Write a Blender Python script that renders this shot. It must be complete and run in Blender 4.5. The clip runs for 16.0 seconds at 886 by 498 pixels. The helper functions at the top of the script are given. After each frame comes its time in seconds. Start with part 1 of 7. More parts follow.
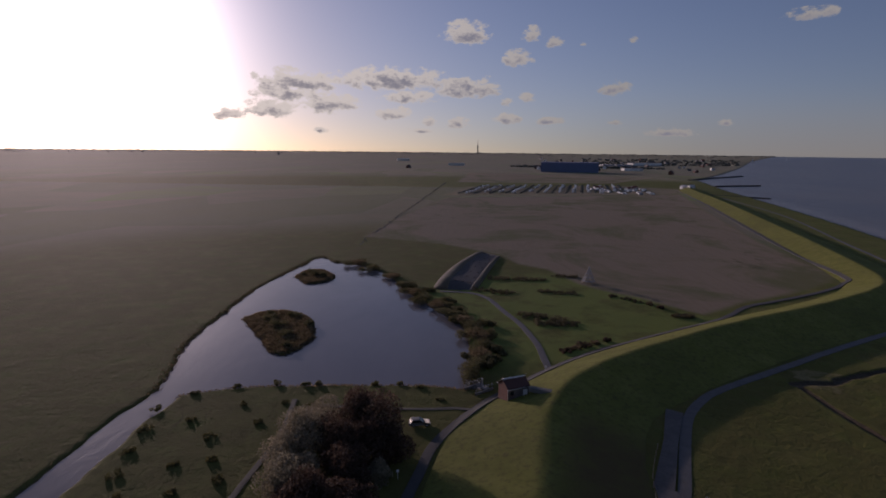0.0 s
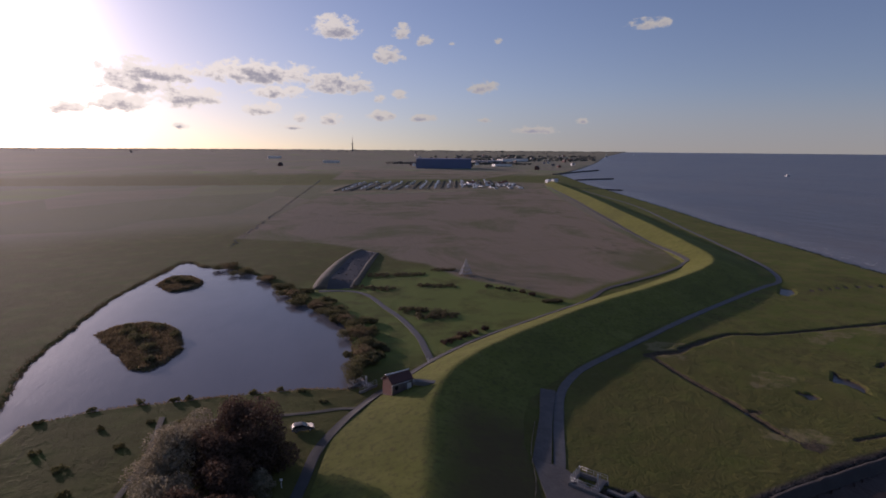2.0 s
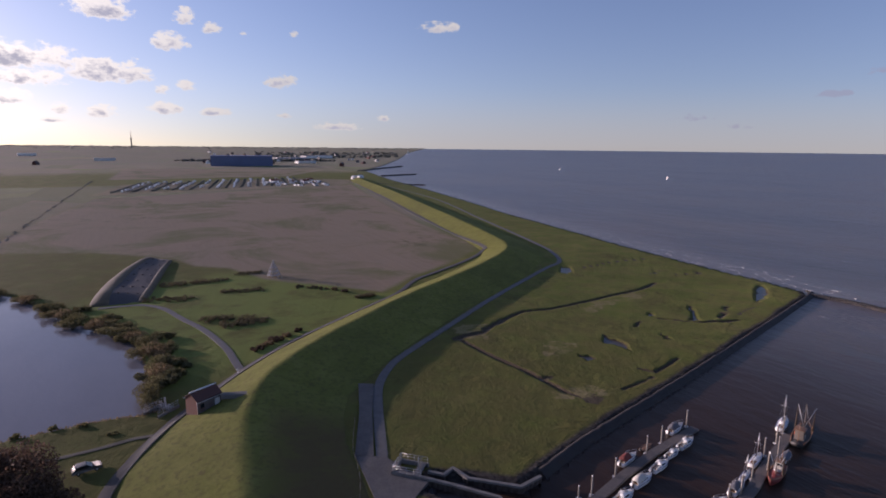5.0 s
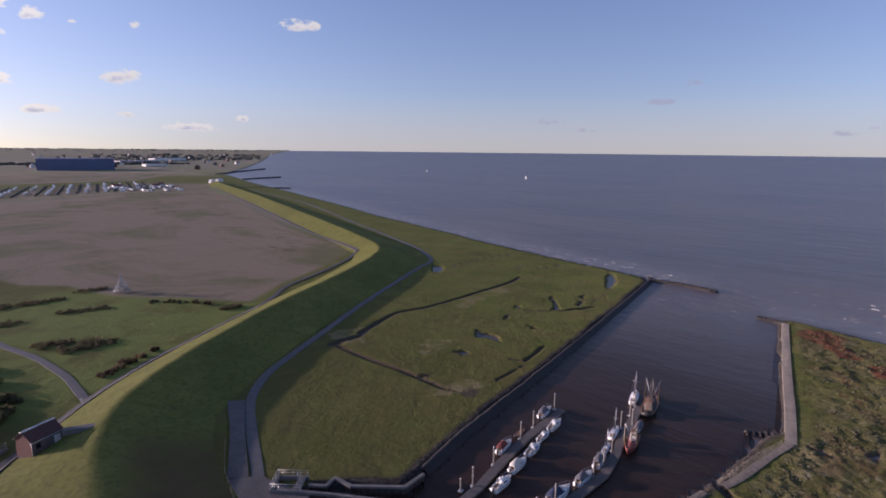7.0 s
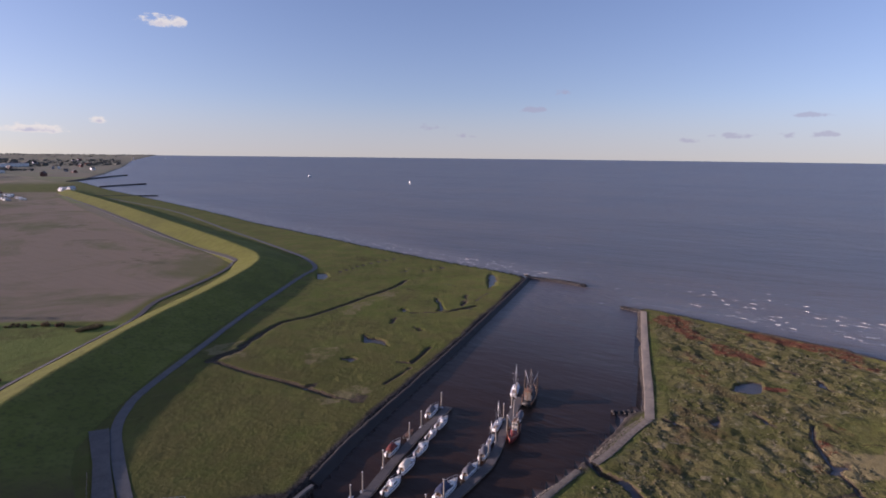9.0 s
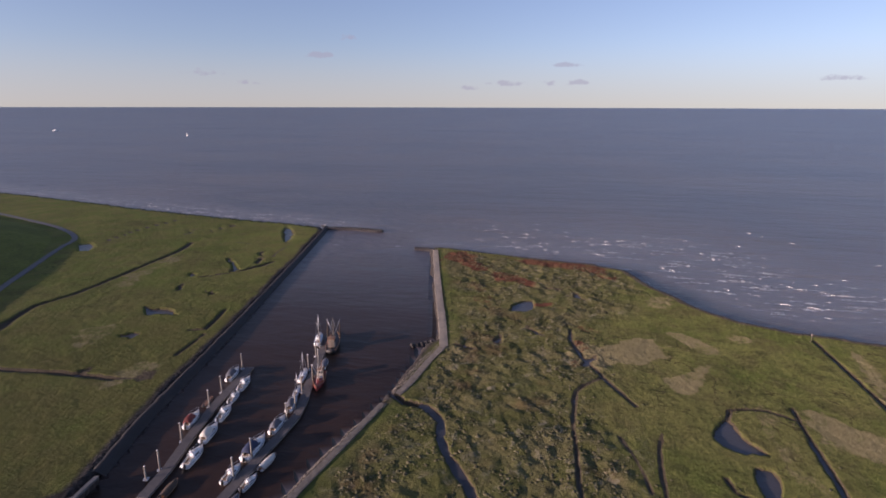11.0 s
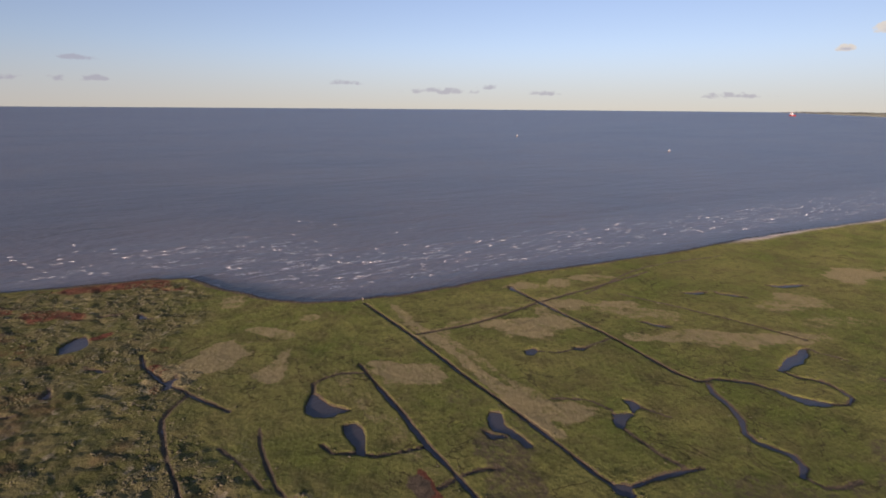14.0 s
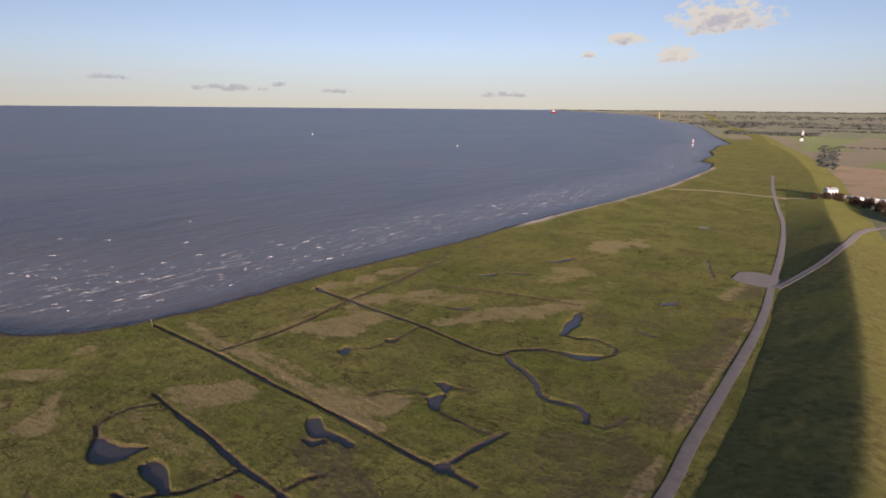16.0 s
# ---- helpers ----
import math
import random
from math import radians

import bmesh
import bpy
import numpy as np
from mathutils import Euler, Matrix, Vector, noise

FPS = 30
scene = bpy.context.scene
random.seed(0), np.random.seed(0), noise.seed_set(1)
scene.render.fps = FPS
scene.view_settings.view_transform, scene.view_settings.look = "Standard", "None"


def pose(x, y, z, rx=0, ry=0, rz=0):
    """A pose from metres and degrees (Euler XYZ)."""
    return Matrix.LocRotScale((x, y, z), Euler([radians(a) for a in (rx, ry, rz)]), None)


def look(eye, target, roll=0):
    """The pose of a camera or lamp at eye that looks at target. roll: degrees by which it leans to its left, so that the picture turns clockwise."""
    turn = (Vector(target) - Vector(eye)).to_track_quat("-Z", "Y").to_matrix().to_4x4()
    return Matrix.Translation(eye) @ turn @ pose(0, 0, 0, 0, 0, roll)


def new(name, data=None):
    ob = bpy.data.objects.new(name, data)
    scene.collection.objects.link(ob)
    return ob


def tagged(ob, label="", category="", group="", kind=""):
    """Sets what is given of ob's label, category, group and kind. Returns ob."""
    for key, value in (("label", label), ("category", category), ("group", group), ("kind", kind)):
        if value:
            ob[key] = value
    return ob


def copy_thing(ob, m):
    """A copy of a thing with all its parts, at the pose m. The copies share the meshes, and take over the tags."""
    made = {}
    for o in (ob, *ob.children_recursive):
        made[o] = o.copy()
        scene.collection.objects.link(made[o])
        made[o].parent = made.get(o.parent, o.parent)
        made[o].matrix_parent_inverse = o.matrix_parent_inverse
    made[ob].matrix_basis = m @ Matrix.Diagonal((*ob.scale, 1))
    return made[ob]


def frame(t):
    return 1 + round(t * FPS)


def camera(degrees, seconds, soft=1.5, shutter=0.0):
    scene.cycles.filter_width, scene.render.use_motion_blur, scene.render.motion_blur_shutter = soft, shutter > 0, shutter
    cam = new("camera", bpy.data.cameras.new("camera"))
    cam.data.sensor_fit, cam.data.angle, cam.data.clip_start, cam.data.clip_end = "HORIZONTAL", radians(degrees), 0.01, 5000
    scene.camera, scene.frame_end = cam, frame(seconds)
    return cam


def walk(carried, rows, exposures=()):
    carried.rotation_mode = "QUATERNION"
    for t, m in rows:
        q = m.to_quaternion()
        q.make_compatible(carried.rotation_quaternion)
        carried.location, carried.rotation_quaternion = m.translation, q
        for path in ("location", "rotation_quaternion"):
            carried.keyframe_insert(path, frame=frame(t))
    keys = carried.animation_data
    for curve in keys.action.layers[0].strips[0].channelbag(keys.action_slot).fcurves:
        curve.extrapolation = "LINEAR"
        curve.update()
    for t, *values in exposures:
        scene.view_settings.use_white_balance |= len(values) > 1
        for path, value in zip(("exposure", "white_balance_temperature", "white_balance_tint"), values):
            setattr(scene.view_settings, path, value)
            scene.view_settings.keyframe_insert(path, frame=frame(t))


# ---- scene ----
cam = camera(77.66, 16.0, soft=1.75)
PATH = [
    (0.0, pose(-0.18, 1.26, 56.45, 79.847, -0.611, 1.957)),
    (0.5, pose(-0.12, 1.26, 56.41, 79.787, -0.567, -1.795)),
    (1.0, pose(-0.04, 1.27, 56.39, 79.760, -0.566, -4.515)),
    (1.5, pose(0.03, 1.31, 56.32, 79.713, -0.491, -7.700)),
    (2.0, pose(0.07, 1.32, 56.18, 79.651, -0.424, -10.781)),
    (2.5, pose(0.08, 1.35, 56.03, 79.575, -0.315, -14.518)),
    (3.0, pose(0.10, 1.37, 55.91, 79.515, -0.314, -17.940)),
    (3.5, pose(0.13, 1.38, 55.87, 79.444, -0.234, -19.473)),
    (4.0, pose(0.19, 1.41, 55.90, 79.391, -0.158, -22.318)),
    (4.5, pose(0.23, 1.49, 55.93, 79.379, -0.156, -25.729)),
    (4.7, pose(0.23, 1.53, 55.93, 79.418, -0.339, -27.794)),
    (7.0, pose(0.17, 2.17, 55.87, 79.803, -0.580, -44.210)),
    (7.5, pose(0.20, 2.12, 55.92, 79.958, -0.650, -48.235)),
    (8.0, pose(0.20, 1.89, 56.01, 80.085, -0.503, -51.186)),
    (8.2, pose(0.17, 1.72, 56.03, 80.114, -0.577, -51.899)),
    (10.3, pose(-0.57, -0.80, 55.97, 78.000, -0.080, -66.715)),
    (10.5, pose(-0.57, -0.99, 55.95, 76.990, -0.060, -68.722)),
    (11.0, pose(-0.42, -1.37, 55.87, 75.355, -0.127, -77.125)),
    (11.5, pose(-0.22, -1.62, 55.81, 75.378, -0.303, -87.130)),
    (12.0, pose(-0.05, -1.76, 55.77, 75.340, -0.407, -97.231)),
    (12.5, pose(0.05, -1.81, 55.77, 75.337, -0.324, -104.434)),
    (13.0, pose(0.08, -1.83, 55.83, 75.294, -0.424, -109.632)),
    (13.5, pose(0.10, -1.88, 55.90, 75.422, -0.430, -115.491)),
    (14.0, pose(0.11, -1.93, 55.95, 75.524, -0.435, -121.528)),
    (14.5, pose(0.09, -2.04, 55.96, 75.499, -0.448, -127.308)),
    (15.0, pose(0.05, -2.17, 55.93, 75.547, -0.322, -132.650)),
    (15.5, pose(0.03, -2.27, 55.94, 75.493, -0.412, -137.811)),
    (16.0, pose(0.03, -2.34, 55.98, 75.483, -0.505, -142.126)),
]
walk(cam, PATH, [(0.0, -0.92, 6150, 42), (0.5, -0.78, 6150, 42), (1.5, -0.45, 6150, 42), (3.0, -0.08, 6080, 41), (4.5, 0.15, 6050, 42), (7.5, 0.42, 5980, 43), (11.0, 0.47, 6250, 41), (13.5, 0.32, 6490, 38), (16.0, 0.30, 6700, 36)])

# ---- sky, sun ----
SUN_AZ, SUN_EL = radians(-37.5), radians(9.25)
SUN_DIR = Vector((math.sin(SUN_AZ) * math.cos(SUN_EL), math.cos(SUN_AZ) * math.cos(SUN_EL), math.sin(SUN_EL)))
SKY_STRENGTH = 0.13
sun = new("sun", bpy.data.lights.new("sun", "SUN"))
sun.data.energy, sun.data.angle, sun.data.color = 5.0, radians(0.6), (1.0, 0.86, 0.66)
sun.matrix_world = look((0, 0, 300), Vector((0, 0, 300)) - SUN_DIR)


class Tree:
    """Short hand for node trees."""

    def __init__(self, tree):
        self.tree, self.nodes, self.links = tree, tree.nodes, tree.links

    def put(self, node, socket, value):
        if value is None:
            return
        if hasattr(value, "is_output") or hasattr(value, "links"):
            self.links.new(value, node.inputs[socket])
        else:
            node.inputs[socket].default_value = value

    def math(self, op, a, b=None, c=None, clamp=False):
        n = self.nodes.new("ShaderNodeMath")
        n.operation, n.use_clamp = op, clamp
        for i, v in enumerate((a, b, c)):
            self.put(n, i, v)
        return n.outputs[0]

    def vec(self, op, a, b=None):
        n = self.nodes.new("ShaderNodeVectorMath")
        n.operation = op
        self.put(n, 0, a)
        self.put(n, 1, b)
        return n.outputs["Value"] if op in ("DOT_PRODUCT", "LENGTH") else n.outputs["Vector"]

    def noise(self, vector, scale, detail=4, rough=0.55, distort=0.0):
        n = self.nodes.new("ShaderNodeTexNoise")
        self.put(n, "Vector", vector)
        self.put(n, "Scale", scale)
        self.put(n, "Detail", detail)
        self.put(n, "Roughness", rough)
        self.put(n, "Distortion", distort)
        return n.outputs["Fac"]

    def ramp(self, value, lo, hi, a=0.0, b=1.0, smooth=True):
        n = self.nodes.new("ShaderNodeMapRange")
        n.interpolation_type = "SMOOTHSTEP" if smooth else "LINEAR"
        for k, v in (("Value", value), ("From Min", lo), ("From Max", hi), ("To Min", a), ("To Max", b)):
            self.put(n, k, v)
        return n.outputs["Result"]

    def mix(self, fac, a, b, blend="MIX"):
        n = self.nodes.new("ShaderNodeMix")
        n.data_type, n.blend_type = "RGBA", blend
        self.put(n, 0, fac)
        self.put(n, 6, (*a, 1) if isinstance(a, tuple) else a)
        self.put(n, 7, (*b, 1) if isinstance(b, tuple) else b)
        return n.outputs[2]

    def attr(self, name):
        n = self.nodes.new("ShaderNodeAttribute")
        n.attribute_name = name
        return n

    def split(self, colour):
        n = self.nodes.new("ShaderNodeSeparateColor")
        self.put(n, 0, colour)
        return n.outputs

    def scaled(self, vector, x, y, z, turn=0.0):
        n = self.nodes.new("ShaderNodeMapping")
        self.put(n, "Vector", vector)
        n.inputs["Scale"].default_value = (x, y, z)
        n.inputs["Rotation"].default_value = (0, 0, turn)
        return n.outputs[0]


world = bpy.data.worlds.new("sky")
scene.world = world
world.use_nodes = True
w = Tree(world.node_tree)
w.nodes.clear()
way = w.nodes.new("ShaderNodeTexCoord").outputs["Generated"]
axes = w.nodes.new("ShaderNodeSeparateXYZ")
w.put(axes, 0, way)
lifted = w.nodes.new("ShaderNodeCombineXYZ")
w.put(lifted, 0, axes.outputs[0])
w.put(lifted, 1, axes.outputs[1])
w.put(lifted, 2, w.math("ADD", w.math("MULTIPLY", w.math("MAXIMUM", axes.outputs[2], 0.0), 0.95), 0.05))
sky = w.nodes.new("ShaderNodeTexSky")
sky.sky_type, sky.sun_disc = "NISHITA", False
sky.sun_elevation, sky.sun_rotation = SUN_EL, SUN_AZ
sky.altitude, sky.air_density, sky.dust_density, sky.ozone_density = 0, 1.0, 0.7, 2.0
w.put(sky, "Vector", lifted.outputs[0])
# bright haze round the low sun
toward = w.math("MAXIMUM", w.vec("DOT_PRODUCT", way, tuple(SUN_DIR)), 0.0)
haze = w.math("ADD", w.math("MULTIPLY", w.math("POWER", toward, 70.0), 60.0), w.math("MULTIPLY", w.math("POWER", toward, 12.0), 1.2))
glow = w.vec("SCALE", (1.0, 0.92, 0.76))
w.put(glow.node, "Scale", haze)
hazed = w.mix(1.0, sky.outputs[0], glow, "ADD")
# grey mist low over the sea, away from the sun
mist = w.math("MULTIPLY", w.ramp(axes.outputs[2], 0.0, 0.11, 0.5, 0.0), w.ramp(toward, 0.35, 0.85, 1.0, 0.0))
hazed = w.mix(mist, hazed, (2.62, 2.80, 2.58))

CLOUDS = []


def cloud(azimuth, elevation, half_width, half_height, thickness):
    """A cloud by its place in the sky and its size, in degrees."""
    CLOUDS.append((azimuth, elevation, half_width, half_height, thickness))


# the broken bank of cumulus west of north, its long grey heads first
cloud(-7.1, 6.6, 7.0, 1.7, 1.1)
cloud(0.6, 6.0, 4.3, 1.5, 1.05)
cloud(-5.5, 5.1, 3.6, 1.2, 0.9)
cloud(-16.2, 6.3, 5.8, 1.5, 0.95)
cloud(-17.0, 5.2, 4.4, 1.2, 0.9)
cloud(-13.3, 4.2, 3.7, 1.5, 0.95)
cloud(-18.9, 3.6, 3.4, 1.3, 0.9)
cloud(-23.1, 3.1, 2.4, 1.0, 0.85)
cloud(-7.0, 3.5, 2.7, 1.05, 0.9)
cloud(-3.5, 2.9, 1.4, 0.8, 0.85)
cloud(-0.6, 2.7, 2.0, 0.85, 0.9)
cloud(4.5, 3.1, 2.0, 0.8, 0.9)
cloud(8.9, 2.9, 2.8, 0.5, 0.75)
cloud(14.8, 2.8, 1.2, 0.45, 0.75)
cloud(-14.3, 1.8, 1.0, 0.45, 0.75)
cloud(-4.8, 1.9, 2.2, 0.35, 0.65)
# loose puffs higher up
cloud(0.2, 11.0, 3.1, 1.5, 1.0)
cloud(6.7, 11.0, 1.4, 0.95, 0.85)
cloud(8.8, 10.2, 1.3, 0.7, 0.8)
cloud(5.4, 8.7, 1.9, 1.15, 0.95)
cloud(11.6, 10.1, 0.6, 0.5, 0.6)
cloud(16.1, 10.2, 0.7, 0.5, 0.6)
cloud(14.8, 5.9, 1.9, 1.0, 0.95)
cloud(6.5, 5.1, 1.2, 0.8, 0.9)
cloud(4.5, 4.8, 0.9, 0.7, 0.8)
cloud(20.1, 1.8, 3.0, 0.6, 0.95)
cloud(24.7, 2.7, 1.0, 0.45, 0.7)
cloud(30.1, 11.3, 2.8, 0.75, 0.5)
# faint bars over the sea
cloud(65.0, 4.55, 1.7, 0.5, 0.7)
cloud(68.0, 6.2, 1.4, 0.45, 0.5)
cloud(54.5, 2.8, 2.4, 0.5, 0.5)
cloud(58.4, 2.0, 1.6, 0.35, 0.55)
cloud(79.6, 1.6, 2.0, 0.35, 0.5)
cloud(89.0, 3.75, 2.5, 0.5, 0.7)
cloud(83.4, 2.0, 2.8, 0.4, 0.6)
cloud(87.8, 2.0, 2.0, 0.4, 0.6)
cloud(90.2, 2.1, 1.4, 0.4, 0.65)
cloud(111.6, 2.15, 2.6, 0.4, 0.6)
cloud(121.3, 1.45, 5.2, 0.45, 0.6)
cloud(125.9, 1.9, 1.8, 0.35, 0.5)
cloud(131.8, 1.3, 3.4, 0.4, 0.5)
cloud(149.0, 1.1, 4.4, 0.45, 0.5)
# sunlit clouds over the southern shore
cloud(167.4, 7.4, 5.6, 2.1, 1.05)
cloud(163.8, 4.5, 2.3, 1.15, 0.95)
cloud(159.6, 6.1, 2.4, 0.75, 0.8)
cloud(156.1, 4.8, 0.9, 0.4, 0.6)
fluff = w.noise(w.scaled(way, 1, 1, 2.2), 21.0, 7, 0.6)
fine = w.noise(w.scaled(way, 1, 1, 1.5), 62.0, 6, 0.6)
cover = shade = dull = None
for az, el, a, b, thick in CLOUDS:
    faint = 45 < az < 150
    az, el = radians(az), radians(el)
    mid = (math.sin(az) * math.cos(el), math.cos(az) * math.cos(el), math.sin(el))
    side = (math.cos(az), -math.sin(az), 0.0)
    u = w.math("MULTIPLY", w.vec("DOT_PRODUCT", way, side), 1 / radians(a))
    v = w.math("MULTIPLY", w.math("SUBTRACT", axes.outputs[2], mid[2]), 1 / radians(b))
    v = w.math("MULTIPLY", v, w.ramp(v, -0.05, 0.05, 1.5, 0.85))
    front = w.math("GREATER_THAN", w.vec("DOT_PRODUCT", way, mid), 0.5)
    d = w.math("SUBTRACT", 1.0, w.math("SQRT", w.math("ADD", w.math("MULTIPLY", u, u), w.math("MULTIPLY", v, v))))
    d = w.math("MULTIPLY", w.math("MAXIMUM", w.math("MULTIPLY", d, front), 0.0), thick)
    low = w.math("MULTIPLY", d, w.ramp(v, 0.45, -0.35))
    cover = d if cover is None else w.math("MAXIMUM", cover, d)
    shade = low if shade is None else w.math("MAXIMUM", shade, low)
    if faint:
        dull = d if dull is None else w.math("MAXIMUM", dull, d)
lumps = w.math("ADD", w.math("MULTIPLY", fluff, 0.5), w.math("MULTIPLY", fine, 0.5))
body = w.math("ADD", cover, w.math("MULTIPLY", w.math("SUBTRACT", lumps, 0.53), 3.0))
body = w.math("MULTIPLY", body, w.ramp(cover, 0.0, 0.15))
dense = w.ramp(body, 0.05, 0.42)
part_low = w.math("DIVIDE", shade, w.math("MAXIMUM", cover, 0.001))
# thick cores are grey, thin rims let the light through
core = w.math("ADD", w.math("MULTIPLY", body, 0.8), w.math("MULTIPLY", part_low, 0.3))
under = w.ramp(w.math("ADD", core, w.math("MULTIPLY", w.math("SUBTRACT", fine, 0.5), 0.35)), 0.42, 1.0)
lit = w.mix(w.ramp(toward, 0.6, 1.0), (4.1, 4.35, 3.35), (8.2, 8.3, 6.2))
grey = w.mix(w.ramp(toward, 0.6, 1.0), (2.6, 2.9, 2.9), (2.7, 2.85, 2.6))
cloud = w.mix(under, lit, grey)
pale = w.math("GREATER_THAN", dull, 0.001)
cloud = w.mix(pale, cloud, (1.95, 2.1, 2.3))
out = w.mix(w.math("MULTIPLY", dense, w.math("SUBTRACT", 0.9, w.math("MULTIPLY", pale, 0.35))), hazed, cloud)
back = w.nodes.new("ShaderNodeBackground")
w.put(back, "Color", out)
w.put(back, "Strength", SKY_STRENGTH)
w.links.new(back.outputs[0], w.nodes.new("ShaderNodeOutputWorld").inputs[0])


# ---- materials ----
def material(name):
    m = bpy.data.materials.new(name)
    m.use_nodes = True
    t = Tree(m.node_tree)
    t.bsdf = t.nodes["Principled BSDF"]
    t.where = t.nodes.new("ShaderNodeTexCoord").outputs["Object"]
    return m, t


def bump(t, height, strength, distance):
    n = t.nodes.new("ShaderNodeBump")
    n.inputs["Strength"].default_value, n.inputs["Distance"].default_value = strength, distance
    t.put(n, "Height", height)
    t.put(t.bsdf, "Normal", n.outputs[0])


def plain(name, colour, rough=0.7, metal=0.0, vary=0.25, scale=3.0, dirt=None, relief=0.0):
    """Paint, metal, wood and the like: a colour with grain and dirt at two scales."""
    m, t = material(name)
    big, small = t.noise(t.where, scale, 5), t.noise(t.where, scale * 9, 3)
    f = t.math("ADD", t.math("MULTIPLY", big, 0.65), t.math("MULTIPLY", small, 0.35))
    dark = tuple(c * (1 - vary) for c in colour)
    c = t.mix(t.ramp(f, 0.3, 0.7), dark, colour)
    if dirt:
        c = t.mix(t.ramp(t.noise(t.where, scale * 0.6, 6, 0.7), 0.55, 0.75), c, dirt)
    t.put(t.bsdf, "Base Color", c)
    t.put(t.bsdf, "Roughness", t.ramp(big, 0.2, 0.8, rough * 0.85, min(1, rough * 1.15)))
    t.put(t.bsdf, "Metallic", metal)
    t.put(t.bsdf, "Diffuse Roughness", 0.9 if rough > 0.82 else 0.0)
    if relief:
        bump(t, f, 0.6, relief)
    return m


def random_tint(t, c, amount=0.25):
    info = t.nodes.new("ShaderNodeObjectInfo")
    n = t.nodes.new("ShaderNodeHueSaturation")
    t.put(n, "Value", t.math("ADD", t.math("MULTIPLY", info.outputs["Random"], amount), 1 - amount / 2))
    t.put(n, "Color", c)
    return n.outputs[0]


def grass_colour(t, p, dry=0.5):
    """Autumn pasture: deep green, olive and straw, in broad drifts, patches, tufts and blades."""
    wide, drift, patch, tuft, blade = (t.noise(p, s, d, 0.62) for s, d in ((0.014, 4), (0.045, 5), (0.13, 6), (0.6, 5), (3.0, 3)))
    c = t.mix(t.ramp(drift, 0.36, 0.64), (0.100, 0.124, 0.027), (0.164, 0.164, 0.047))
    c = t.mix(t.ramp(patch, 0.45, 0.68, 0.0, 0.75), c, (0.098, 0.088, 0.034))
    c = t.mix(t.ramp(wide, 0.46, 0.72, 0.0, dry), c, (0.150, 0.136, 0.048))
    worn = t.noise(t.scaled(p, 0.09, 0.5, 1.0, 0.5), 1.0, 5, 0.6, 0.6)
    c = t.mix(t.ramp(worn, 0.58, 0.74, 0.0, 0.55), c, (0.060, 0.066, 0.020))
    c = t.mix(t.ramp(t.noise(t.scaled(p, 1.0, 0.55, 1.0, 0.3), 0.28, 6, 0.68, 0.7), 0.50, 0.66, 0.0, 0.65), c, (0.066, 0.068, 0.022))
    c = t.mix(t.ramp(t.noise(p, 0.075, 6, 0.66), 0.55, 0.7, 0.0, 0.3), c, (0.150, 0.125, 0.055))
    c = t.mix(t.ramp(tuft, 0.5, 0.72, 0.0, 0.65), c, (0.056, 0.058, 0.019))
    clump = t.noise(p, 1.5, 6, 0.72)
    c = t.mix(t.ramp(clump, 0.5, 0.68, 0.0, 0.6), c, (0.050, 0.054, 0.018))
    c = t.mix(t.ramp(clump, 0.46, 0.32, 0.0, 0.5), c, (0.175, 0.165, 0.062))
    c = t.mix(t.ramp(blade, 0.55, 0.8, 0.0, 0.28), c, (0.17, 0.15, 0.06))
    # scuffed tufts, and hair-fine runnels where the tide drains
    scuff = t.noise(t.scaled(p, 1.0, 0.7, 1.0, 0.8), 0.55, 7, 0.75, 1.0)
    c = t.mix(t.ramp(scuff, 0.60, 0.68, 0.0, 0.75), c, (0.040, 0.036, 0.015))
    vein = t.math("ABSOLUTE", t.math("SUBTRACT", t.noise(p, 0.045, 4, 0.55, 1.2), 0.5))
    vein = t.math("MULTIPLY", t.ramp(vein, 0.007, 0.003), t.ramp(t.noise(p, 0.025, 3), 0.46, 0.56))
    c = t.mix(t.math("MULTIPLY", vein, 0.75), c, (0.042, 0.036, 0.018))
    return c, t.math("ADD", t.math("MULTIPLY", tuft, 0.7), t.math("MULTIPLY", clump, -0.5)), patch, tuft


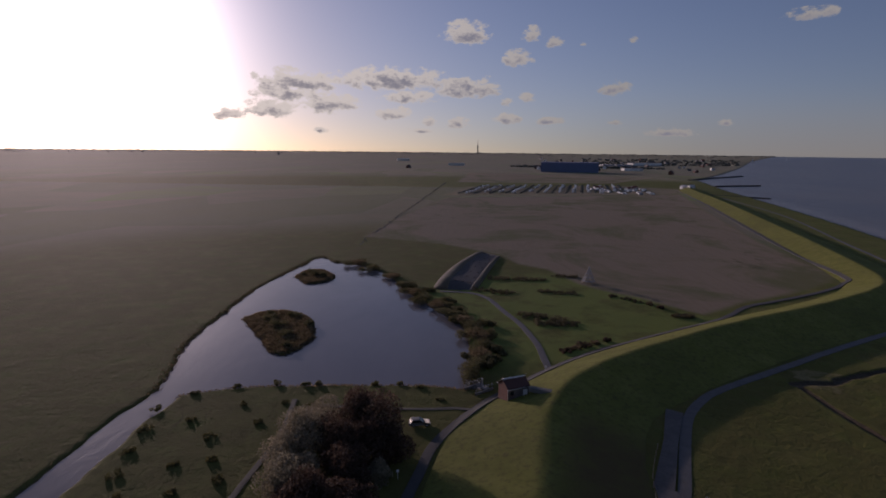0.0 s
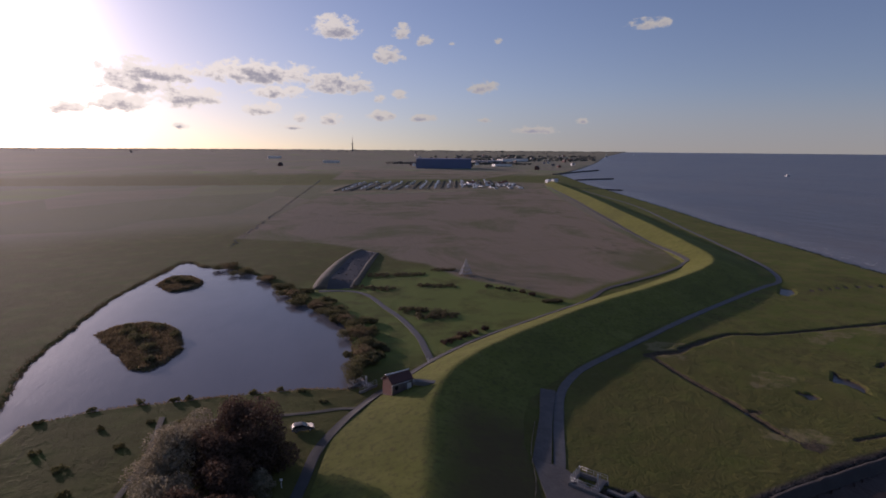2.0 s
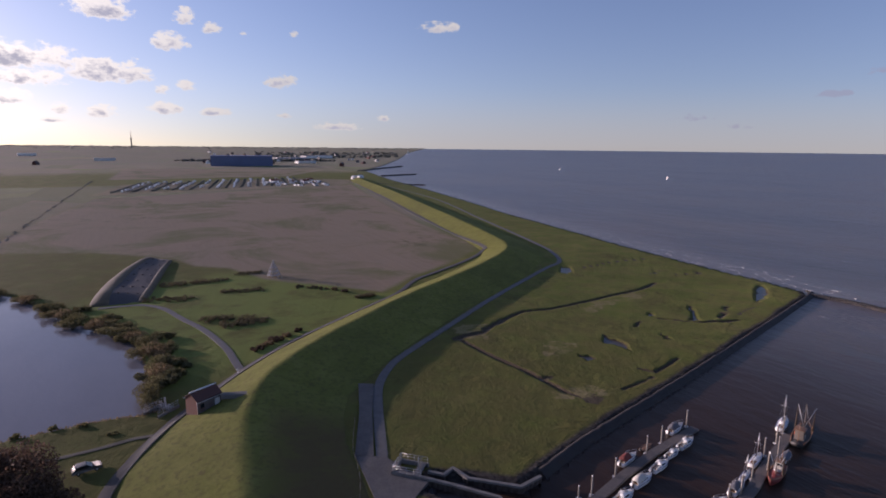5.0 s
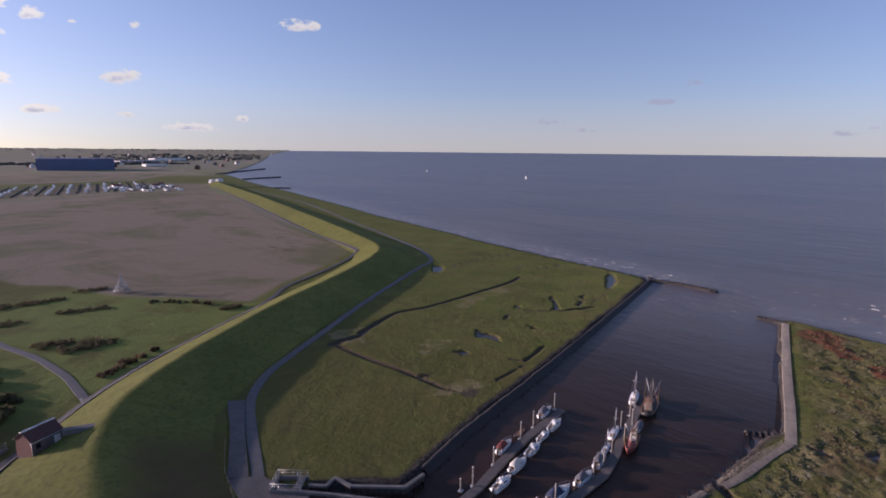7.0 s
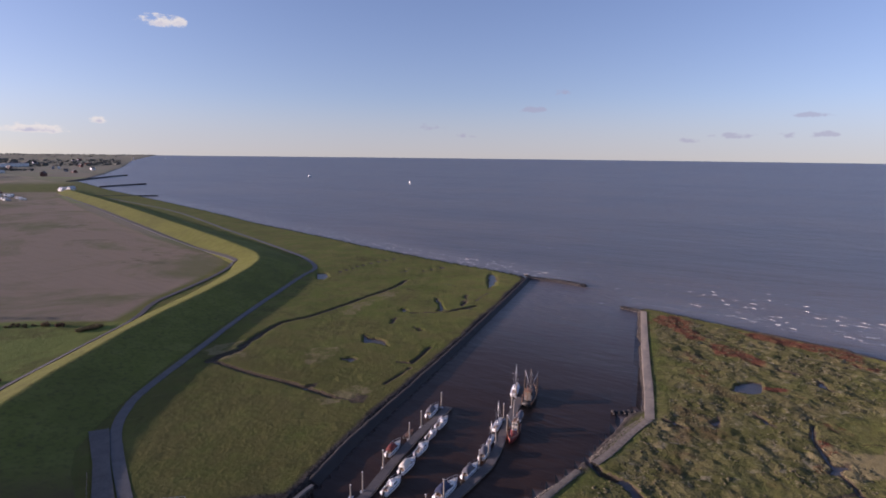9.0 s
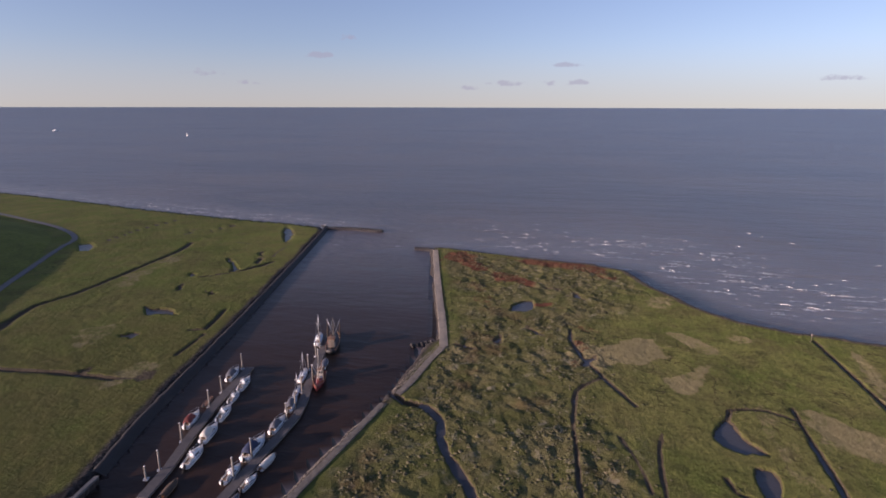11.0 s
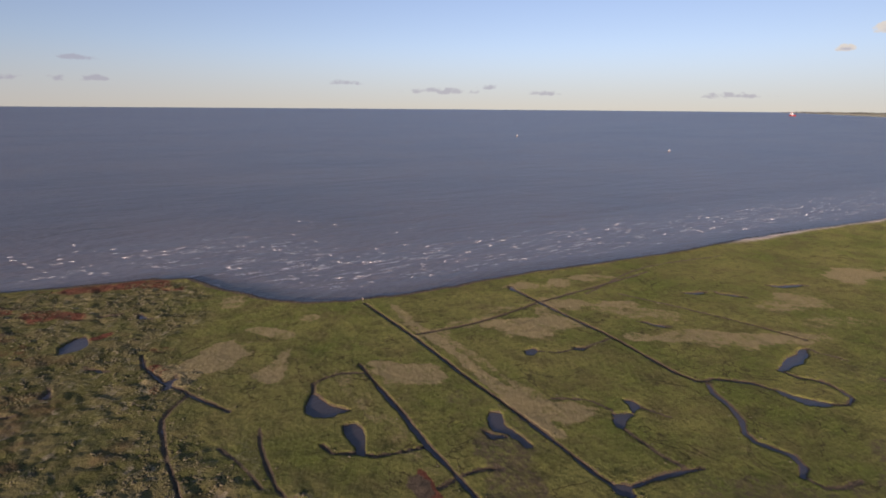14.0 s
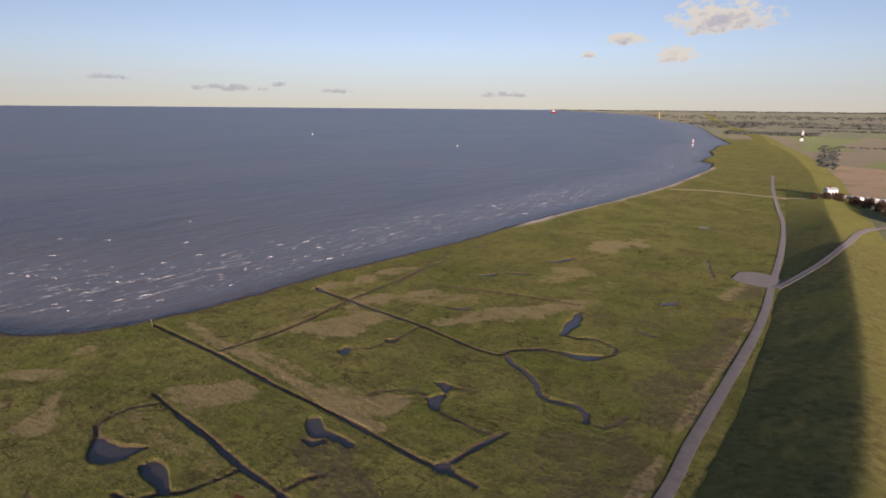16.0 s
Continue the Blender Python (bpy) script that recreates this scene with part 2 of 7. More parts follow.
def ground_material():
    m, t = material("marsh_grass")
    p = t.where
    c, relief, patch, tuft = grass_colour(t, p)
    one, two = t.attr("cover"), t.attr("cover_more")
    # grazed pasture west of the harbour: short and greener
    graze = t.math("MULTIPLY", t.ramp(t.vec("DOT_PRODUCT", p, (-0.22, 1.0, 0.0)), 42, 70), t.ramp(t.noise(p, 0.05, 6, 0.68), 0.36, 0.62, 0.05, 0.65))
    graze = t.math("ADD", graze, t.ramp(t.vec("DOT_PRODUCT", p, (-0.3, 1.0, 0.0)), 120, 170, 0.0, 0.35))
    c = t.mix(graze, c, t.mix(t.ramp(patch, 0.35, 0.65), (0.124, 0.150, 0.034), (0.176, 0.164, 0.052)))
    # coarse ungrazed sward beside the harbour quay, its self-shade put into the darker colour
    coarse = t.math("MULTIPLY", t.ramp(t.vec("DOT_PRODUCT", p, (1.0, 0.35, 0.0)), 190, 120), t.ramp(t.vec("DOT_PRODUCT", p, (0.15, 1.0, 0.0)), 62, 76))
    c = t.mix(t.math("MULTIPLY", coarse, t.ramp(t.noise(p, 0.11, 6, 0.7), 0.3, 0.62, 0.2, 0.75)), c, t.mix(tuft, (0.096, 0.082, 0.028), (0.125, 0.122, 0.036)))
    # bright meadow green; the sun glowing through the grass is put into the colour
    meadow = t.math("MULTIPLY", t.ramp(t.vec("LENGTH", t.vec("SUBTRACT", p, (36, 190, 0))), 70, 44), t.ramp(t.noise(p, 0.06, 6, 0.66), 0.36, 0.54, 0.15, 0.9))
    c = t.mix(meadow, c, (0.185, 0.220, 0.055))
    s1, s2 = t.split(one.outputs["Color"]), t.split(two.outputs["Color"])
    rough, beach = one.outputs["Alpha"], two.outputs["Alpha"]
    # farmland far inland: fields of differing green and brown, lightened to stand in for haze
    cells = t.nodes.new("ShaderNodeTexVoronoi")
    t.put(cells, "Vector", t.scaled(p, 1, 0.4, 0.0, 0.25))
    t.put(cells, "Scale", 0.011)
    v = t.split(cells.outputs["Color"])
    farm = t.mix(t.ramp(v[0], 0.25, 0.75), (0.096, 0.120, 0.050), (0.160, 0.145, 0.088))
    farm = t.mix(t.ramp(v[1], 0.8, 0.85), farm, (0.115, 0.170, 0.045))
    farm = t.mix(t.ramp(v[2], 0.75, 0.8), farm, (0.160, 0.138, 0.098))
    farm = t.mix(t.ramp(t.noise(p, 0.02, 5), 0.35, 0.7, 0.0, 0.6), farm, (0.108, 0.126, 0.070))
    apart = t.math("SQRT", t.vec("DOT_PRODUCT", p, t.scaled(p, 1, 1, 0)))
    # cooler grey-green past 1250 m: distance haze put into the colour
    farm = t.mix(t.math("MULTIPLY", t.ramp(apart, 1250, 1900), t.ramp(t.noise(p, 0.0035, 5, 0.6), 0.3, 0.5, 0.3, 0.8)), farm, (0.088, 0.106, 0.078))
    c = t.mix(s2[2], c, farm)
    # stubble field
    rows = t.noise(t.scaled(p, 0.5, 0.03, 0.0, -0.28), 1.0, 5, 0.65)
    stub = t.mix(t.ramp(t.noise(t.scaled(p, 1.0, 0.8, 1.0, 0.3), 0.014, 7, 0.7, 0.6), 0.46, 0.64), (0.275, 0.212, 0.145), (0.158, 0.152, 0.068))
    stub = t.mix(t.math("MULTIPLY", t.ramp(t.noise(t.scaled(p, 1.0, 0.45, 1.0, 0.25), 0.03, 7, 0.74, 0.8), 0.55, 0.68), t.ramp(t.noise(p, 0.008, 3), 0.45, 0.6)), stub, (0.105, 0.102, 0.048))
    stub = t.mix(t.ramp(rows, 0.4, 0.7, 0.0, 0.3), stub, (0.210, 0.165, 0.110))
    c = t.mix(s1[2], c, stub)
    # rough heath: straw, olive, dark hollows
    tall_ = t.noise(p, 0.16, 6, 0.68, 0.5)
    heath = t.mix(t.ramp(tall_, 0.42, 0.60), (0.074, 0.076, 0.025), (0.142, 0.124, 0.055))
    heath = t.mix(t.ramp(t.noise(p, 0.42, 5, 0.66, 0.9), 0.54, 0.68, 0.0, 0.85), heath, (0.250, 0.222, 0.150))
    heath = t.mix(t.ramp(t.noise(t.scaled(p, 1.0, 0.8, 1.0, 0.9), 0.5, 6, 0.72, 0.8), 0.54, 0.66, 0.0, 0.9), heath, (0.042, 0.036, 0.017))
    heath = t.mix(t.ramp(t.noise(p, 0.09, 4, 0.6), 0.56, 0.66, 0.0, 0.6), heath, (0.105, 0.062, 0.036))
    heath = t.mix(t.ramp(t.noise(p, 2.6, 3), 0.58, 0.75, 0.0, 0.5), heath, (0.22, 0.19, 0.11))
    c = t.mix(t.math("MULTIPLY", rough, 0.9), c, heath)
    c = t.mix(t.ramp(t.math("ADD", s2[0], t.math("MULTIPLY", t.math("SUBTRACT", t.noise(p, 0.4, 5, 0.7), 0.5), 1.5)), 0.35, 0.85), c, t.mix(tuft, (0.095, 0.036, 0.022), (0.150, 0.062, 0.034)))
    # dry straw patches, then mud, stone, sand
    straw = t.mix(t.noise(p, 1.6, 4), (0.170, 0.146, 0.064), (0.260, 0.215, 0.108))
    c = t.mix(t.ramp(t.math("ADD", s1[0], t.math("MULTIPLY", t.math("SUBTRACT", t.noise(p, 0.3, 7, 0.72, 0.5), 0.5), 2.6)), 0.25, 0.85), c, straw)
    mud = t.mix(t.noise(p, 0.8, 5), (0.044, 0.034, 0.023), (0.130, 0.102, 0.064))
    c = t.mix(t.ramp(t.math("ADD", s1[1], t.math("MULTIPLY", t.math("SUBTRACT", t.noise(p, 1.1, 5, 0.65), 0.5), 0.9)), 0.3, 0.7), c, mud)
    stone = t.nodes.new("ShaderNodeTexVoronoi")
    t.put(stone, "Scale", 1.6)
    t.put(stone, "Vector", p)
    rock = t.mix(t.split(stone.outputs["Color"])[0], (0.030, 0.026, 0.023), (0.075, 0.066, 0.058))
    c = t.mix(s2[1], c, rock)
    c = t.mix(beach, c, t.mix(t.noise(p, 1.2, 4), (0.30, 0.27, 0.22), (0.43, 0.39, 0.33)))
    t.put(t.bsdf, "Base Color", c)
    t.put(t.bsdf, "Roughness", t.ramp(s1[1], 0, 1, 0.95, 0.6))
    t.put(t.bsdf, "Specular IOR Level", 0.06)
    t.put(t.bsdf, "Diffuse Roughness", 0.55)
    # flat-angle sheen: dry stubble stalks, and on the far fields a stand-in for haze
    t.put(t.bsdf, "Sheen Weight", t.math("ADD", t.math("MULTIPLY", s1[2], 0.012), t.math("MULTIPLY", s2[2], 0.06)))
    t.put(t.bsdf, "Sheen Roughness", 0.6)
    t.put(t.bsdf, "Sheen Tint", (0.95, 0.88, 0.70, 1.0))
    bump(t, t.math("ADD", relief, t.math("MULTIPLY", t.noise(p, 0.22, 5, 0.7), t.math("ADD", 0.3, rough))), 0.9, 0.5)
    return m


def dike_material():
    m, t = material("dike_grass")
    p = t.where
    wide, patch, tuft, blade = (t.noise(p, s, d, 0.6) for s, d in ((0.03, 4), (0.2, 5), (0.9, 4), (4.0, 3)))
    c = t.mix(t.ramp(patch, 0.35, 0.7), (0.150, 0.160, 0.036), (0.195, 0.196, 0.052))
    c = t.mix(t.ramp(wide, 0.45, 0.7, 0, 0.7), c, (0.122, 0.128, 0.036))
    c = t.mix(t.ramp(tuft, 0.45, 0.7, 0.0, 0.45), c, (0.068, 0.062, 0.024))
    c = t.mix(t.ramp(t.noise(p, 0.45, 5, 0.7), 0.55, 0.75, 0.0, 0.6), c, (0.105, 0.090, 0.042))
    c = t.mix(t.ramp(blade, 0.55, 0.8, 0.0, 0.3), c, (0.15, 0.135, 0.06))
    # unmown autumn growth on the southern stretch
    dry = t.mix(t.ramp(t.noise(p, 0.5, 6, 0.72), 0.36, 0.64), (0.078, 0.070, 0.026), (0.158, 0.150, 0.054))
    dry = t.mix(t.ramp(t.noise(p, 0.11, 5, 0.65), 0.4, 0.65, 0.0, 0.7), dry, (0.112, 0.118, 0.036))
    south = t.math("MULTIPLY", t.ramp(t.vec("DOT_PRODUCT", p, (0.0, -1.0, 0.0)), -30, 40), t.ramp(t.vec("DOT_PRODUCT", p, (0.0, -1.0, 0.0)), 230, 330, 1.0, 0.25))
    c = t.mix(t.math("MULTIPLY", south, 0.85), c, dry)
    quay = t.math("MULTIPLY", t.ramp(t.vec("DOT_PRODUCT", p, (1.0, -0.28, 0.0)), -10, -2), t.ramp(t.vec("DOT_PRODUCT", p, (-0.35, -1.0, 0.0)), -122, -104))
    quay = t.math("MULTIPLY", quay, t.ramp(t.vec("DOT_PRODUCT", p, (0.0, 1.0, 0.0)), 20, 50))
    c = t.mix(t.math("MULTIPLY", quay, t.ramp(patch, 0.3, 0.6, 0.6, 0.95)), c, t.mix(tuft, (0.105, 0.070, 0.034), (0.130, 0.098, 0.044)))
    t.put(t.bsdf, "Base Color", c)
    t.put(t.bsdf, "Roughness", 0.95)
    t.put(t.bsdf, "Specular IOR Level", 0.08)
    t.put(t.bsdf, "Diffuse Roughness", 0.5)
    bump(t, t.math("ADD", tuft, t.math("ADD", t.math("MULTIPLY", blade, 0.4), patch)), 0.6, 0.22)
    return m


def water_material(name, deep, silt, wave, rough, foam):
    m, t = material(name)
    p = t.where
    c = t.mix(t.ramp(t.noise(p, 0.006, 5, 0.6), 0.35, 0.65), deep, silt)
    c = t.mix(t.ramp(t.noise(t.scaled(p, 1.0, 0.35, 1.0, 0.6), 0.03, 6, 0.65, 0.5), 0.35, 0.7, 0.0, 0.45), c, tuple(v * 1.5 for v in deep))
    if foam:
        streak = t.noise(t.scaled(p, 1.0, 0.22, 1.0, 0.6), 0.008, 7, 0.68, 0.8)
        c = t.mix(t.ramp(streak, 0.47, 0.68, 0.0, 0.55), c, (0.050, 0.056, 0.066))
        c = t.mix(t.ramp(streak, 0.45, 0.30, 0.0, 0.4), c, (0.130, 0.128, 0.128))
    chop = t.noise(t.scaled(p, 1.0, 0.42, 1.0, 0.62), 0.34 * wave[2], 6, 0.62, 0.4)
    swell = t.noise(t.scaled(p, 1.0, 0.3, 1.0, 0.55), 0.07 * wave[2], 5, 0.55, 0.3)
    high = t.math("ADD", t.math("MULTIPLY", chop, wave[0]), t.math("MULTIPLY", swell, wave[1]))
    if foam:
        near = t.attr("surf").outputs["Fac"]
        c = t.mix(t.attr("shelter").outputs["Fac"], c, t.mix(t.noise(p, 0.08, 5), (0.030, 0.016, 0.010), (0.044, 0.025, 0.017)))
        c = t.mix(t.ramp(near, 0.0, 1.0, 0.0, 0.75), c, t.mix(t.noise(t.scaled(p, 1.0, 0.5, 1.0, 0.3), 0.12, 6, 0.7, 0.6), (0.105, 0.098, 0.100), (0.235, 0.222, 0.215)))
        crest = t.noise(t.scaled(p, 0.42, 0.075, 1.0, 0.0), 1.0, 5, 0.6, 0.6)
        break_up = t.noise(p, 0.9, 4, 0.7)
        cut = t.ramp(near, 0.0, 1.0, 0.76, 0.585, smooth=False)
        w_ = t.math("MULTIPLY", t.ramp(t.math("SUBTRACT", crest, cut), 0.0, 0.02), t.ramp(break_up, 0.42, 0.6))
        tips = t.math("MULTIPLY", t.ramp(t.noise(t.scaled(p, 0.16, 0.06, 1.0, 0.6), 1.0, 6, 0.65), 0.69, 0.71), t.ramp(break_up, 0.45, 0.55))
        w_ = t.math("MAXIMUM", w_, t.math("MULTIPLY", tips, 0.8))
        w_ = t.math("MULTIPLY", w_, t.math("SUBTRACT", 1.0, t.attr("shelter").outputs["Fac"]))
        c = t.mix(w_, c, (0.75, 0.75, 0.74))
        t.put(t.bsdf, "Specular IOR Level", t.ramp(t.attr("shelter").outputs["Fac"], 0.0, 1.0, 0.5, 0.24, smooth=False))
        high = t.math("MULTIPLY", high, t.ramp(t.attr("shelter").outputs["Fac"], 0.0, 1.0, 1.0, 0.22, smooth=False))
        t.put(t.bsdf, "Roughness", t.ramp(w_, 0, 1, rough, 0.9))
        high = t.math("ADD", high, t.math("MULTIPLY", w_, 0.4))
    else:
        t.put(t.bsdf, "Roughness", rough)
    t.put(t.bsdf, "Base Color", c)
    t.put(t.bsdf, "IOR", 1.33)
    bump(t, high, 1.0, 1.0)
    return m


M_GROUND, M_DIKE = ground_material(), dike_material()
M_SEA = water_material("sea_water", (0.088, 0.083, 0.089), (0.130, 0.104, 0.093), (0.7, 1.8, 1.0), 0.34, True)
M_POND = water_material("pond_water", (0.105, 0.105, 0.118), (0.135, 0.130, 0.135), (0.05, 0.05, 1.6), 0.10, False)
M_POOL = water_material("marsh_pool_water", (0.045, 0.042, 0.044), (0.075, 0.068, 0.064), (0.16, 0.06, 1.6), 0.3, False)
M_ASPHALT = plain("worn_asphalt", (0.140, 0.136, 0.132), 0.9, vary=0.35, scale=0.5, dirt=(0.09, 0.085, 0.07))
M_PATH = plain("pale_concrete_path", (0.25, 0.215, 0.17), 0.9, vary=0.35, scale=0.5, dirt=(0.14, 0.12, 0.08))
M_CONCRETE = plain("weathered_concrete", (0.21, 0.197, 0.18), 0.85, vary=0.4, scale=0.7, dirt=(0.12, 0.11, 0.085))
M_TRACK = plain("trodden_track", (0.125, 0.112, 0.078), 0.95, vary=0.45, scale=0.6, dirt=(0.075, 0.078, 0.03))
M_BANK = plain("rough_stone_bank", (0.24, 0.205, 0.16), 0.95, vary=0.6, scale=1.2, dirt=(0.10, 0.09, 0.055), relief=0.2)
M_EARTH = plain("bare_earth", (0.155, 0.120, 0.075), 0.95, vary=0.4, scale=0.4)
M_PALESTONE = plain("pale_bank_stone", (0.27, 0.235, 0.185), 0.9, vary=0.5, scale=1.0, dirt=(0.13, 0.115, 0.07))
M_APRON = plain("stained_concrete_apron", (0.135, 0.125, 0.118), 0.9, vary=0.45, scale=0.35, dirt=(0.075, 0.07, 0.055))
M_REVET = plain("wet_stone_pitching", (0.036, 0.030, 0.026), 0.8, vary=0.55, scale=1.1, dirt=(0.035, 0.032, 0.022), relief=0.15)
M_LANE = plain("dark_asphalt_lane", (0.088, 0.082, 0.078), 0.9, vary=0.35, scale=0.5, dirt=(0.07, 0.07, 0.04))
M_STONE = plain("dark_revetment_stone", (0.050, 0.044, 0.039), 0.8, vary=0.6, scale=0.9, relief=0.2)


# ---- plan ----
CREST = [(900, -3900), (430, -2150), (205, -1350), (130, -1000), (86, -820), (45.5, -596), (29, -470), (20.5, -400), (9.5, -302), (2.1, -240), (-0.5, -205), (-3.2, -168), (-5.1, -134),
         (-6, -88), (-4, -40), (3, 10), (8, 50), (13, 82), (17.5, 103), (26, 120), (40, 134), (62, 150.5), (89, 168), (128.5, 191), (158, 211.5), (174, 229), (186, 259), (213, 352),
         (277, 590), (316, 755), (338, 840)]
SEA_N = [(3200, 5400), (2250, 4100), (1500, 2950), (1000, 2050), (690, 1500), (490, 1170), (400, 850), (352, 640), (313, 481), (281, 365), (264, 281), (248, 215), (239, 167), (235, 131), (231, 109)]
HARBOUR = [(224, 104.5), (141, 85), (100, 76), (74, 70.5), (58, 66), (53, 64.5), (46.5, 71), (42.5, 73.5), (40.5, 72), (47, 63), (43, 55), (45, 46), (54, 38.5), (66, 36.4), (80, 33.5), (91, 31),
           (105, 30.3), (114, 30.5), (120.5, 28.3), (149, 35.8), (203, 50.5)]
SEA_S = [(206, 48), (201.5, 26), (198, 4), (195.5, -12), (190, -22), (172, -30.5), (157, -39.5), (148.5, -48.5), (144, -59), (141, -75), (140.5, -95), (140, -124), (136.5, -150),
         (133, -188), (132, -235), (129, -279), (122, -343), (118, -424), (122, -570), (134, -630), (150, -650), (160, -754), (175, -800), (196, -950), (188, -1000), (285, -1318), (513, -2100), (1100, -3300), (2600, -4600)]
POND = [(-67.5, 114.8), (-72, 132.6), (-77, 151.4), (-78.5, 176), (-80.4, 207), (-78.2, 235), (-74.5, 262), (-72, 278), (-63.2, 267), (-47.6, 259), (-34, 241), (-21, 210), (-11, 191),
        (-0.7, 172), (2, 145), (0.4, 133), (3.7, 124), (-4.4, 125), (-15, 126), (-29, 124.7), (-42, 124), (-51, 122.7), (-60.5, 119)]
ISLAND_A = [(-72.4, 173.5), (-68.7, 181.5), (-59.8, 184), (-49.9, 177), (-43.3, 161), (-42.6, 150), (-47.4, 140.5), (-52, 142), (-60, 155)]
ISLAND_B = [(-73.8, 235), (-71.6, 247), (-63.2, 250), (-54.4, 237), (-56, 226.5), (-64.4, 222)]
CHANNEL = [(-66.5, 117), (-67, 110), (-68, 105), (-67.5, 96), (-67.5, 87), (-67.5, 78), (-68, 60), (-70, 20)]
STUBBLE = [(-62, 348), (-52, 453), (-18, 652), (130, 692), (281, 745), (298, 765), (246, 580), (188, 350), (174, 264), (170, 250), (161, 240), (144, 226.5), (120, 212), (105, 203.5), (94, 194), (84, 187), (77, 196), (68, 208), (57, 218), (50, 228), (41, 257), (28, 270), (20, 294), (-11, 326)]

DITCHES, POOLS, TARNS = [], [], []


def ditch(width, deep, *line):
    DITCHES.append((width, deep, list(line)))


def pool(*ring):
    """Standing water by its outline."""
    POOLS.append(list(ring))


def tarn(x, y, half_length, half_width, turn):
    """A small round pool."""
    TARNS.append((x, y, half_length, half_width, turn))


# drains and creeks of the southern marsh
ditch(0.9, 1.2, (138, -60.8), (109, -61.5), (90, -61.1), (75.6, -61.2), (60.5, -61.2), (50, -60.6), (45, -61.3), (39.1, -61.3))
ditch(1.1, 0.8, (111, -62.6), (109.7, -78), (111, -90.7), (113.4, -104.7), (115.2, -126.4), (118.1, -157))
ditch(1.3, 0.9, (127, -105.5), (114.1, -104.7), (98.7, -103.9), (86.6, -103.3), (74.4, -101.8), (65, -100.4), (60.7, -100.9), (59.5, -102.6), (59.6, -104.6), (54.1, -110.2), (50.8, -111.1))
ditch(1.5, 1.4, (58.7, -102.1), (56, -99.6), (51.5, -97.8), (47.4, -94.9), (44.6, -91.4), (42.3, -90.5), (39.1, -91.2), (36.9, -91.8), (34.5, -90.3), (33.2, -87.4))
ditch(0.5, 0.6, (32.8, -87.4), (30.4, -87.7), (28.7, -90.2), (28.1, -94.2))
ditch(1.0, 1.1, (50.9, -111.3), (46, -112.2), (42.5, -114), (39.8, -117.4), (40.6, -121.3), (47, -123.4), (50.4, -120.9), (54.6, -121))
ditch(0.5, 0.5, (57, -138), (54.7, -137.6), (49, -139.1))
ditch(0.8, 0.7, (107, -130.8), (89.4, -136.7), (72.1, -140.9), (59.7, -143.1))
ditch(0.5, 0.6, (89.2, -81.1), (85.4, -86), (84.7, -90.3), (84.4, -98.7), (84.9, -102.8))
ditch(0.6, 0.7, (57.6, -74.3), (52.9, -73.8), (47.7, -73.4), (44.4, -73.9))
ditch(0.5, 0.5, (70.6, -70.6), (66.1, -76.4), (61.7, -77.1))
ditch(0.5, 0.5, (59.3, -82.7), (54.5, -84.3))
ditch(1.1, 1.2, (45.5, -62.2), (44.3, -70.2), (42.5, -76.3))
ditch(1.3, 1.3, (92, -43.5), (79.1, -42.9), (69.2, -42.1), (64.2, -42.2))
ditch(0.8, 1.0, (103, -44.3), (96, -43.8), (90.1, -43.5))
ditch(1.0, 1.2, (64.2, -42.2), (60.5, -42.1), (56.3, -41.9), (50, -41.5))
ditch(0.6, 0.7, (95.8, -31.4), (99.7, -32.8), (100.9, -36), (101.2, -39.4), (98.7, -43.5))
ditch(0.7, 0.8, (78.7, -27.2), (75.8, -27.7), (73.8, -31.1), (71.4, -33.4), (70.4, -37.5), (69.6, -41.8))
ditch(0.7, 0.8, (59.7, -38.5), (60.5, -42.1), (60.2, -46), (58.5, -49))
# creeks of the heath
ditch(0.9, 0.9, (131.8, -4.1), (126, -4), (121.5, -5.2), (116.4, -6.6), (112.7, -8.5), (107.8, -10.7), (102.8, -13.3), (97.5, -16.1))
ditch(0.7, 0.8, (107.8, -10.7), (103.5, -6.8), (100.7, -5.3), (92.7, -4.8), (87.4, -4.7), (80.7, -5.2), (73.5, -5.5), (64, -6.5))
ditch(0.5, 0.6, (88.9, -19.5), (84, -18.4), (79.5, -18), (71.9, -17.8), (69.1, -18.3))
ditch(0.4, 0.5, (86.5, -12.3), (82, -14), (77.6, -15.1), (72.8, -15.8))
ditch(2.0, 2.0, (93, 30.5), (89.3, 27), (88.5, 22), (84.5, 18.2), (79.5, 17.3), (74, 14.4), (66, 9), (58, 6))
ditch(1.2, 1.4, (58, 6), (63, -8), (66, -18), (64, -22), (60, -28))
# drains of the western marsh
ditch(2.5, 1.45, (81.8, 129.8), (88.6, 131.2), (91.3, 130.8), (96.8, 134.1), (105.3, 137.9), (115.4, 141.5), (125.3, 139.8), (139.9, 140.2), (156.8, 141.5), (176, 142.9), (188.6, 146.8))
ditch(2.2, 1.45, (82.2, 127.5), (82.5, 114.7), (83.6, 104.3), (84.2, 94.3), (84.3, 87.7))
ditch(0.5, 0.5, (84.3, 87.7), (86.3, 79.8))
ditch(1.4, 1.2, (183.2, 183.3), (194, 184), (205.7, 185.5), (226.2, 183.7))
ditch(2.0, 1.3, (211, 153.5), (218, 151.5), (226.4, 148.6))
ditch(1.3, 1.3, (149.6, 113.9), (154.1, 108.8), (159.2, 104.2), (170.9, 100.1))
ditch(1.5, 1.3, (110, 88.7), (111.5, 85.1), (117.3, 86.3), (124.3, 88.2))
ditch(0.8, 1.2, (97.1, 82.3), (103.1, 82.8), (108.7, 83.5))
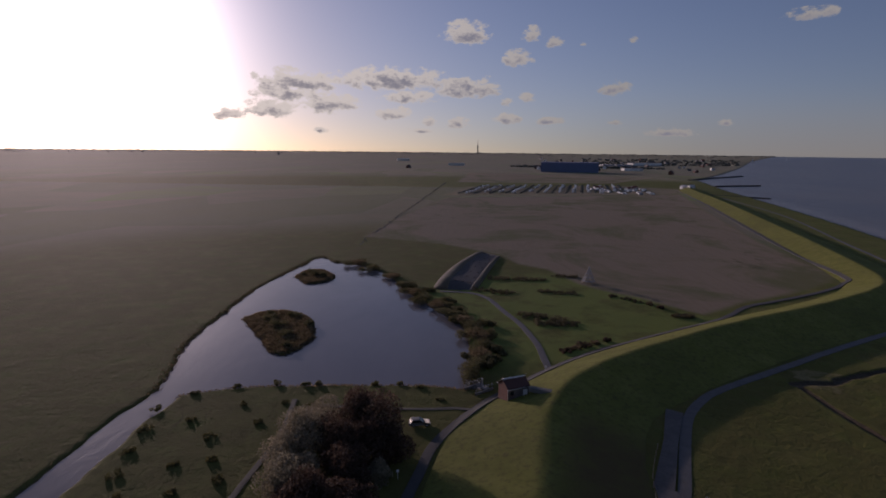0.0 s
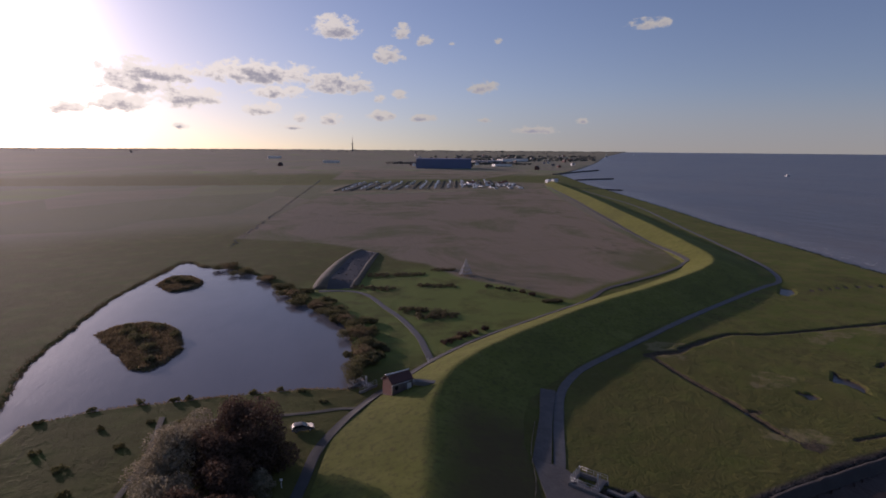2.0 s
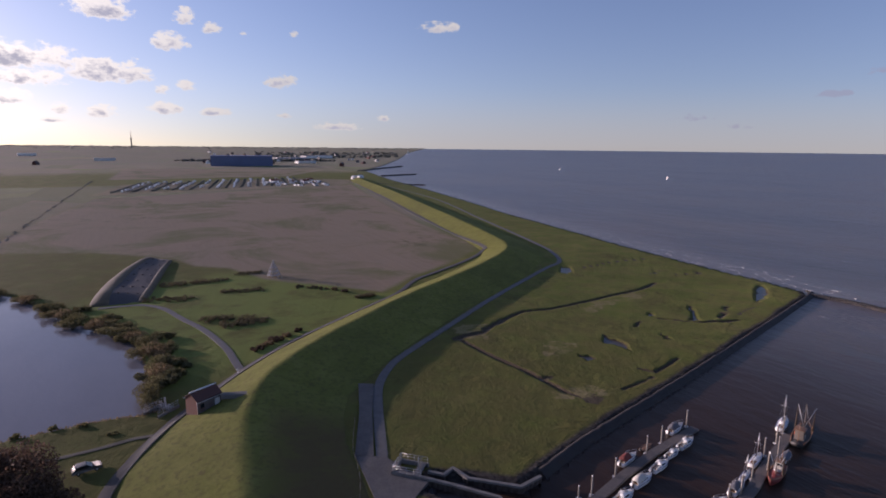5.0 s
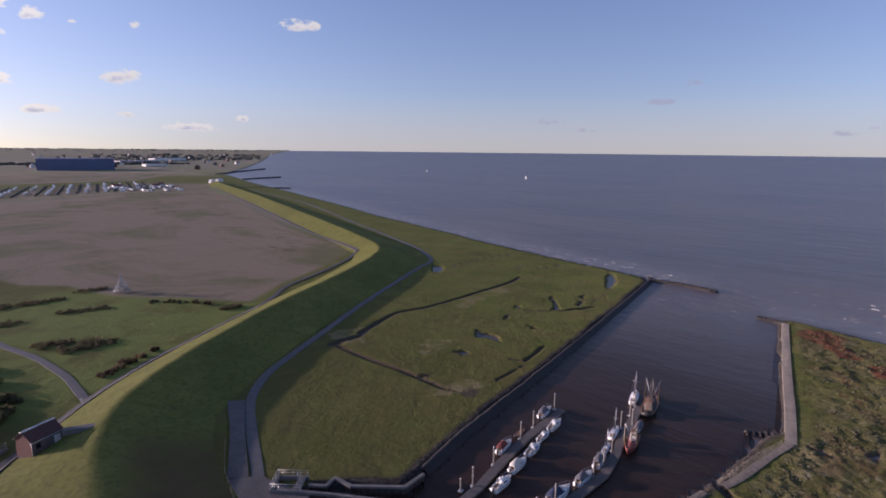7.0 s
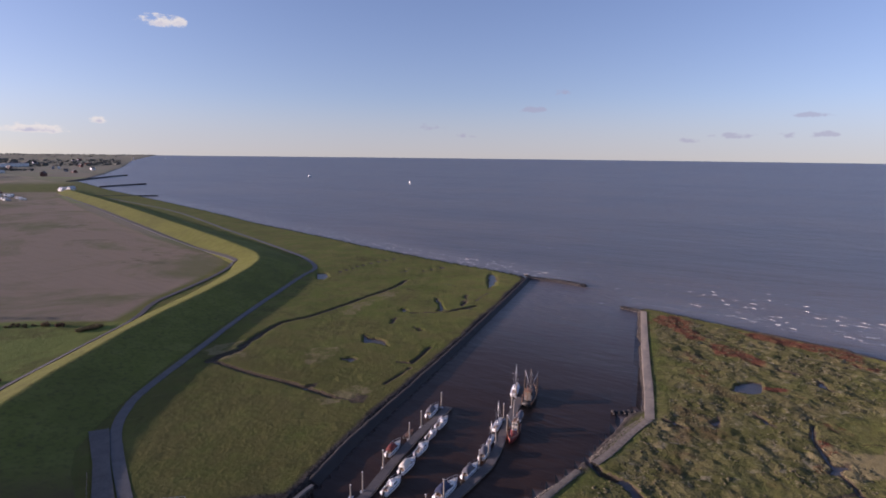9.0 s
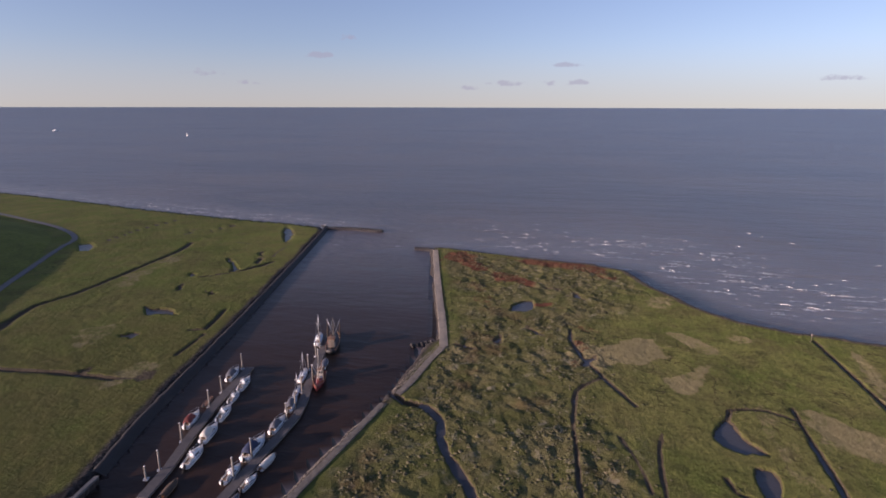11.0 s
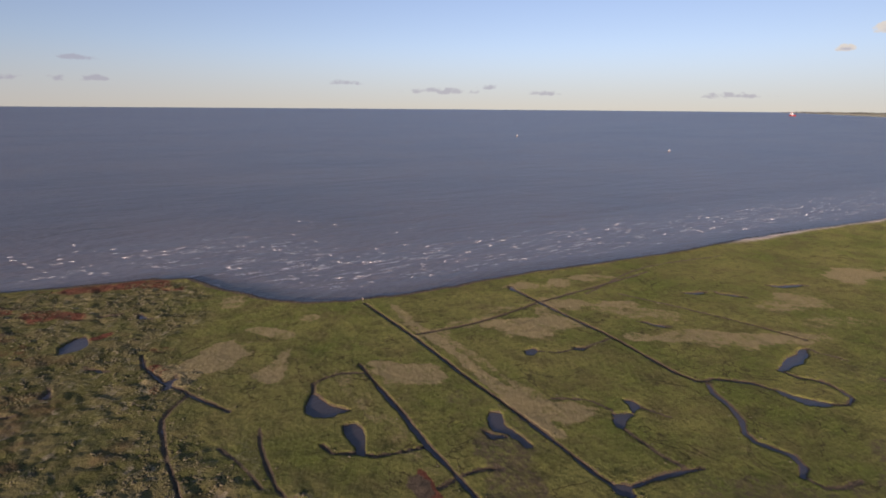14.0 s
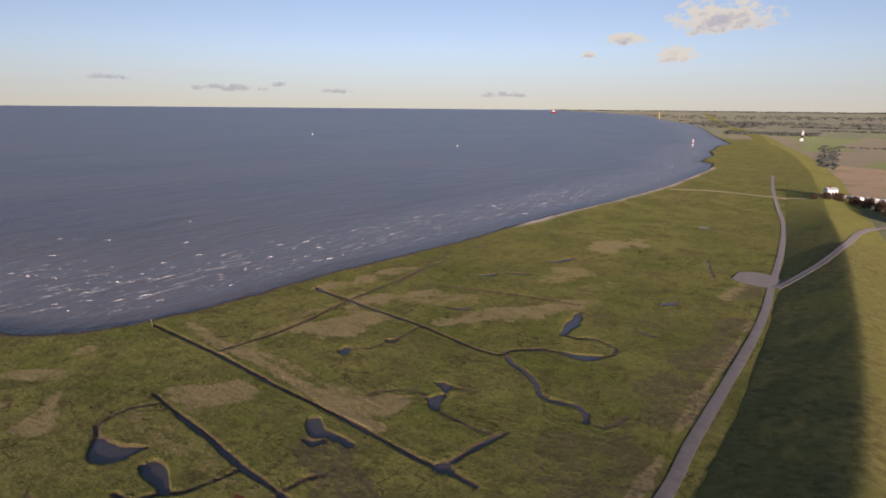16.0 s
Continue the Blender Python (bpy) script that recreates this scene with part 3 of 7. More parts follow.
ditch(0.5, 0.6, (176.9, 103.7), (184, 105.5), (191.1, 106))
ditch(0.5, 0.5, (193.6, 131.1), (193.3, 123.4))
ditch(0.5, 0.5, (112, -122), (122, -160), (118, -200))
ditch(0.9, 1.1, (36, -196), (40, -208), (44, -222))
# pools of the southern marsh
pool((96.4, -31), (95.3, -32.5), (91.4, -32.6), (86.2, -35.6), (86.3, -32.6), (87.3, -29.4), (89.9, -27.8), (93.2, -29.5))
pool((82.7, -32.2), (82, -34.5), (79.8, -35), (73, -32.4), (73.8, -31), (77.4, -31.5))
pool((73.4, -57.1), (71.2, -59.3), (68.1, -57.5), (63.1, -57.3), (59.8, -56.6), (60.7, -55.5), (64.5, -55.5), (68.4, -54.2))
pool((91, -79.9), (90.3, -83), (88, -82.2), (87.5, -78.9))
pool((61.5, -76.9), (59.3, -79.8), (57, -75.9), (57.7, -73.9))
pool((59, -79), (59.7, -83), (62.2, -84), (63.7, -82.4), (62, -81.6), (60.6, -80.8))
pool((55.3, -121.2), (57, -129.7), (57.7, -138.3), (55.6, -136.9), (53.5, -128.2), (53.9, -122.1))
pool((50.9, -111.8), (46.6, -113), (41.7, -115.3), (42.3, -112.4), (44.5, -110.7), (48.3, -110.3))
pool((47.4, -60.4), (45.7, -63.1), (43.5, -61.7), (44.5, -60.4))
pool((68.2, -15.8), (69.4, -18.3), (68, -20.3), (65.8, -20.3), (65.6, -17.4))
tarn(126.5, -105.4, 2.4, 1.0, 0)
tarn(84.8, -92, 1.6, 1.0, 60)
tarn(96.3, -151, 3.4, 1.3, 60)
tarn(88.7, -159, 3.6, 1.3, 20)
tarn(85.5, -119.4, 2.6, 1.0, 40)
tarn(85, -183.8, 6, 1.6, 60)
tarn(40, -161, 3.4, 1.4, 60)
tarn(61.7, -281.6, 5, 1.4, 0)
tarn(38, -135, 2.4, 0.8, 0)
tarn(66, -53.5, 1.4, 0.6, 30)
ditch(4.0, 1.45, (81.5, 129.9), (86, 131), (91, 131))
ditch(3.2, 1.45, (94, 133), (99, 135.2), (104, 137.6))
# pools of the heath
pool((141.6, 12.3), (148.9, 10.4), (150.4, 6.3), (143.2, 6.9))
tarn(114.5, -7.8, 2.4, 1.0, -30)
tarn(129, 5, 2.0, 0.6, 40)
tarn(122, 13, 1.8, 0.6, 0)
tarn(116, 20, 1.6, 0.6, 60)
tarn(158, -6, 2.4, 0.7, 30)
tarn(163, 2, 2.0, 0.7, 70)
# pools of the western marsh
pool((173.9, 122.2), (170.3, 114.8), (160, 106.6), (155.8, 108.8), (163, 112.6), (167, 116))
pool((217, 122.6), (225.2, 122.6), (213.2, 113.4), (193, 105.8), (203, 113))
pool((120.9, 112.9), (122.5, 110.2), (121.7, 102.2), (117.7, 96.3), (116.9, 101.5), (116.8, 107.2))
pool((103.6, 103.8), (106.7, 102.5), (106.2, 98.2), (102.1, 98.7))
pool((148.8, 119.2), (154.3, 120.7), (152, 116.2), (148.7, 116))
pool((138.4, 104.7), (139.9, 103.5), (135.9, 98.1), (134, 98.9))
pool((177.6, 193), (179, 184.2), (169.6, 176.4), (167.9, 181.5))
tarn(164, 102.6, 3.2, 0.8, -30)
tarn(171, 106, 3.0, 0.7, 20)
tarn(180, 110, 2.4, 0.7, 40)
tarn(138, 113, 2.4, 0.6, 20)
tarn(205, 160, 3.4, 0.8, 10)
tarn(86, 96, 1.0, 0.5, 0)
# dry straw patches
STRAW = []


def straw_patch(x, y, half_length, half_width, turn, strength):
    STRAW.append((x, y, half_length, half_width, turn, strength))


straw_patch(96, -51.5, 6, 3.5, 30, 0.9)
straw_patch(76.7, -167, 16, 5, 75, 0.7)
straw_patch(78, -217, 13, 8, 80, 0.9)
straw_patch(101, -90, 11, 6, 70, 0.85)
straw_patch(106, -114, 13, 4, 60, 0.75)
straw_patch(70.6, -127, 18, 4.5, 60, 0.75)
straw_patch(64.6, -71.4, 6, 3, 70, 0.8)
straw_patch(88, -64.5, 28, 1.6, -3, 0.9)
straw_patch(90, -68, 22, 1.2, 0, 0.6)
straw_patch(126, -66, 12, 2, -10, 0.7)
straw_patch(95, -122, 22, 4, 50, 0.6)
straw_patch(110, -74, 3, 16, 0, 0.5)
straw_patch(114, -100, 2, 16, 0, 0.5)
straw_patch(160, -30, 6, 4, 0, 0.6)
straw_patch(105, 112, 8, 3, 40, 0.5)
straw_patch(150, 135, 22, 4, 4, 0.55)
straw_patch(86, 131, 9, 5, 20, 0.6)
straw_patch(79, -39, 18, 1.6, 0, 0.4)
straw_patch(118, 26, 10, 5, 20, 0.4)
straw_patch(116, -8, 6, 4, 0, 0.6)
straw_patch(28, -180, 12, 2.5, 85, 0.7)
straw_patch(60, -165, 10, 3, 60, 0.5)
straw_patch(128, -300, 60, 5, 88, 0.5)
straw_patch(85, 85, 5, 2.5, 0, 0.6)
straw_patch(121, -20, 12, 5, -55, 1.0)
straw_patch(112, -29, 9, 3, -40, 0.9)
straw_patch(125.6, -123, 14, 4, 80, 0.8)
straw_patch(131, -32, 5, 3, 20, 0.7)
straw_patch(135, -42, 6, 3, 50, 0.6)
straw_patch(19.3, -112, 44, 0.9, 89.5, 0.8)
# bare mud: centre, half length, half width, turn, strength
MUD = [(23.8, -105, 36, 6.0, 88, 0.48), (30, -80, 14, 6, 60, 0.45), (56, -50.5, 14, 4, -12, 0.5), (62, -36, 3, 2, 0, 0.9), (23, -140, 30, 3.5, 88, 0.5), (40, -140, 14, 6, 60, 0.35), (68, -55, 9, 4, 0, 0.4), (85, 81.5, 3, 2, 0, 0.7), (107, -20, 8, 4, 60, 0.3), (22, -195, 26, 3, 80, 0.5)]
RED = [(149, 3, 4.6, 1.9, -60, 1.4), (61, -37, 4.5, 1.3, -10, 1.4), (185, 32, 16, 5, 30, 0.8), (170, 14, 10, 3, 60, 0.7), (192, 5, 14, 4, 80, 0.75), (183, -14, 9, 4, 40, 0.75), (160, 24, 12, 3, 20, 0.55), (112, -5, 3, 2, 0, 0.6), (135, -3, 7, 1.5, 70, 0.5), (178, 40, 10, 3, 20, 0.7), (122, -6, 3, 1.6, 20, 0.9)]


def smooth(points, step):
    """A curve through the points, sampled about every step metres."""
    p = np.array(points, float)
    q = np.vstack([2 * p[0] - p[1], p, 2 * p[-1] - p[-2]])
    out = []
    for i in range(len(p) - 1):
        a, b, c, d = q[i : i + 4]
        n = max(1, int(np.linalg.norm(c - b) / step))
        for s in np.arange(n) / n:
            out.append(0.5 * (2 * b + (c - a) * s + (2 * a - 5 * b + 4 * c - d) * s**2 + (3 * b - a - 3 * c + d) * s**3))
    return np.array(out + [p[-1]])


def gap(x, y, line, closed=False, reach=None):
    """Distance of many places from a line."""
    line = np.asarray(line, float)
    ends = np.roll(line, -1, axis=0) if closed else line[1:]
    best = np.full(x.shape, 1e9)
    for (ax, ay), (bx, by) in zip(line, ends):
        if reach:
            near = np.flatnonzero((x > min(ax, bx) - reach) & (x < max(ax, bx) + reach) & (y > min(ay, by) - reach) & (y < max(ay, by) + reach))
            if not len(near):
                continue
        else:
            near = slice(None)
        dx, dy = bx - ax, by - ay
        px, py = x[near] - ax, y[near] - ay
        s = np.clip((px * dx + py * dy) / (dx * dx + dy * dy + 1e-9), 0, 1)
        best[near] = np.minimum(best[near], np.hypot(px - s * dx, py - s * dy))
    return best


def inside(x, y, ring):
    ring = np.asarray(ring, float)
    odd = np.zeros(x.shape, bool)
    for (ax, ay), (bx, by) in zip(ring, np.roll(ring, -1, axis=0)):
        if ay != by:
            odd ^= ((ay > y) != (by > y)) & (x < (bx - ax) * (y - ay) / (by - ay) + ax)
    return odd


def depth_in(x, y, ring):
    """Distance from a ring, positive inside."""
    return np.where(inside(x, y, ring), 1, -1) * np.minimum(gap(x, y, ring, True, 60), 60)


def step_up(v, lo, hi):
    s = np.clip((v - lo) / (hi - lo), 0, 1)
    return s * s * (3 - 2 * s)


def value_noise(x, y, seed=0):
    ix, iy = np.floor(x).astype(np.int64), np.floor(y).astype(np.int64)
    fx, fy = x - ix, y - iy
    fx, fy = fx * fx * (3 - 2 * fx), fy * fy * (3 - 2 * fy)

    def h(i, j):
        n = (i * 374761393 + j * 668265263 + seed * 974711) & 0xFFFFFFFF
        n = ((n ^ (n >> 13)) * 1274126177) & 0xFFFFFFFF
        return ((n ^ (n >> 16)) & 0xFFFF) / 65535.0

    return (h(ix, iy) * (1 - fx) + h(ix + 1, iy) * fx) * (1 - fy) + (h(ix, iy + 1) * (1 - fx) + h(ix + 1, iy + 1) * fx) * fy


def fbm(x, y, scale, octaves=4, seed=0):
    total, amp, norm = 0, 1.0, 0
    for k in range(octaves):
        total = total + amp * value_noise(x * scale * 2**k, y * scale * 2**k, seed + k)
        norm, amp = norm + amp, amp * 0.55
    return total / norm


def blob(x, y, cx, cy, a, b, turn):
    c, s = math.cos(radians(turn)), math.sin(radians(turn))
    u, v = (x - cx) * c + (y - cy) * s, -(x - cx) * s + (y - cy) * c
    return 1 - np.sqrt((u / a) ** 2 + (v / b) ** 2)


WATER, LAND, EYE_H, DIKE_H = 0.5, 1.5, 56.0, 4.7


def rise(x, y):
    """The far distance, past 2.2 km, is drawn together: it rises a little towards the horizon, as it would further off."""
    r = np.hypot(x, y)
    s = np.clip((r - 2200) / 2700, 0, 1)
    return (EYE_H - 1) * (1 - 1 / (1 + 1.9 * s * s))


SHORE = np.vstack([SEA_N, HARBOUR, SEA_S])
COAST = np.vstack([SHORE, [(2600, -6000), (-6000, -6000), (-6000, 6000), (4200, 6000)]])
POND_RING = smooth(POND + POND[:1], 4)[:-1]
ISLANDS = [smooth(r + r[:1], 3)[:-1] for r in (ISLAND_A, ISLAND_B)]
CREST_LINE = smooth(CREST, 4)
LANDWARD = np.vstack([CREST, [(-6000, 900), (-6000, -4000)]])


def land_depth(x, y):
    return depth_in(x, y, COAST) + (fbm(x, y, 0.12, 3, 5) - 0.5) * 2.2


def dike_profile(s):
    """Share of the dike's height at a share s of its half width: even slopes and a rounded crest."""
    soft = 0.05
    return np.clip(1 - (np.sqrt(s * s + soft * soft) - soft) / (math.sqrt(1 + soft * soft) - soft), 0, 1)


def landward_width(y):
    """The landward slope is broad by the pump house and steeper further on."""
    return 18.5 - 5.6 * step_up(np.asarray(y, float), 98, 118)


def dike_height(x, y):
    """Height of the dike over the flat land."""
    d = gap(x, y, CREST_LINE, reach=40)
    wide = np.where(inside(x, y, LANDWARD), landward_width(np.asarray(y, float) - 7), 18.5)
    return DIKE_H * dike_profile(d / wide) * (d < wide) * dike_share(y)


def dike_share(y):
    """The dike is lower along the southern bay, and a little beside the harbour."""
    y = np.asarray(y, float)
    return 1 - 0.42 * step_up(-y, 285, 380) - 0.13 * step_up(y, 112, 98) * step_up(y, 20, 50)


def ground_height(x, y, parts=False):
    r = np.hypot(x, y)
    near = np.clip((600 - r) / 300, 0, 1)
    z = LAND + (fbm(x, y, 0.03, 4, 1) - 0.5) * 0.5 * near + (fbm(x, y, 0.35, 3, 2) - 0.5) * 0.22 * near
    d = land_depth(x, y)
    heath = step_up(d, 3, 8) * inside(x, y, [(66, 36), (120, 26), (205, 48), (196, -12), (172, -45), (140, -28), (112, -24), (95, -26), (60, -30), (30, 0), (35, 40)])
    soft = fbm(x, y, 0.06, 3, 9)
    edge = depth_in(x, y, [(50, 50), (120, 60), (240, 60), (230, -20), (172, -45), (140, -26), (112, -22), (95, -24), (60, -28), (30, 0), (35, 40)])
    heath = heath * np.clip(0.35 + 1.3 * soft - 0.15, 0, 1) * step_up(edge + (soft - 0.5) * 26, 2, 20)
    z = z + heath * ((fbm(x, y, 0.5, 3, 3) - 0.42) * 0.62 + np.abs(fbm(x + 40, y, 0.2, 3, 8) - 0.5) * 0.9)
    wet = np.zeros_like(z)
    wob = (fbm(x, y, 0.45, 3, 7) - 0.5) * 0.9
    for width, deep, line in DITCHES:
        width *= 0.32
        g = np.abs(gap(x, y, smooth(line, 3), reach=width * 5 + 2) + wob * (0.5 + width * 0.5))
        cut = step_up(g, width + 0.2, width - 0.22)
        z = np.minimum(z, z * (1 - cut) + (LAND - min(0.62, deep * 0.34) if deep < 1.9 else 0.4) * cut)
        wet = np.maximum(wet, step_up(g, width + 0.42, width) * 1.1)
    xs, ys = x + (fbm(x, y, 0.35, 4, 4) - 0.5) * 3.2, y + (fbm(x, y, 0.35, 4, 6) - 0.5) * 3.2
    for ring in POOLS:
        lo, hi = np.min(ring, axis=0) - 4, np.max(ring, axis=0) + 4
        at = np.flatnonzero((x > lo[0]) & (x < hi[0]) & (y > lo[1]) & (y < hi[1]))
        ragged, shrink = (1.3, 1.0) if hi[1] > 80 else (0.65, 0.34)
        g = depth_in(xs[at] * ragged + x[at] * (1 - ragged), ys[at] * ragged + y[at] * (1 - ragged), smooth(ring + ring[:1], 0.8)[:-1]) - shrink
        cut = step_up(g, -0.3, 0.12)
        z[at] = z[at] * (1 - cut) + 0.84 * cut
        wet[at] = np.maximum(wet[at], step_up(g, -0.5, -0.1) * 0.8)
    for cx, cy, a, b, turn in TARNS:
        b *= 0.72
        at = np.flatnonzero((np.abs(x - cx) < a + 6) & (np.abs(y - cy) < a + 6))
        g = blob(xs[at], ys[at], cx, cy, a, b, turn) * min(a, b)
        cut = step_up(g, -0.3, 0.35)
        z[at] = z[at] * (1 - cut) + 0.84 * cut
        wet[at] = np.maximum(wet[at], step_up(g, -0.8, -0.1) * 0.75)
    p = np.full_like(z, -9.0)
    at = np.flatnonzero((x > -95) & (x < 15) & (y > 0) & (y < 295))
    if len(at):
        px, py = x[at], y[at]
        q = depth_in(px, py, POND_RING) + (fbm(px, py, 0.25, 3, 11) - 0.5) * 1.6
        for ring in ISLANDS:
            q = np.minimum(q, -depth_in(px, py, ring) + (fbm(px, py, 0.3, 3, 12) - 0.5) * 1.5)
        p[at] = np.maximum(q, 2.2 - gap(px, py, smooth(CHANNEL, 4)) + (fbm(px, py, 0.3, 2, 13) - 0.5))
    cut = step_up(p, -2.6, 1.6)
    z = z * (1 - cut) - 0.6 * cut
    bank = step_up(d, -2.0, 1.8)
    z = z * bank - 1.4 * (1 - bank)
    return (z, d, heath, wet, p) if parts else z


def grid_mesh(name, rings, angles):
    """A sheet of rings round the middle of the plan: its mesh and the places of its points."""
    x = (rings[:, None] * np.sin(angles)[None]).ravel()
    y = (rings[:, None] * np.cos(angles)[None]).ravel()
    n, m = len(rings), len(angles)
    i, j = np.meshgrid(np.arange(n - 1), np.arange(m), indexing="ij")
    k = (j + 1) % m
    faces = np.stack([i * m + j, i * m + k, (i + 1) * m + k, (i + 1) * m + j], -1).reshape(-1, 4)
    return x, y, faces


def sheet(name, x, y, z, faces, mat, attrs=()):
    me = bpy.data.meshes.new(name)
    me.vertices.add(len(x))
    me.vertices.foreach_set("co", np.stack([x, y, z], -1).astype(np.float32).ravel())
    me.loops.add(faces.size)
    me.loops.foreach_set("vertex_index", faces[:, ::-1].astype(np.int32).ravel())
    me.polygons.add(len(faces))
    me.polygons.foreach_set("loop_start", np.arange(0, faces.size, 4, dtype=np.int32))
    me.polygons.foreach_set("loop_total", np.full(len(faces), 4, np.int32))
    me.update(calc_edges=True)
    me.shade_smooth()
    for key, kind, values in attrs:
        a = me.attributes.new(key, kind, "POINT")
        a.data.foreach_set("color" if kind == "FLOAT_COLOR" else "value", values.astype(np.float32).ravel())
    me.materials.append(mat)
    return new(name, me)


FINE = radians(0.2)
ANGLES = np.r_[np.arange(radians(-50), radians(190), FINE), np.arange(radians(190), radians(310), radians(3))]
RINGS = np.r_[1, 15, 30, 45, np.arange(58, 180, 0.5), np.arange(180, 250, 0.65), 250 * 1.014 ** np.arange(0, 214)]
RINGS = np.r_[RINGS[RINGS < 4900], 4900]


def build_ground():
    x, y, faces = grid_mesh("ground", RINGS, ANGLES)
    z, d, heath, wet, p = ground_height(x, y, True)
    straw, mud, red = np.zeros_like(z), np.zeros_like(z), np.zeros_like(z)
    ragged = (fbm(x, y, 0.11, 5, 21) - 0.5) * 2.6
    for marks, target in ((STRAW, straw), (MUD, mud), (RED, red)):
        for cx, cy, a, b, turn, s in marks:
            at = np.flatnonzero((np.abs(x - cx) < 2 * max(a, b)) & (np.abs(y - cy) < 2 * max(a, b)))
            target[at] = np.maximum(target[at], s * step_up(blob(x[at], y[at], cx, cy, a * 1.25, b * 1.25, turn) + ragged[at], -0.05, 0.5))
    mud = np.maximum(mud, wet)
    scarp = step_up(d + (fbm(x, y, 0.2, 3, 72) - 0.5) * 1.6, 4.2, 2.6) * step_up(d, -0.5, 0.6) * step_up(-y, -30, -10) * (x > 100)
    mud = np.maximum(mud, scarp * 0.85)
    mud = np.maximum(mud, step_up(p, -2.5, -0.5) * 0.8)
    stubble = np.maximum(step_up(depth_in(x, y, STUBBLE), -1.5, 2.5), 0.9 * step_up(depth_in(x, y, [(-10, 980), (270, 1000), (430, 1250), (20, 1420)]), -3, 6))
    stubble = np.maximum(stubble, step_up(depth_in(x, y, [(-12, -675), (44, -700), (30, -590), (8, -450), (-80, -450), (-120, -690)]), -3, 4))
    stubble = np.maximum(stubble, 0.8 * step_up(depth_in(x, y, [(-20, 690), (281, 745), (345, 845), (260, 930), (10, 860)]), -8, 8))
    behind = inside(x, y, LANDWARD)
    # mask of the far fields with the haze-lightened colours
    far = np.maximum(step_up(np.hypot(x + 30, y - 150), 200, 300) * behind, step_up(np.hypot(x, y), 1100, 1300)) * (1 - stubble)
    north = step_up(-x * 0.3 + y, 40, 75)
    stone = step_up(d, 3.4, 2.2) * (x < 232) * (y > 25) * np.where(y < 52, 0.6, 1.0) + step_up(d, 2.4, 1.0) * 0.8
    beach = step_up(d + (fbm(x, y, 0.05, 4, 71) - 0.5) * 4, 6.5, 4.0) * step_up(d, -1, 0.5) * step_up(-y, 215, 240) * step_up(y, -600, -560) * np.where(x > 100, 1, 0)
    zz = z + rise(x, y)
    one = np.stack([straw, np.clip(mud, 0, 1), stubble, heath], -1)
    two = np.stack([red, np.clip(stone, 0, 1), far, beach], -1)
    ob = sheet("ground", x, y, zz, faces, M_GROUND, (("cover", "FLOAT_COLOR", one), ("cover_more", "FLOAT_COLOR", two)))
    return tagged(ob, "flat green salt marsh and autumn farmland with muddy creeks", "ground", kind="structure")


build_ground()


def build_sea():
    rings = np.r_[1, 20, np.arange(40, 300, 2.5), 300 * 1.03 ** np.arange(0, 95)]
    rings = np.r_[rings[rings < 4900], 4900]
    angles = np.r_[np.arange(radians(-50), radians(190), radians(0.5)), np.arange(radians(190), radians(310), radians(5))]
    x, y, faces = grid_mesh("sea", rings, angles)
    d = -gap(x, y, SHORE, reach=120)
    wet = ~inside(x, y, COAST)
    off = -d
    south = step_up(-y, -60, 40)
    band = step_up(off, 4, 14) * step_up(off, 95, 35) * south + 0.75 * step_up(off, 3, 8) * step_up(off, 40, 12) * (1 - south)
    surf = np.where(wet & ~inside(x, y, HARBOUR), band, 0.0)
    quiet = inside(x, y, HARBOUR + [(240, 75), (235, 108)])
    surf = np.where(quiet, 0, surf)
    shelter = np.where(wet & (x > 20) & (x < 236), step_up(x, 215, 110) * step_up(depth_in(x, y, HARBOUR + [(240, 75), (235, 108)]), -6, 2), 0.0)
    ob = sheet("water", x, y, np.full_like(x, WATER) + rise(x, y), faces, M_SEA, (("surf", "FLOAT", surf), ("shelter", "FLOAT", shelter)))
    return tagged(ob, "choppy grey-brown tidal water with small white crests", "water", kind="structure")


build_sea()

pond_x = np.array([-110, 30, 30, -110.0])
pond = sheet("water_pond", pond_x, np.array([0, 0, 300, 300.0]), np.full(4, 1.0), np.array([[3, 2, 1, 0]]), M_POND)
tagged(pond, "calm dark pond reflecting the evening sky", "pond", kind="structure")


def flat_water(name, ring, z, mat, label):
    me = bpy.data.meshes.new(name)
    me.from_pydata([(px, py, z) for px, py in ring], [], [list(range(len(ring)))])
    me.materials.append(mat)
    return tagged(new(name, me), label, "water", kind="structure")


flat_water("water_marsh_west", [(62, 74), (100, 83), (141, 92), (221, 112), (227, 131), (231, 167), (238, 212), (205, 225), (150, 178), (90, 138), (58, 112), (52, 96)], 1.0, M_POOL, "still water standing in the marsh pools")
flat_water("water_marsh_east", [(62, 29), (84, 24), (120, 20), (196, 41), (190, 4), (185, -14), (168, -23), (150, -33), (140, -48), (134, -75), (133, -124), (126, -188), (120, -300), (24, -300), (22, -60), (36, 20)], 1.24, M_POOL, "still water standing in the marsh pools and creeks")


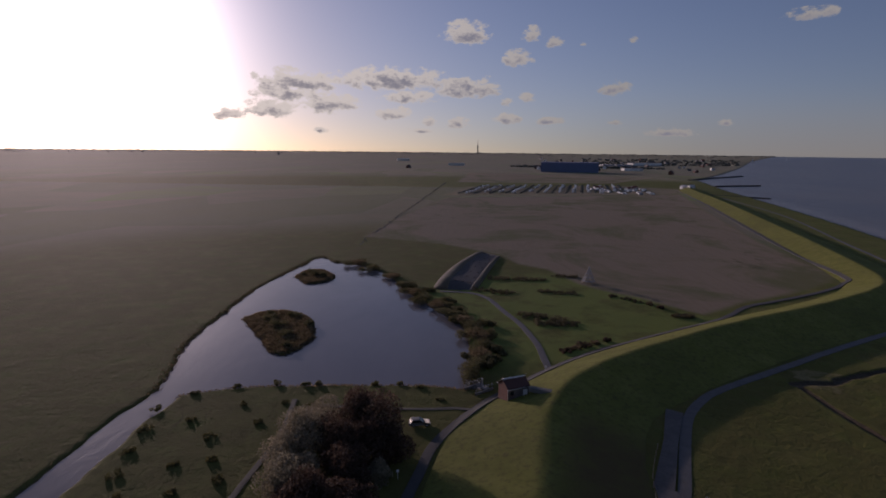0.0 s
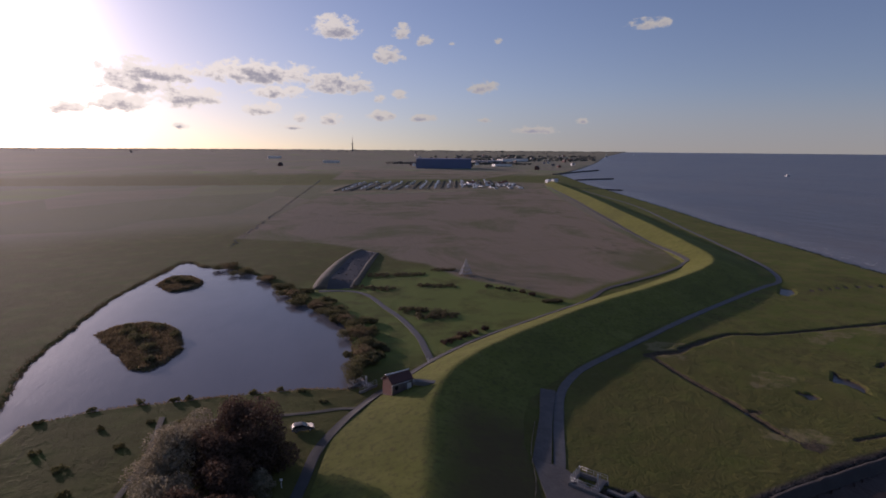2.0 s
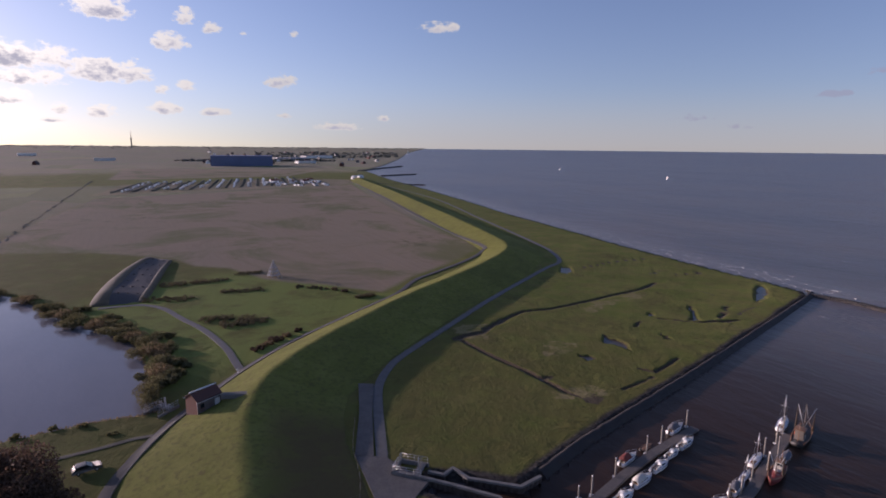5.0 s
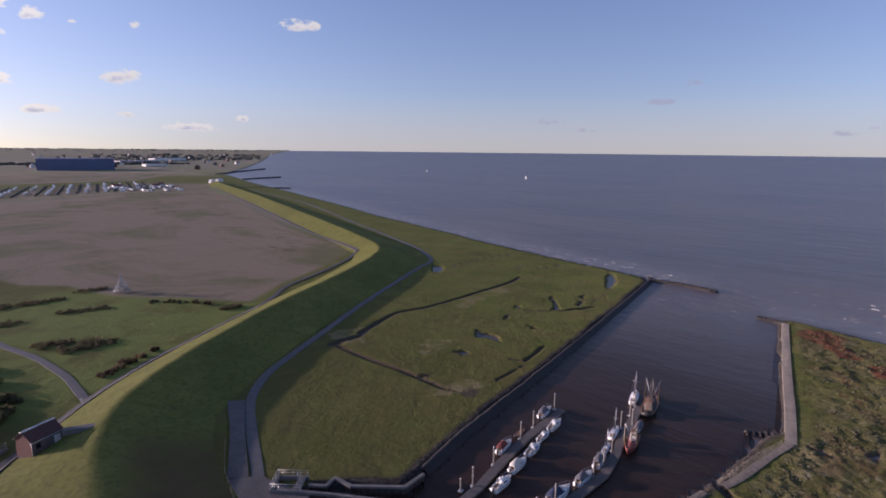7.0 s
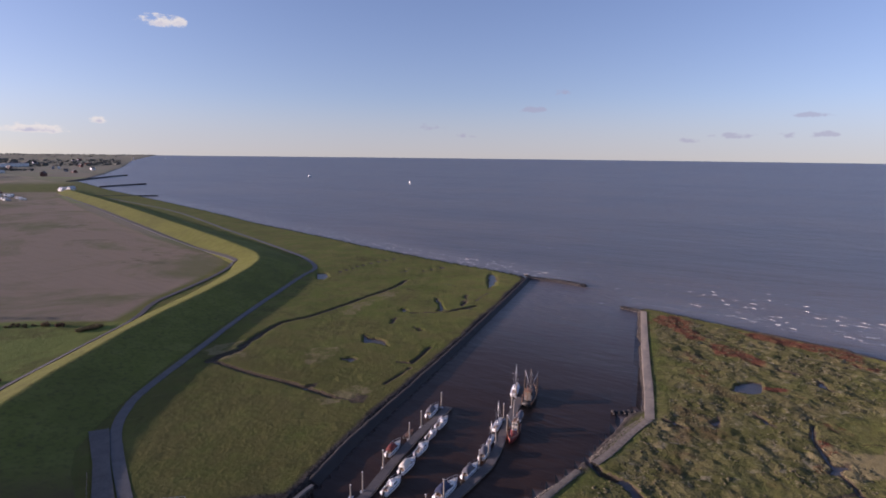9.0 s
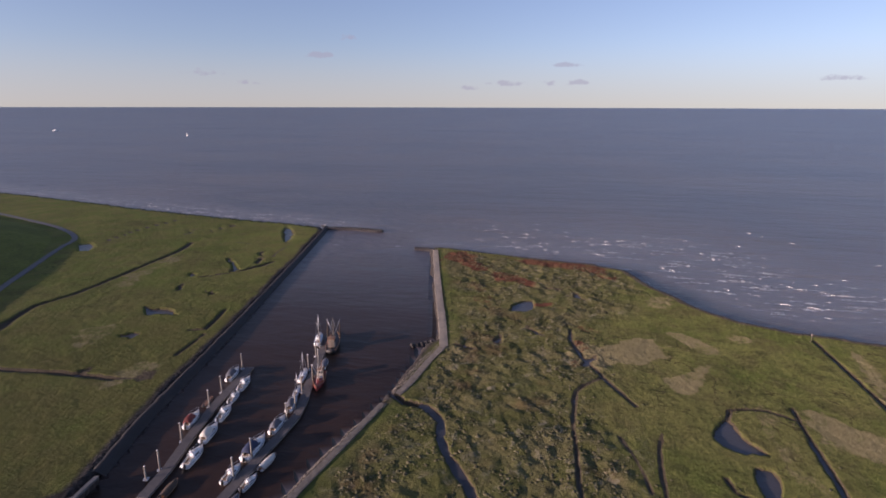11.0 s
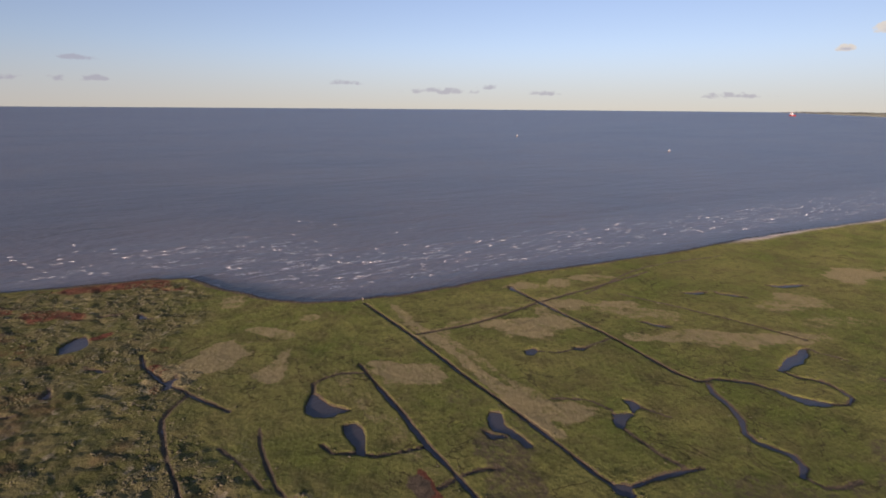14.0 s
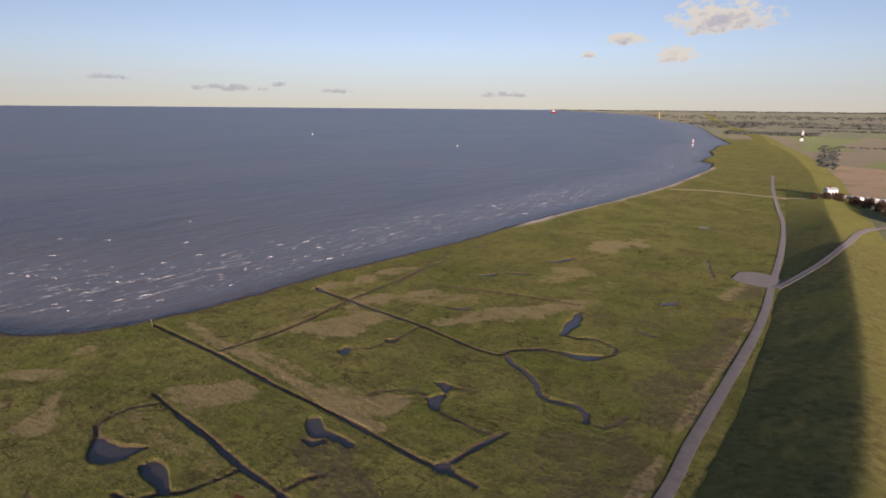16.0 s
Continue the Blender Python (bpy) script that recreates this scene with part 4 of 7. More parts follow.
def sweep(name, line, section, mat, lift=None):
    """A strip with a cross section (across, up) led along a line."""
    line = np.asarray(line, float)
    t = np.gradient(line, axis=0)
    t /= np.linalg.norm(t, axis=1)[:, None] + 1e-9
    nrm = np.stack([t[:, 1], -t[:, 0]], 1)
    s = np.asarray(section, float)
    pos = line[:, None] + nrm[:, None] * s[None, :, :1]
    x, y = pos[..., 0].ravel(), pos[..., 1].ravel()
    z = np.tile(s[:, 1], len(line))
    if lift is not None:
        z = z + lift(x, y)
    n, m = len(line), len(s)
    i, j = np.meshgrid(np.arange(n - 1), np.arange(m - 1), indexing="ij")
    faces = np.stack([i * m + j, (i + 1) * m + j, (i + 1) * m + j + 1, i * m + j + 1], -1).reshape(-1, 4)
    return sheet(name, x, y, z, faces[:, ::-1], mat)


def build_dike():
    line = smooth(CREST, 2.5)
    t = np.gradient(line, axis=0)
    t /= np.linalg.norm(t, axis=1)[:, None] + 1e-9
    s = np.r_[-1.06, np.linspace(-1, 1, 65), 1.06]
    wide = np.where(s[None] < 0, landward_width(line[:, 1])[:, None], 18.5)
    u = s[None] * wide
    x = (line[:, :1] + t[:, 1:] * u).ravel()
    y = (line[:, 1:] - t[:, :1] * u).ravel()
    h = np.where(np.abs(s) > 1, -0.8, DIKE_H * dike_profile(np.abs(s)))[None] * dike_share(line[:, 1])[:, None]
    z = h.ravel() + rise(x, y) + LAND + (fbm(x, y, 0.12, 4, 31) - 0.5) * 0.35
    n, m = len(line), len(s)
    i, j = np.meshgrid(np.arange(n - 1), np.arange(m - 1), indexing="ij")
    faces = np.stack([i * m + j, (i + 1) * m + j, (i + 1) * m + j + 1, i * m + j + 1], -1).reshape(-1, 4)
    ob = sheet("dike", x, y, z, faces[:, ::-1], M_DIKE)
    return tagged(ob, "long grass-covered sea dike with a rounded crest", "dike", kind="structure")


build_dike()

revetment = sweep("revetment", smooth([(233, 109), (224, 104.5), (141, 85), (100, 76), (74, 70.5), (59, 66.2)], 1.0), [(-2.3, -1.2), (-1.5, -0.1), (-0.6, 0.8), (0.1, 1.3), (0.6, 1.52), (1.1, 1.50), (1.3, 0.9)], M_REVET, lambda x, y: (fbm(x, y, 0.7, 4, 81) - 0.5) * 0.55)
tagged(revetment, "dark wet stone-pitched bank along the harbour", "embankment", kind="structure")


def surface(x, y):
    return np.maximum(ground_height(x, y), LAND + dike_height(x, y)) + rise(x, y)


def road(name, line, width, mat, label, thick=0.03, category="road"):
    """A paved strip laid on the land, with a low edge."""
    h = width / 2
    sec = [(-h - 0.05, -0.4), (-h, thick), (-h / 2, thick + 0.02), (0, thick + 0.03), (h / 2, thick + 0.02), (h, thick), (h + 0.05, -0.4)]
    fine = smooth(line, 2.0)
    ob = sweep(name, fine, sec, mat)
    me = ob.data
    co = np.empty(len(me.vertices) * 3, np.float32)
    me.vertices.foreach_get("co", co)
    co = co.reshape(-1, 3)
    mid = surface(fine[:, 0], fine[:, 1])
    edge = surface(co[:, 0].astype(float), co[:, 1].astype(float))
    co[:, 2] += np.maximum(np.repeat(np.maximum(mid, LAND), len(sec)) * 0.5 + 0.5 * edge, edge) + 0.05
    me.vertices.foreach_set("co", co.ravel())
    me.shade_flat()
    me.update()
    return tagged(ob, label, category, kind="structure")


road("road_seaward", [(66, -545), (53, -450), (38.5, -362), (29.5, -309), (23.8, -257), (20.8, -219), (18.9, -193), (17.3, -172), (16.5, -150), (16.5, -116), (16.6, -92), (16.3, -75), (18.6, -40), (24, 0), (28, 45), (32.5, 73), (37.5, 85), (43.5, 100), (48.5, 111), (54.5, 119),
                      (62, 125.5), (85, 140.5), (119, 162), (166, 189), (183, 198), (196, 217), (208, 246), (240, 345), (292, 510), (326, 700)], 2.1, M_ASPHALT, "grey asphalt service road along the seaward foot of the dike")
road("road_landward", [(-24, -60), (-19, 0), (-11, 60), (-8.2, 80), (-6.6, 88), (-5, 96), (-1.8, 103.2), (2.4, 110), (7, 116.8), (13.8, 124.6), (21.5, 133), (30.5, 142), (41.2, 151), (52.3, 157.9), (66, 166.6), (80, 176), (92.5, 186.5), (104, 198), (121, 208), (145, 222), (164, 237), (173, 252), (195, 345), (256, 575), (305, 765)],
     1.9, M_LANE, "narrow asphalt lane along the landward foot of the dike", thick=0.14)
road("road_field", [(23, 135), (22.8, 145), (22.4, 155.2), (19.5, 172.6), (15.3, 186.7), (10.6, 202.9), (4, 211), (-8, 213)], 1.9, M_ASPHALT, "pale farm track branching from the dike lane")
road("road_yard", [(-30, 112), (-14, 111.6), (-7.5, 111.7), (-0.7, 112.3), (3.2, 111.6)], 1.1, M_TRACK, "narrow pale track beside the pond")
road("road_meadow", [(-36, 60), (-36, 79), (-35, 92), (-34.8, 98), (-35.2, 105), (-36, 111), (-36.5, 115)], 1.1, M_TRACK, "grey footpath through the meadow")
road("road_ramp", [(18, -196), (13, -212), (8, -232), (3, -262), (0, -300), (-6, -330), (-16, -350)], 2.3, M_ASPHALT, "grey paved ramp over the dike", thick=0.15)
road("road_mole", [(199.5, 47.2), (172, 40), (146, 33), (131, 28.8), (115, 24.7)], 2.0, M_PATH, "straight pale concrete path on the harbour mole", thick=0.08)
road("road_bank", [(115, 24.7), (108, 26), (102.5, 26.7), (96, 27.6), (91.5, 28.6)], 1.5, M_BANK, "pale stone bank path beside the harbour", thick=0.08)
road("road_bank_south", [(87.5, 30.3), (79, 31.6), (65, 33.9), (54, 36), (44, 41)], 1.2, M_BANK, "pale stone bank path beside the harbour", thick=0.08)
road("road_slip", [(110, -402), (85, -412), (55, -410), (20, -405)], 2.2, M_PATH, "pale cross path over the foreshore")


# ---- building blocks ----
def part(name, bm, mat, parent, label="", flat=False):
    """One mesh object out of a bmesh, under a thing or a part."""
    me = bpy.data.meshes.new(name)
    bm.normal_update()
    bm.to_mesh(me)
    bm.free()
    if not flat:
        me.shade_smooth()
    me.materials.append(mat)
    ob = new(name, me)
    ob.parent = parent
    if label:
        ob["label"] = label
    return ob


def thing(name, x, y, z, turn=0.0, label="", category="", group="", kind=""):
    ob = new(name)
    ob.empty_display_size = 0.2
    ob.matrix_basis = pose(x, y, z, 0, 0, turn)
    return tagged(ob, label, category, group, kind)


def block(bm, x, y, z, sx, sy, sz, bevel=0.0, turn=0.0, taper=1.0):
    """A box with its foot at z, bevelled, narrowing to taper at the top."""
    made = bmesh.ops.create_cube(bm, size=1)["verts"]
    rot = Matrix.Rotation(radians(turn), 3, "Z")
    for v in made:
        k = taper if v.co.z > 0 else 1.0
        v.co = Vector((x, y, z)) + rot @ Vector((v.co.x * sx * k, v.co.y * sy * k, (v.co.z + 0.5) * sz))
    if bevel:
        edges = list({e for v in made for e in v.link_edges})
        bmesh.ops.bevel(bm, geom=edges, offset=bevel, segments=2, affect="EDGES", profile=0.6)
    return bm


def rod(bm, a, b, r0, r1=None, sides=8):
    """A round bar from a to b."""
    a, b = Vector(a), Vector(b)
    r1 = r0 if r1 is None else r1
    q = (b - a).to_track_quat("Z", "Y").to_matrix()
    rings = []
    for c, r in ((a, r0), (b, r1)):
        rings.append([bm.verts.new(c + q @ Vector((r * math.cos(2 * math.pi * i / sides), r * math.sin(2 * math.pi * i / sides), 0))) for i in range(sides)])
    for i in range(sides):
        j = (i + 1) % sides
        bm.faces.new((rings[0][i], rings[0][j], rings[1][j], rings[1][i]))
    bm.faces.new(rings[1])
    bm.faces.new(rings[0][::-1])
    return bm


def tube(bm, pts, r, sides=6):
    """One bent round bar through the points."""
    pts = [Vector(p) for p in pts]
    rings = []
    for i, p in enumerate(pts):
        d = (pts[min(i + 1, len(pts) - 1)] - pts[max(i - 1, 0)]).normalized()
        q = d.to_track_quat("Z", "Y").to_matrix()
        rings.append([p + q @ Vector((r * math.cos(2 * math.pi * k / sides), r * math.sin(2 * math.pi * k / sides), 0)) for k in range(sides)])
    return loft(bm, rings)


def loft(bm, rings, close=True, caps=True):
    """Skin over rings of points."""
    made = [[bm.verts.new(p) for p in ring] for ring in rings]
    m = len(made[0])
    for a, b in zip(made, made[1:]):
        for i in range(m if close else m - 1):
            j = (i + 1) % m
            bm.faces.new((a[i], a[j], b[j], b[i]))
    if caps:
        bm.faces.new(made[0][::-1])
        bm.faces.new(made[-1])
    return bm


def gable(bm, lx, ly, eave, ridge, over=0.35, thick=0.16):
    """A pitched roof over a plan of lx by ly, ridge along x."""
    for s in (-1, 1):
        drop = (ridge - eave) / (ly / 2) * over
        a, b = Vector((-lx / 2 - over, s * (ly / 2 + over), eave - drop)), Vector((-lx / 2 - over, 0, ridge))
        up = Vector((0, 0, thick))
        pts = [a, b, b + up, a + up]
        loft(bm, [pts, [p + Vector((lx + 2 * over, 0, 0)) for p in pts]])
    bmesh.ops.recalc_face_normals(bm, faces=bm.faces)
    return bm


def gable_walls(bm, lx, ly, eave, ridge):
    pts = [(-ly / 2, 0), (ly / 2, 0), (ly / 2, eave), (0, ridge), (-ly / 2, eave)]
    loft(bm, [[Vector((-lx / 2, y, z)) for y, z in pts], [Vector((lx / 2, y, z)) for y, z in pts]])
    bmesh.ops.recalc_face_normals(bm, faces=bm.faces)
    return bm


def tall(x, y):
    return float(surface(np.array([float(x)]), np.array([float(y)]))[0])


RNG = random.Random(7)

# ---- materials of the things ----
M_WHITE = plain("white_gelcoat", (0.78, 0.78, 0.76), 0.35, vary=0.08, scale=1.2, dirt=(0.62, 0.60, 0.54))
M_SILVER = plain("silver_car_paint", (0.15, 0.155, 0.16), 0.7, metal=0.0, vary=0.1)
M_CREAM = plain("cream_deck", (0.55, 0.52, 0.45), 0.6, vary=0.12)
M_NAVY = plain("navy_paint", (0.03, 0.04, 0.09), 0.4)
M_REDPAINT = plain("red_paint", (0.26, 0.045, 0.035), 0.6, dirt=(0.14, 0.06, 0.045))
M_DARKRED = plain("wine_red_canvas", (0.22, 0.045, 0.035), 0.85)
M_BLUECLOTH = plain("blue_canvas", (0.035, 0.05, 0.11), 0.85)
M_GREYCLOTH = plain("grey_tarpaulin", (0.30, 0.30, 0.31), 0.8)
M_COVER = plain("dark_grey_boat_cover", (0.120, 0.120, 0.135), 0.8)
M_TAR = plain("dark_tarred_hull", (0.045, 0.040, 0.036), 0.6, vary=0.4)
M_TEAK = plain("varnished_wood", (0.26, 0.13, 0.06), 0.45, vary=0.3)
M_GLASS = plain("dark_tinted_glass", (0.015, 0.018, 0.022), 0.08, vary=0.1)
M_STEEL = plain("galvanised_steel", (0.50, 0.50, 0.50), 0.45, metal=0.7, vary=0.2)
M_PILE = plain("weathered_mooring_pile", (0.27, 0.24, 0.20), 0.8, vary=0.35, dirt=(0.14, 0.12, 0.09))
M_DECK = plain("grey_pontoon_planks", (0.135, 0.118, 0.108), 0.85, vary=0.35, scale=1.5)
M_FLOAT = plain("wet_concrete_float", (0.11, 0.10, 0.095), 0.8, vary=0.3)
M_NET = plain("brown_fishing_net", (0.11, 0.075, 0.05), 0.95, vary=0.5, scale=4)
M_ORANGE = plain("orange_plastic", (0.55, 0.12, 0.03), 0.5)
M_RUBBER = plain("black_rubber", (0.03, 0.03, 0.03), 0.8)
M_SLATE = plain("dark_roof_tiles", (0.060, 0.052, 0.050), 0.7, vary=0.35)
M_DARKTILE = plain("dark_red_tiles", (0.120, 0.055, 0.048), 0.85, vary=0.35)
M_REDROOF = plain("red_roof_tiles", (0.24, 0.085, 0.055), 0.8, vary=0.35)
M_PALEROOF = plain("pale_metal_roof", (0.60, 0.61, 0.62), 0.4, metal=0.3, vary=0.1)
M_WHITEWALL = plain("white_painted_wall", (0.74, 0.73, 0.70), 0.8, vary=0.12, scale=0.8)
M_GREYWALL = plain("grey_cladding", (0.30, 0.31, 0.33), 0.7, vary=0.15, scale=0.1)
M_BLUEWALL = plain("blue_cladding", (0.115, 0.145, 0.250), 0.7, vary=0.15, scale=0.05)
M_BLACK = plain("black_paint", (0.03, 0.03, 0.032), 0.6)
M_YELLOW = plain("yellow_paint", (0.6, 0.5, 0.12), 0.6)
M_REDWHITE = plain("faded_red_hull", (0.5, 0.06, 0.05), 0.5)
M_TARMAT = plain("grey_silage_sheet", (0.075, 0.070, 0.075), 0.92, vary=0.4, scale=0.25)
M_BARK = plain("grey_brown_bark", (0.11, 0.085, 0.062), 0.95, vary=0.4, scale=3, relief=0.05)
M_SHEETPILE = plain("rusty_sheet_piling", (0.085, 0.062, 0.050), 0.7, vary=0.5, scale=0.8)
M_PALEWOOD = plain("bleached_timber", (0.42, 0.41, 0.40), 0.8, vary=0.2, scale=2)
M_WOOD = plain("weathered_timber", (0.24, 0.20, 0.16), 0.9, vary=0.3, scale=2)


def leaves(name, dark, light, rough=0.8):
    m, t = material(name)
    g = t.nodes.new("ShaderNodeNewGeometry")
    c = t.mix(g.outputs["Random Per Island"], dark, light)
    c = t.mix(t.ramp(t.noise(t.where, 0.5, 4), 0.35, 0.7, 0, 0.6), c, tuple(v * 0.6 for v in dark))
    t.put(t.bsdf, "Base Color", c)
    t.put(t.bsdf, "Roughness", rough)
    t.put(t.bsdf, "Specular IOR Level", 0.2)
    thin = t.nodes.new("ShaderNodeBsdfTranslucent")
    t.put(thin, "Color", c)
    both = t.nodes.new("ShaderNodeMixShader")
    both.inputs[0].default_value = 0.35
    t.links.new(t.bsdf.outputs[0], both.inputs[1])
    t.links.new(thin.outputs[0], both.inputs[2])
    t.links.new(both.outputs[0], t.nodes["Material Output"].inputs[0])
    return m


M_LEAF_OLIVE = leaves("olive_leaves", (0.100, 0.094, 0.042), (0.190, 0.168, 0.080))
M_LEAF_DARK = leaves("dark_russet_twigs", (0.075, 0.048, 0.034), (0.150, 0.098, 0.068))
M_LEAF_PALE = leaves("silver_willow_leaves", (0.20, 0.18, 0.12), (0.38, 0.32, 0.22))
M_LEAF_RUST = leaves("brown_reed", (0.15, 0.110, 0.060), (0.27, 0.205, 0.115))
M_TUSSOCK = leaves("straw_tussocks", (0.090, 0.086, 0.034), (0.215, 0.188, 0.112))
M_MEADOW = leaves("meadow_scrub", (0.110, 0.105, 0.040), (0.185, 0.165, 0.070))
M_SCRUB = leaves("brown_heather_scrub", (0.100, 0.088, 0.048), (0.185, 0.155, 0.085))
# greyed and lightened so distance haze sits in the leaf colour; hedges share it
M_FARLEAF = leaves("hazed_far_trees", (0.112, 0.124, 0.108), (0.160, 0.168, 0.145))


def brick_material():
    m, t = material("red_brick")
    n = t.nodes.new("ShaderNodeTexBrick")
    t.put(n, "Vector", t.scaled(t.where, 1, 1, 1))
    n.inputs["Color1"].default_value = (0.14, 0.045, 0.033, 1)
    n.inputs["Color2"].default_value = (0.10, 0.036, 0.028, 1)
    n.inputs["Mortar"].default_value = (0.13, 0.11, 0.10, 1)
    n.inputs["Scale"].default_value = 4.0
    t.put(t.bsdf, "Base Color", t.mix(t.ramp(t.noise(t.where, 0.8, 5), 0.4, 0.7, 0, 0.5), n.outputs[0], (0.10, 0.05, 0.04)))
    t.put(t.bsdf, "Roughness", 0.9)
    return m


M_BRICK = brick_material()


# ---- pump house and outlets ----
def pump_house(x, y, turn):
    z = tall(x, y) - 0.8
    h = thing("pump_house", x, y, z, turn, "small dark red brick pump house with a pale ridge", "building")
    wall = part("wall", gable_walls(bmesh.new(), 5.4, 4.0, 3.5, 4.8), M_BRICK, h, flat=True)
    part("roof", gable(bmesh.new(), 5.4, 4.0, 3.5, 4.8, 0.18, 0.14), M_DARKTILE, h, "dark red tiled roof", flat=True)
    part("ridge_cap", rod(bmesh.new(), (-2.95, 0, 4.95), (2.95, 0, 4.95), 0.17), M_PALEROOF, h)
    door = part("door", block(bmesh.new(), 1.75, -2.03, 0.6, 1.1, 0.09, 2.15, 0.02), M_WHITEWALL, h, "white painted steel door", flat=True)
    part("handle", block(bmesh.new(), 1.38, -2.10, 1.55, 0.08, 0.06, 0.18, 0.01), M_STEEL, door)
    part("door_frame", block(bmesh.new(), 1.75, -2.0, 0.55, 1.35, 0.05, 2.35, 0.01), M_CONCRETE, h, flat=True)
    for k in (-1.6,):
        win = part("window", block(bmesh.new(), k, -2.01, 1.9, 0.8, 0.08, 0.8, 0.01), M_GLASS, h, flat=True)
        part("sill", block(bmesh.new(), k, -2.06, 1.78, 1.0, 0.18, 0.1, 0.02), M_DARKTILE, win, flat=True)
    part("plinth", block(bmesh.new(), 0, 0, -0.5, 5.5, 4.1, 0.9, 0.03), M_BRICK, h, flat=True)
    for s in (-1, 1):
        part("gutter", rod(bmesh.new(), (-2.95, s * 2.3, 3.28), (2.95, s * 2.3, 3.28), 0.07), M_STEEL, h)
    part("downpipe", rod(bmesh.new(), (-2.75, -2.15, 0), (-2.75, -2.15, 3.3), 0.05), M_STEEL, h)


pump_house(12.1, 116.4, 26)

landing = thing("concrete_landing", 18.2, 113.9, tall(18.2, 113.9) + 0.2, -22, "pale concrete landing slab on the dike slope", "slab")
part("slab", block(bmesh.new(), 0, 0, -0.5, 6.0, 1.5, 0.75, 0.05), M_CONCRETE, landing, flat=True)
part("edge_beam", block(bmesh.new(), 0, -0.85, -0.5, 6.0, 0.2, 0.9, 0.03), M_CONCRETE, landing, flat=True)


def railing(parent, a, b, high=1.05, gap_=1.3, mat=None):
    """Posts and two rails from a to b under a thing."""
    a, b = Vector(a), Vector(b)
    n = max(1, round((b - a).length / gap_))
    mat = mat or M_STEEL
    for i in range(n + 1):
        p = a.lerp(b, i / n)
        part("post", rod(bmesh.new(), p, p + Vector((0, 0, high)), 0.035, sides=6), mat, parent)
    for k in (0.55, 1.0):
        part("rail", rod(bmesh.new(), a + Vector((0, 0, high * k)), b + Vector((0, 0, high * k)), 0.03, sides=6), mat, parent)


inlet = thing("pump_inlet", 4.6, 122.2, 0.6, 40, "concrete pond inlet with pale steel railings", "inlet")
for s in (-1, 1):
    part("side_wall", block(bmesh.new(), 0, s * 1.9, -1.4, 5.5, 0.4, 2.9, 0.03), M_CONCRETE, inlet, flat=True)
part("walkway", block(bmesh.new(), 1.2, 0, 1.15, 1.4, 4.2, 0.25, 0.03), M_CONCRETE, inlet, flat=True)
for i in range(9):
    part("rack_bar", rod(bmesh.new(), (-0.9, -1.6 + i * 0.4, -1.2), (0.4, -1.6 + i * 0.4, 1.25), 0.03, sides=5), M_STEEL, inlet)
for s in (-1, 1):
    railing(inlet, (-2.6, s * 1.9, 1.5), (2.6, s * 1.9, 1.5))
railing(inlet, (0.6, -2.0, 1.4), (0.6, 2.0, 1.4))
part("winch_post", block(bmesh.new(), 1.4, 0.3, 1.4, 0.25, 0.25, 1.9, 0.03), M_STEEL, inlet)


def outlet():
    g = thing("tide_outlet", 39.5, 77.6, 0.15, -46, "concrete tidal outlet with pale walls and railings", "outlet")
    for s in (-1, 1):
        part("chamber_wall", block(bmesh.new(), 0, s * 2.0, -1.5, 5.2, 0.45, 3.6, 0.04), M_CONCRETE, g, flat=True)
    part("head_wall", block(bmesh.new(), -2.5, 0, -1.5, 0.5, 4.4, 3.7, 0.04), M_CONCRETE, g, flat=True)
    part("bridge_slab", block(bmesh.new(), 1.6, 0, 1.75, 1.2, 4.6, 0.3, 0.04), M_CONCRETE, g, flat=True)
    part("gate_leaf", block(bmesh.new(), 1.4, 0, -1.5, 0.2, 3.5, 2.6, 0.03), M_SHEETPILE, g, flat=True)
    part("lifting_frame", block(bmesh.new(), 1.4, 0, 2.0, 0.25, 0.25, 2.1, 0.03), M_STEEL, g)
    part("floor", block(bmesh.new(), -0.6, 0, -0.6, 3.6, 3.6, 0.3), M_FLOAT, g, flat=True)
    for s in (-1, 1):
        railing(g, (-2.4, s * 2.0, 2.1), (2.4, s * 2.0, 2.1))
    railing(g, (-2.5, -2.0, 2.2), (-2.5, 2.0, 2.2))


outlet()


def quay_wall(name, line, top, label):
    """A sheet pile wall with a pale cap that follows a line."""
    fine = []
    for a, b in zip(line, line[1:]):
        n = max(1, int(math.hypot(b[0] - a[0], b[1] - a[1]) / 0.5))
        fine += [(a[0] + (b[0] - a[0]) * i / n, a[1] + (b[1] - a[1]) * i / n) for i in range(n)]
    fine = np.array(fine + [line[-1]])
    g = thing(name, 0, 0, 0, 0, label, "wall", kind="structure")
    t = np.gradient(fine, axis=0)
    t /= np.linalg.norm(t, axis=1)[:, None]
    nr = np.stack([t[:, 1], -t[:, 0]], 1)
    zig = fine + nr * (np.arange(len(fine)) % 2 * 0.22 - 0.11)[:, None]
    rings = [[Vector((*(p - n * 0.06), -1.4)), Vector((*(p - n * 0.06), top)), Vector((*(p + n * 0.06), top)), Vector((*(p + n * 0.06), -1.4))] for p, n in zip(zig, nr)]
    part("sheet_piling", loft(bmesh.new(), rings), M_SHEETPILE, g, flat=True)
    rings = [[Vector((*(p - n * 0.3), top - 0.1)), Vector((*(p - n * 0.3), top + 0.28)), Vector((*(p + n * 0.3), top + 0.28)), Vector((*(p + n * 0.3), top - 0.1))] for p, n in zip(fine, nr)]
    part("cap_beam", loft(bmesh.new(), rings), M_CONCRETE, g, "pale concrete cap", flat=True)
    return g


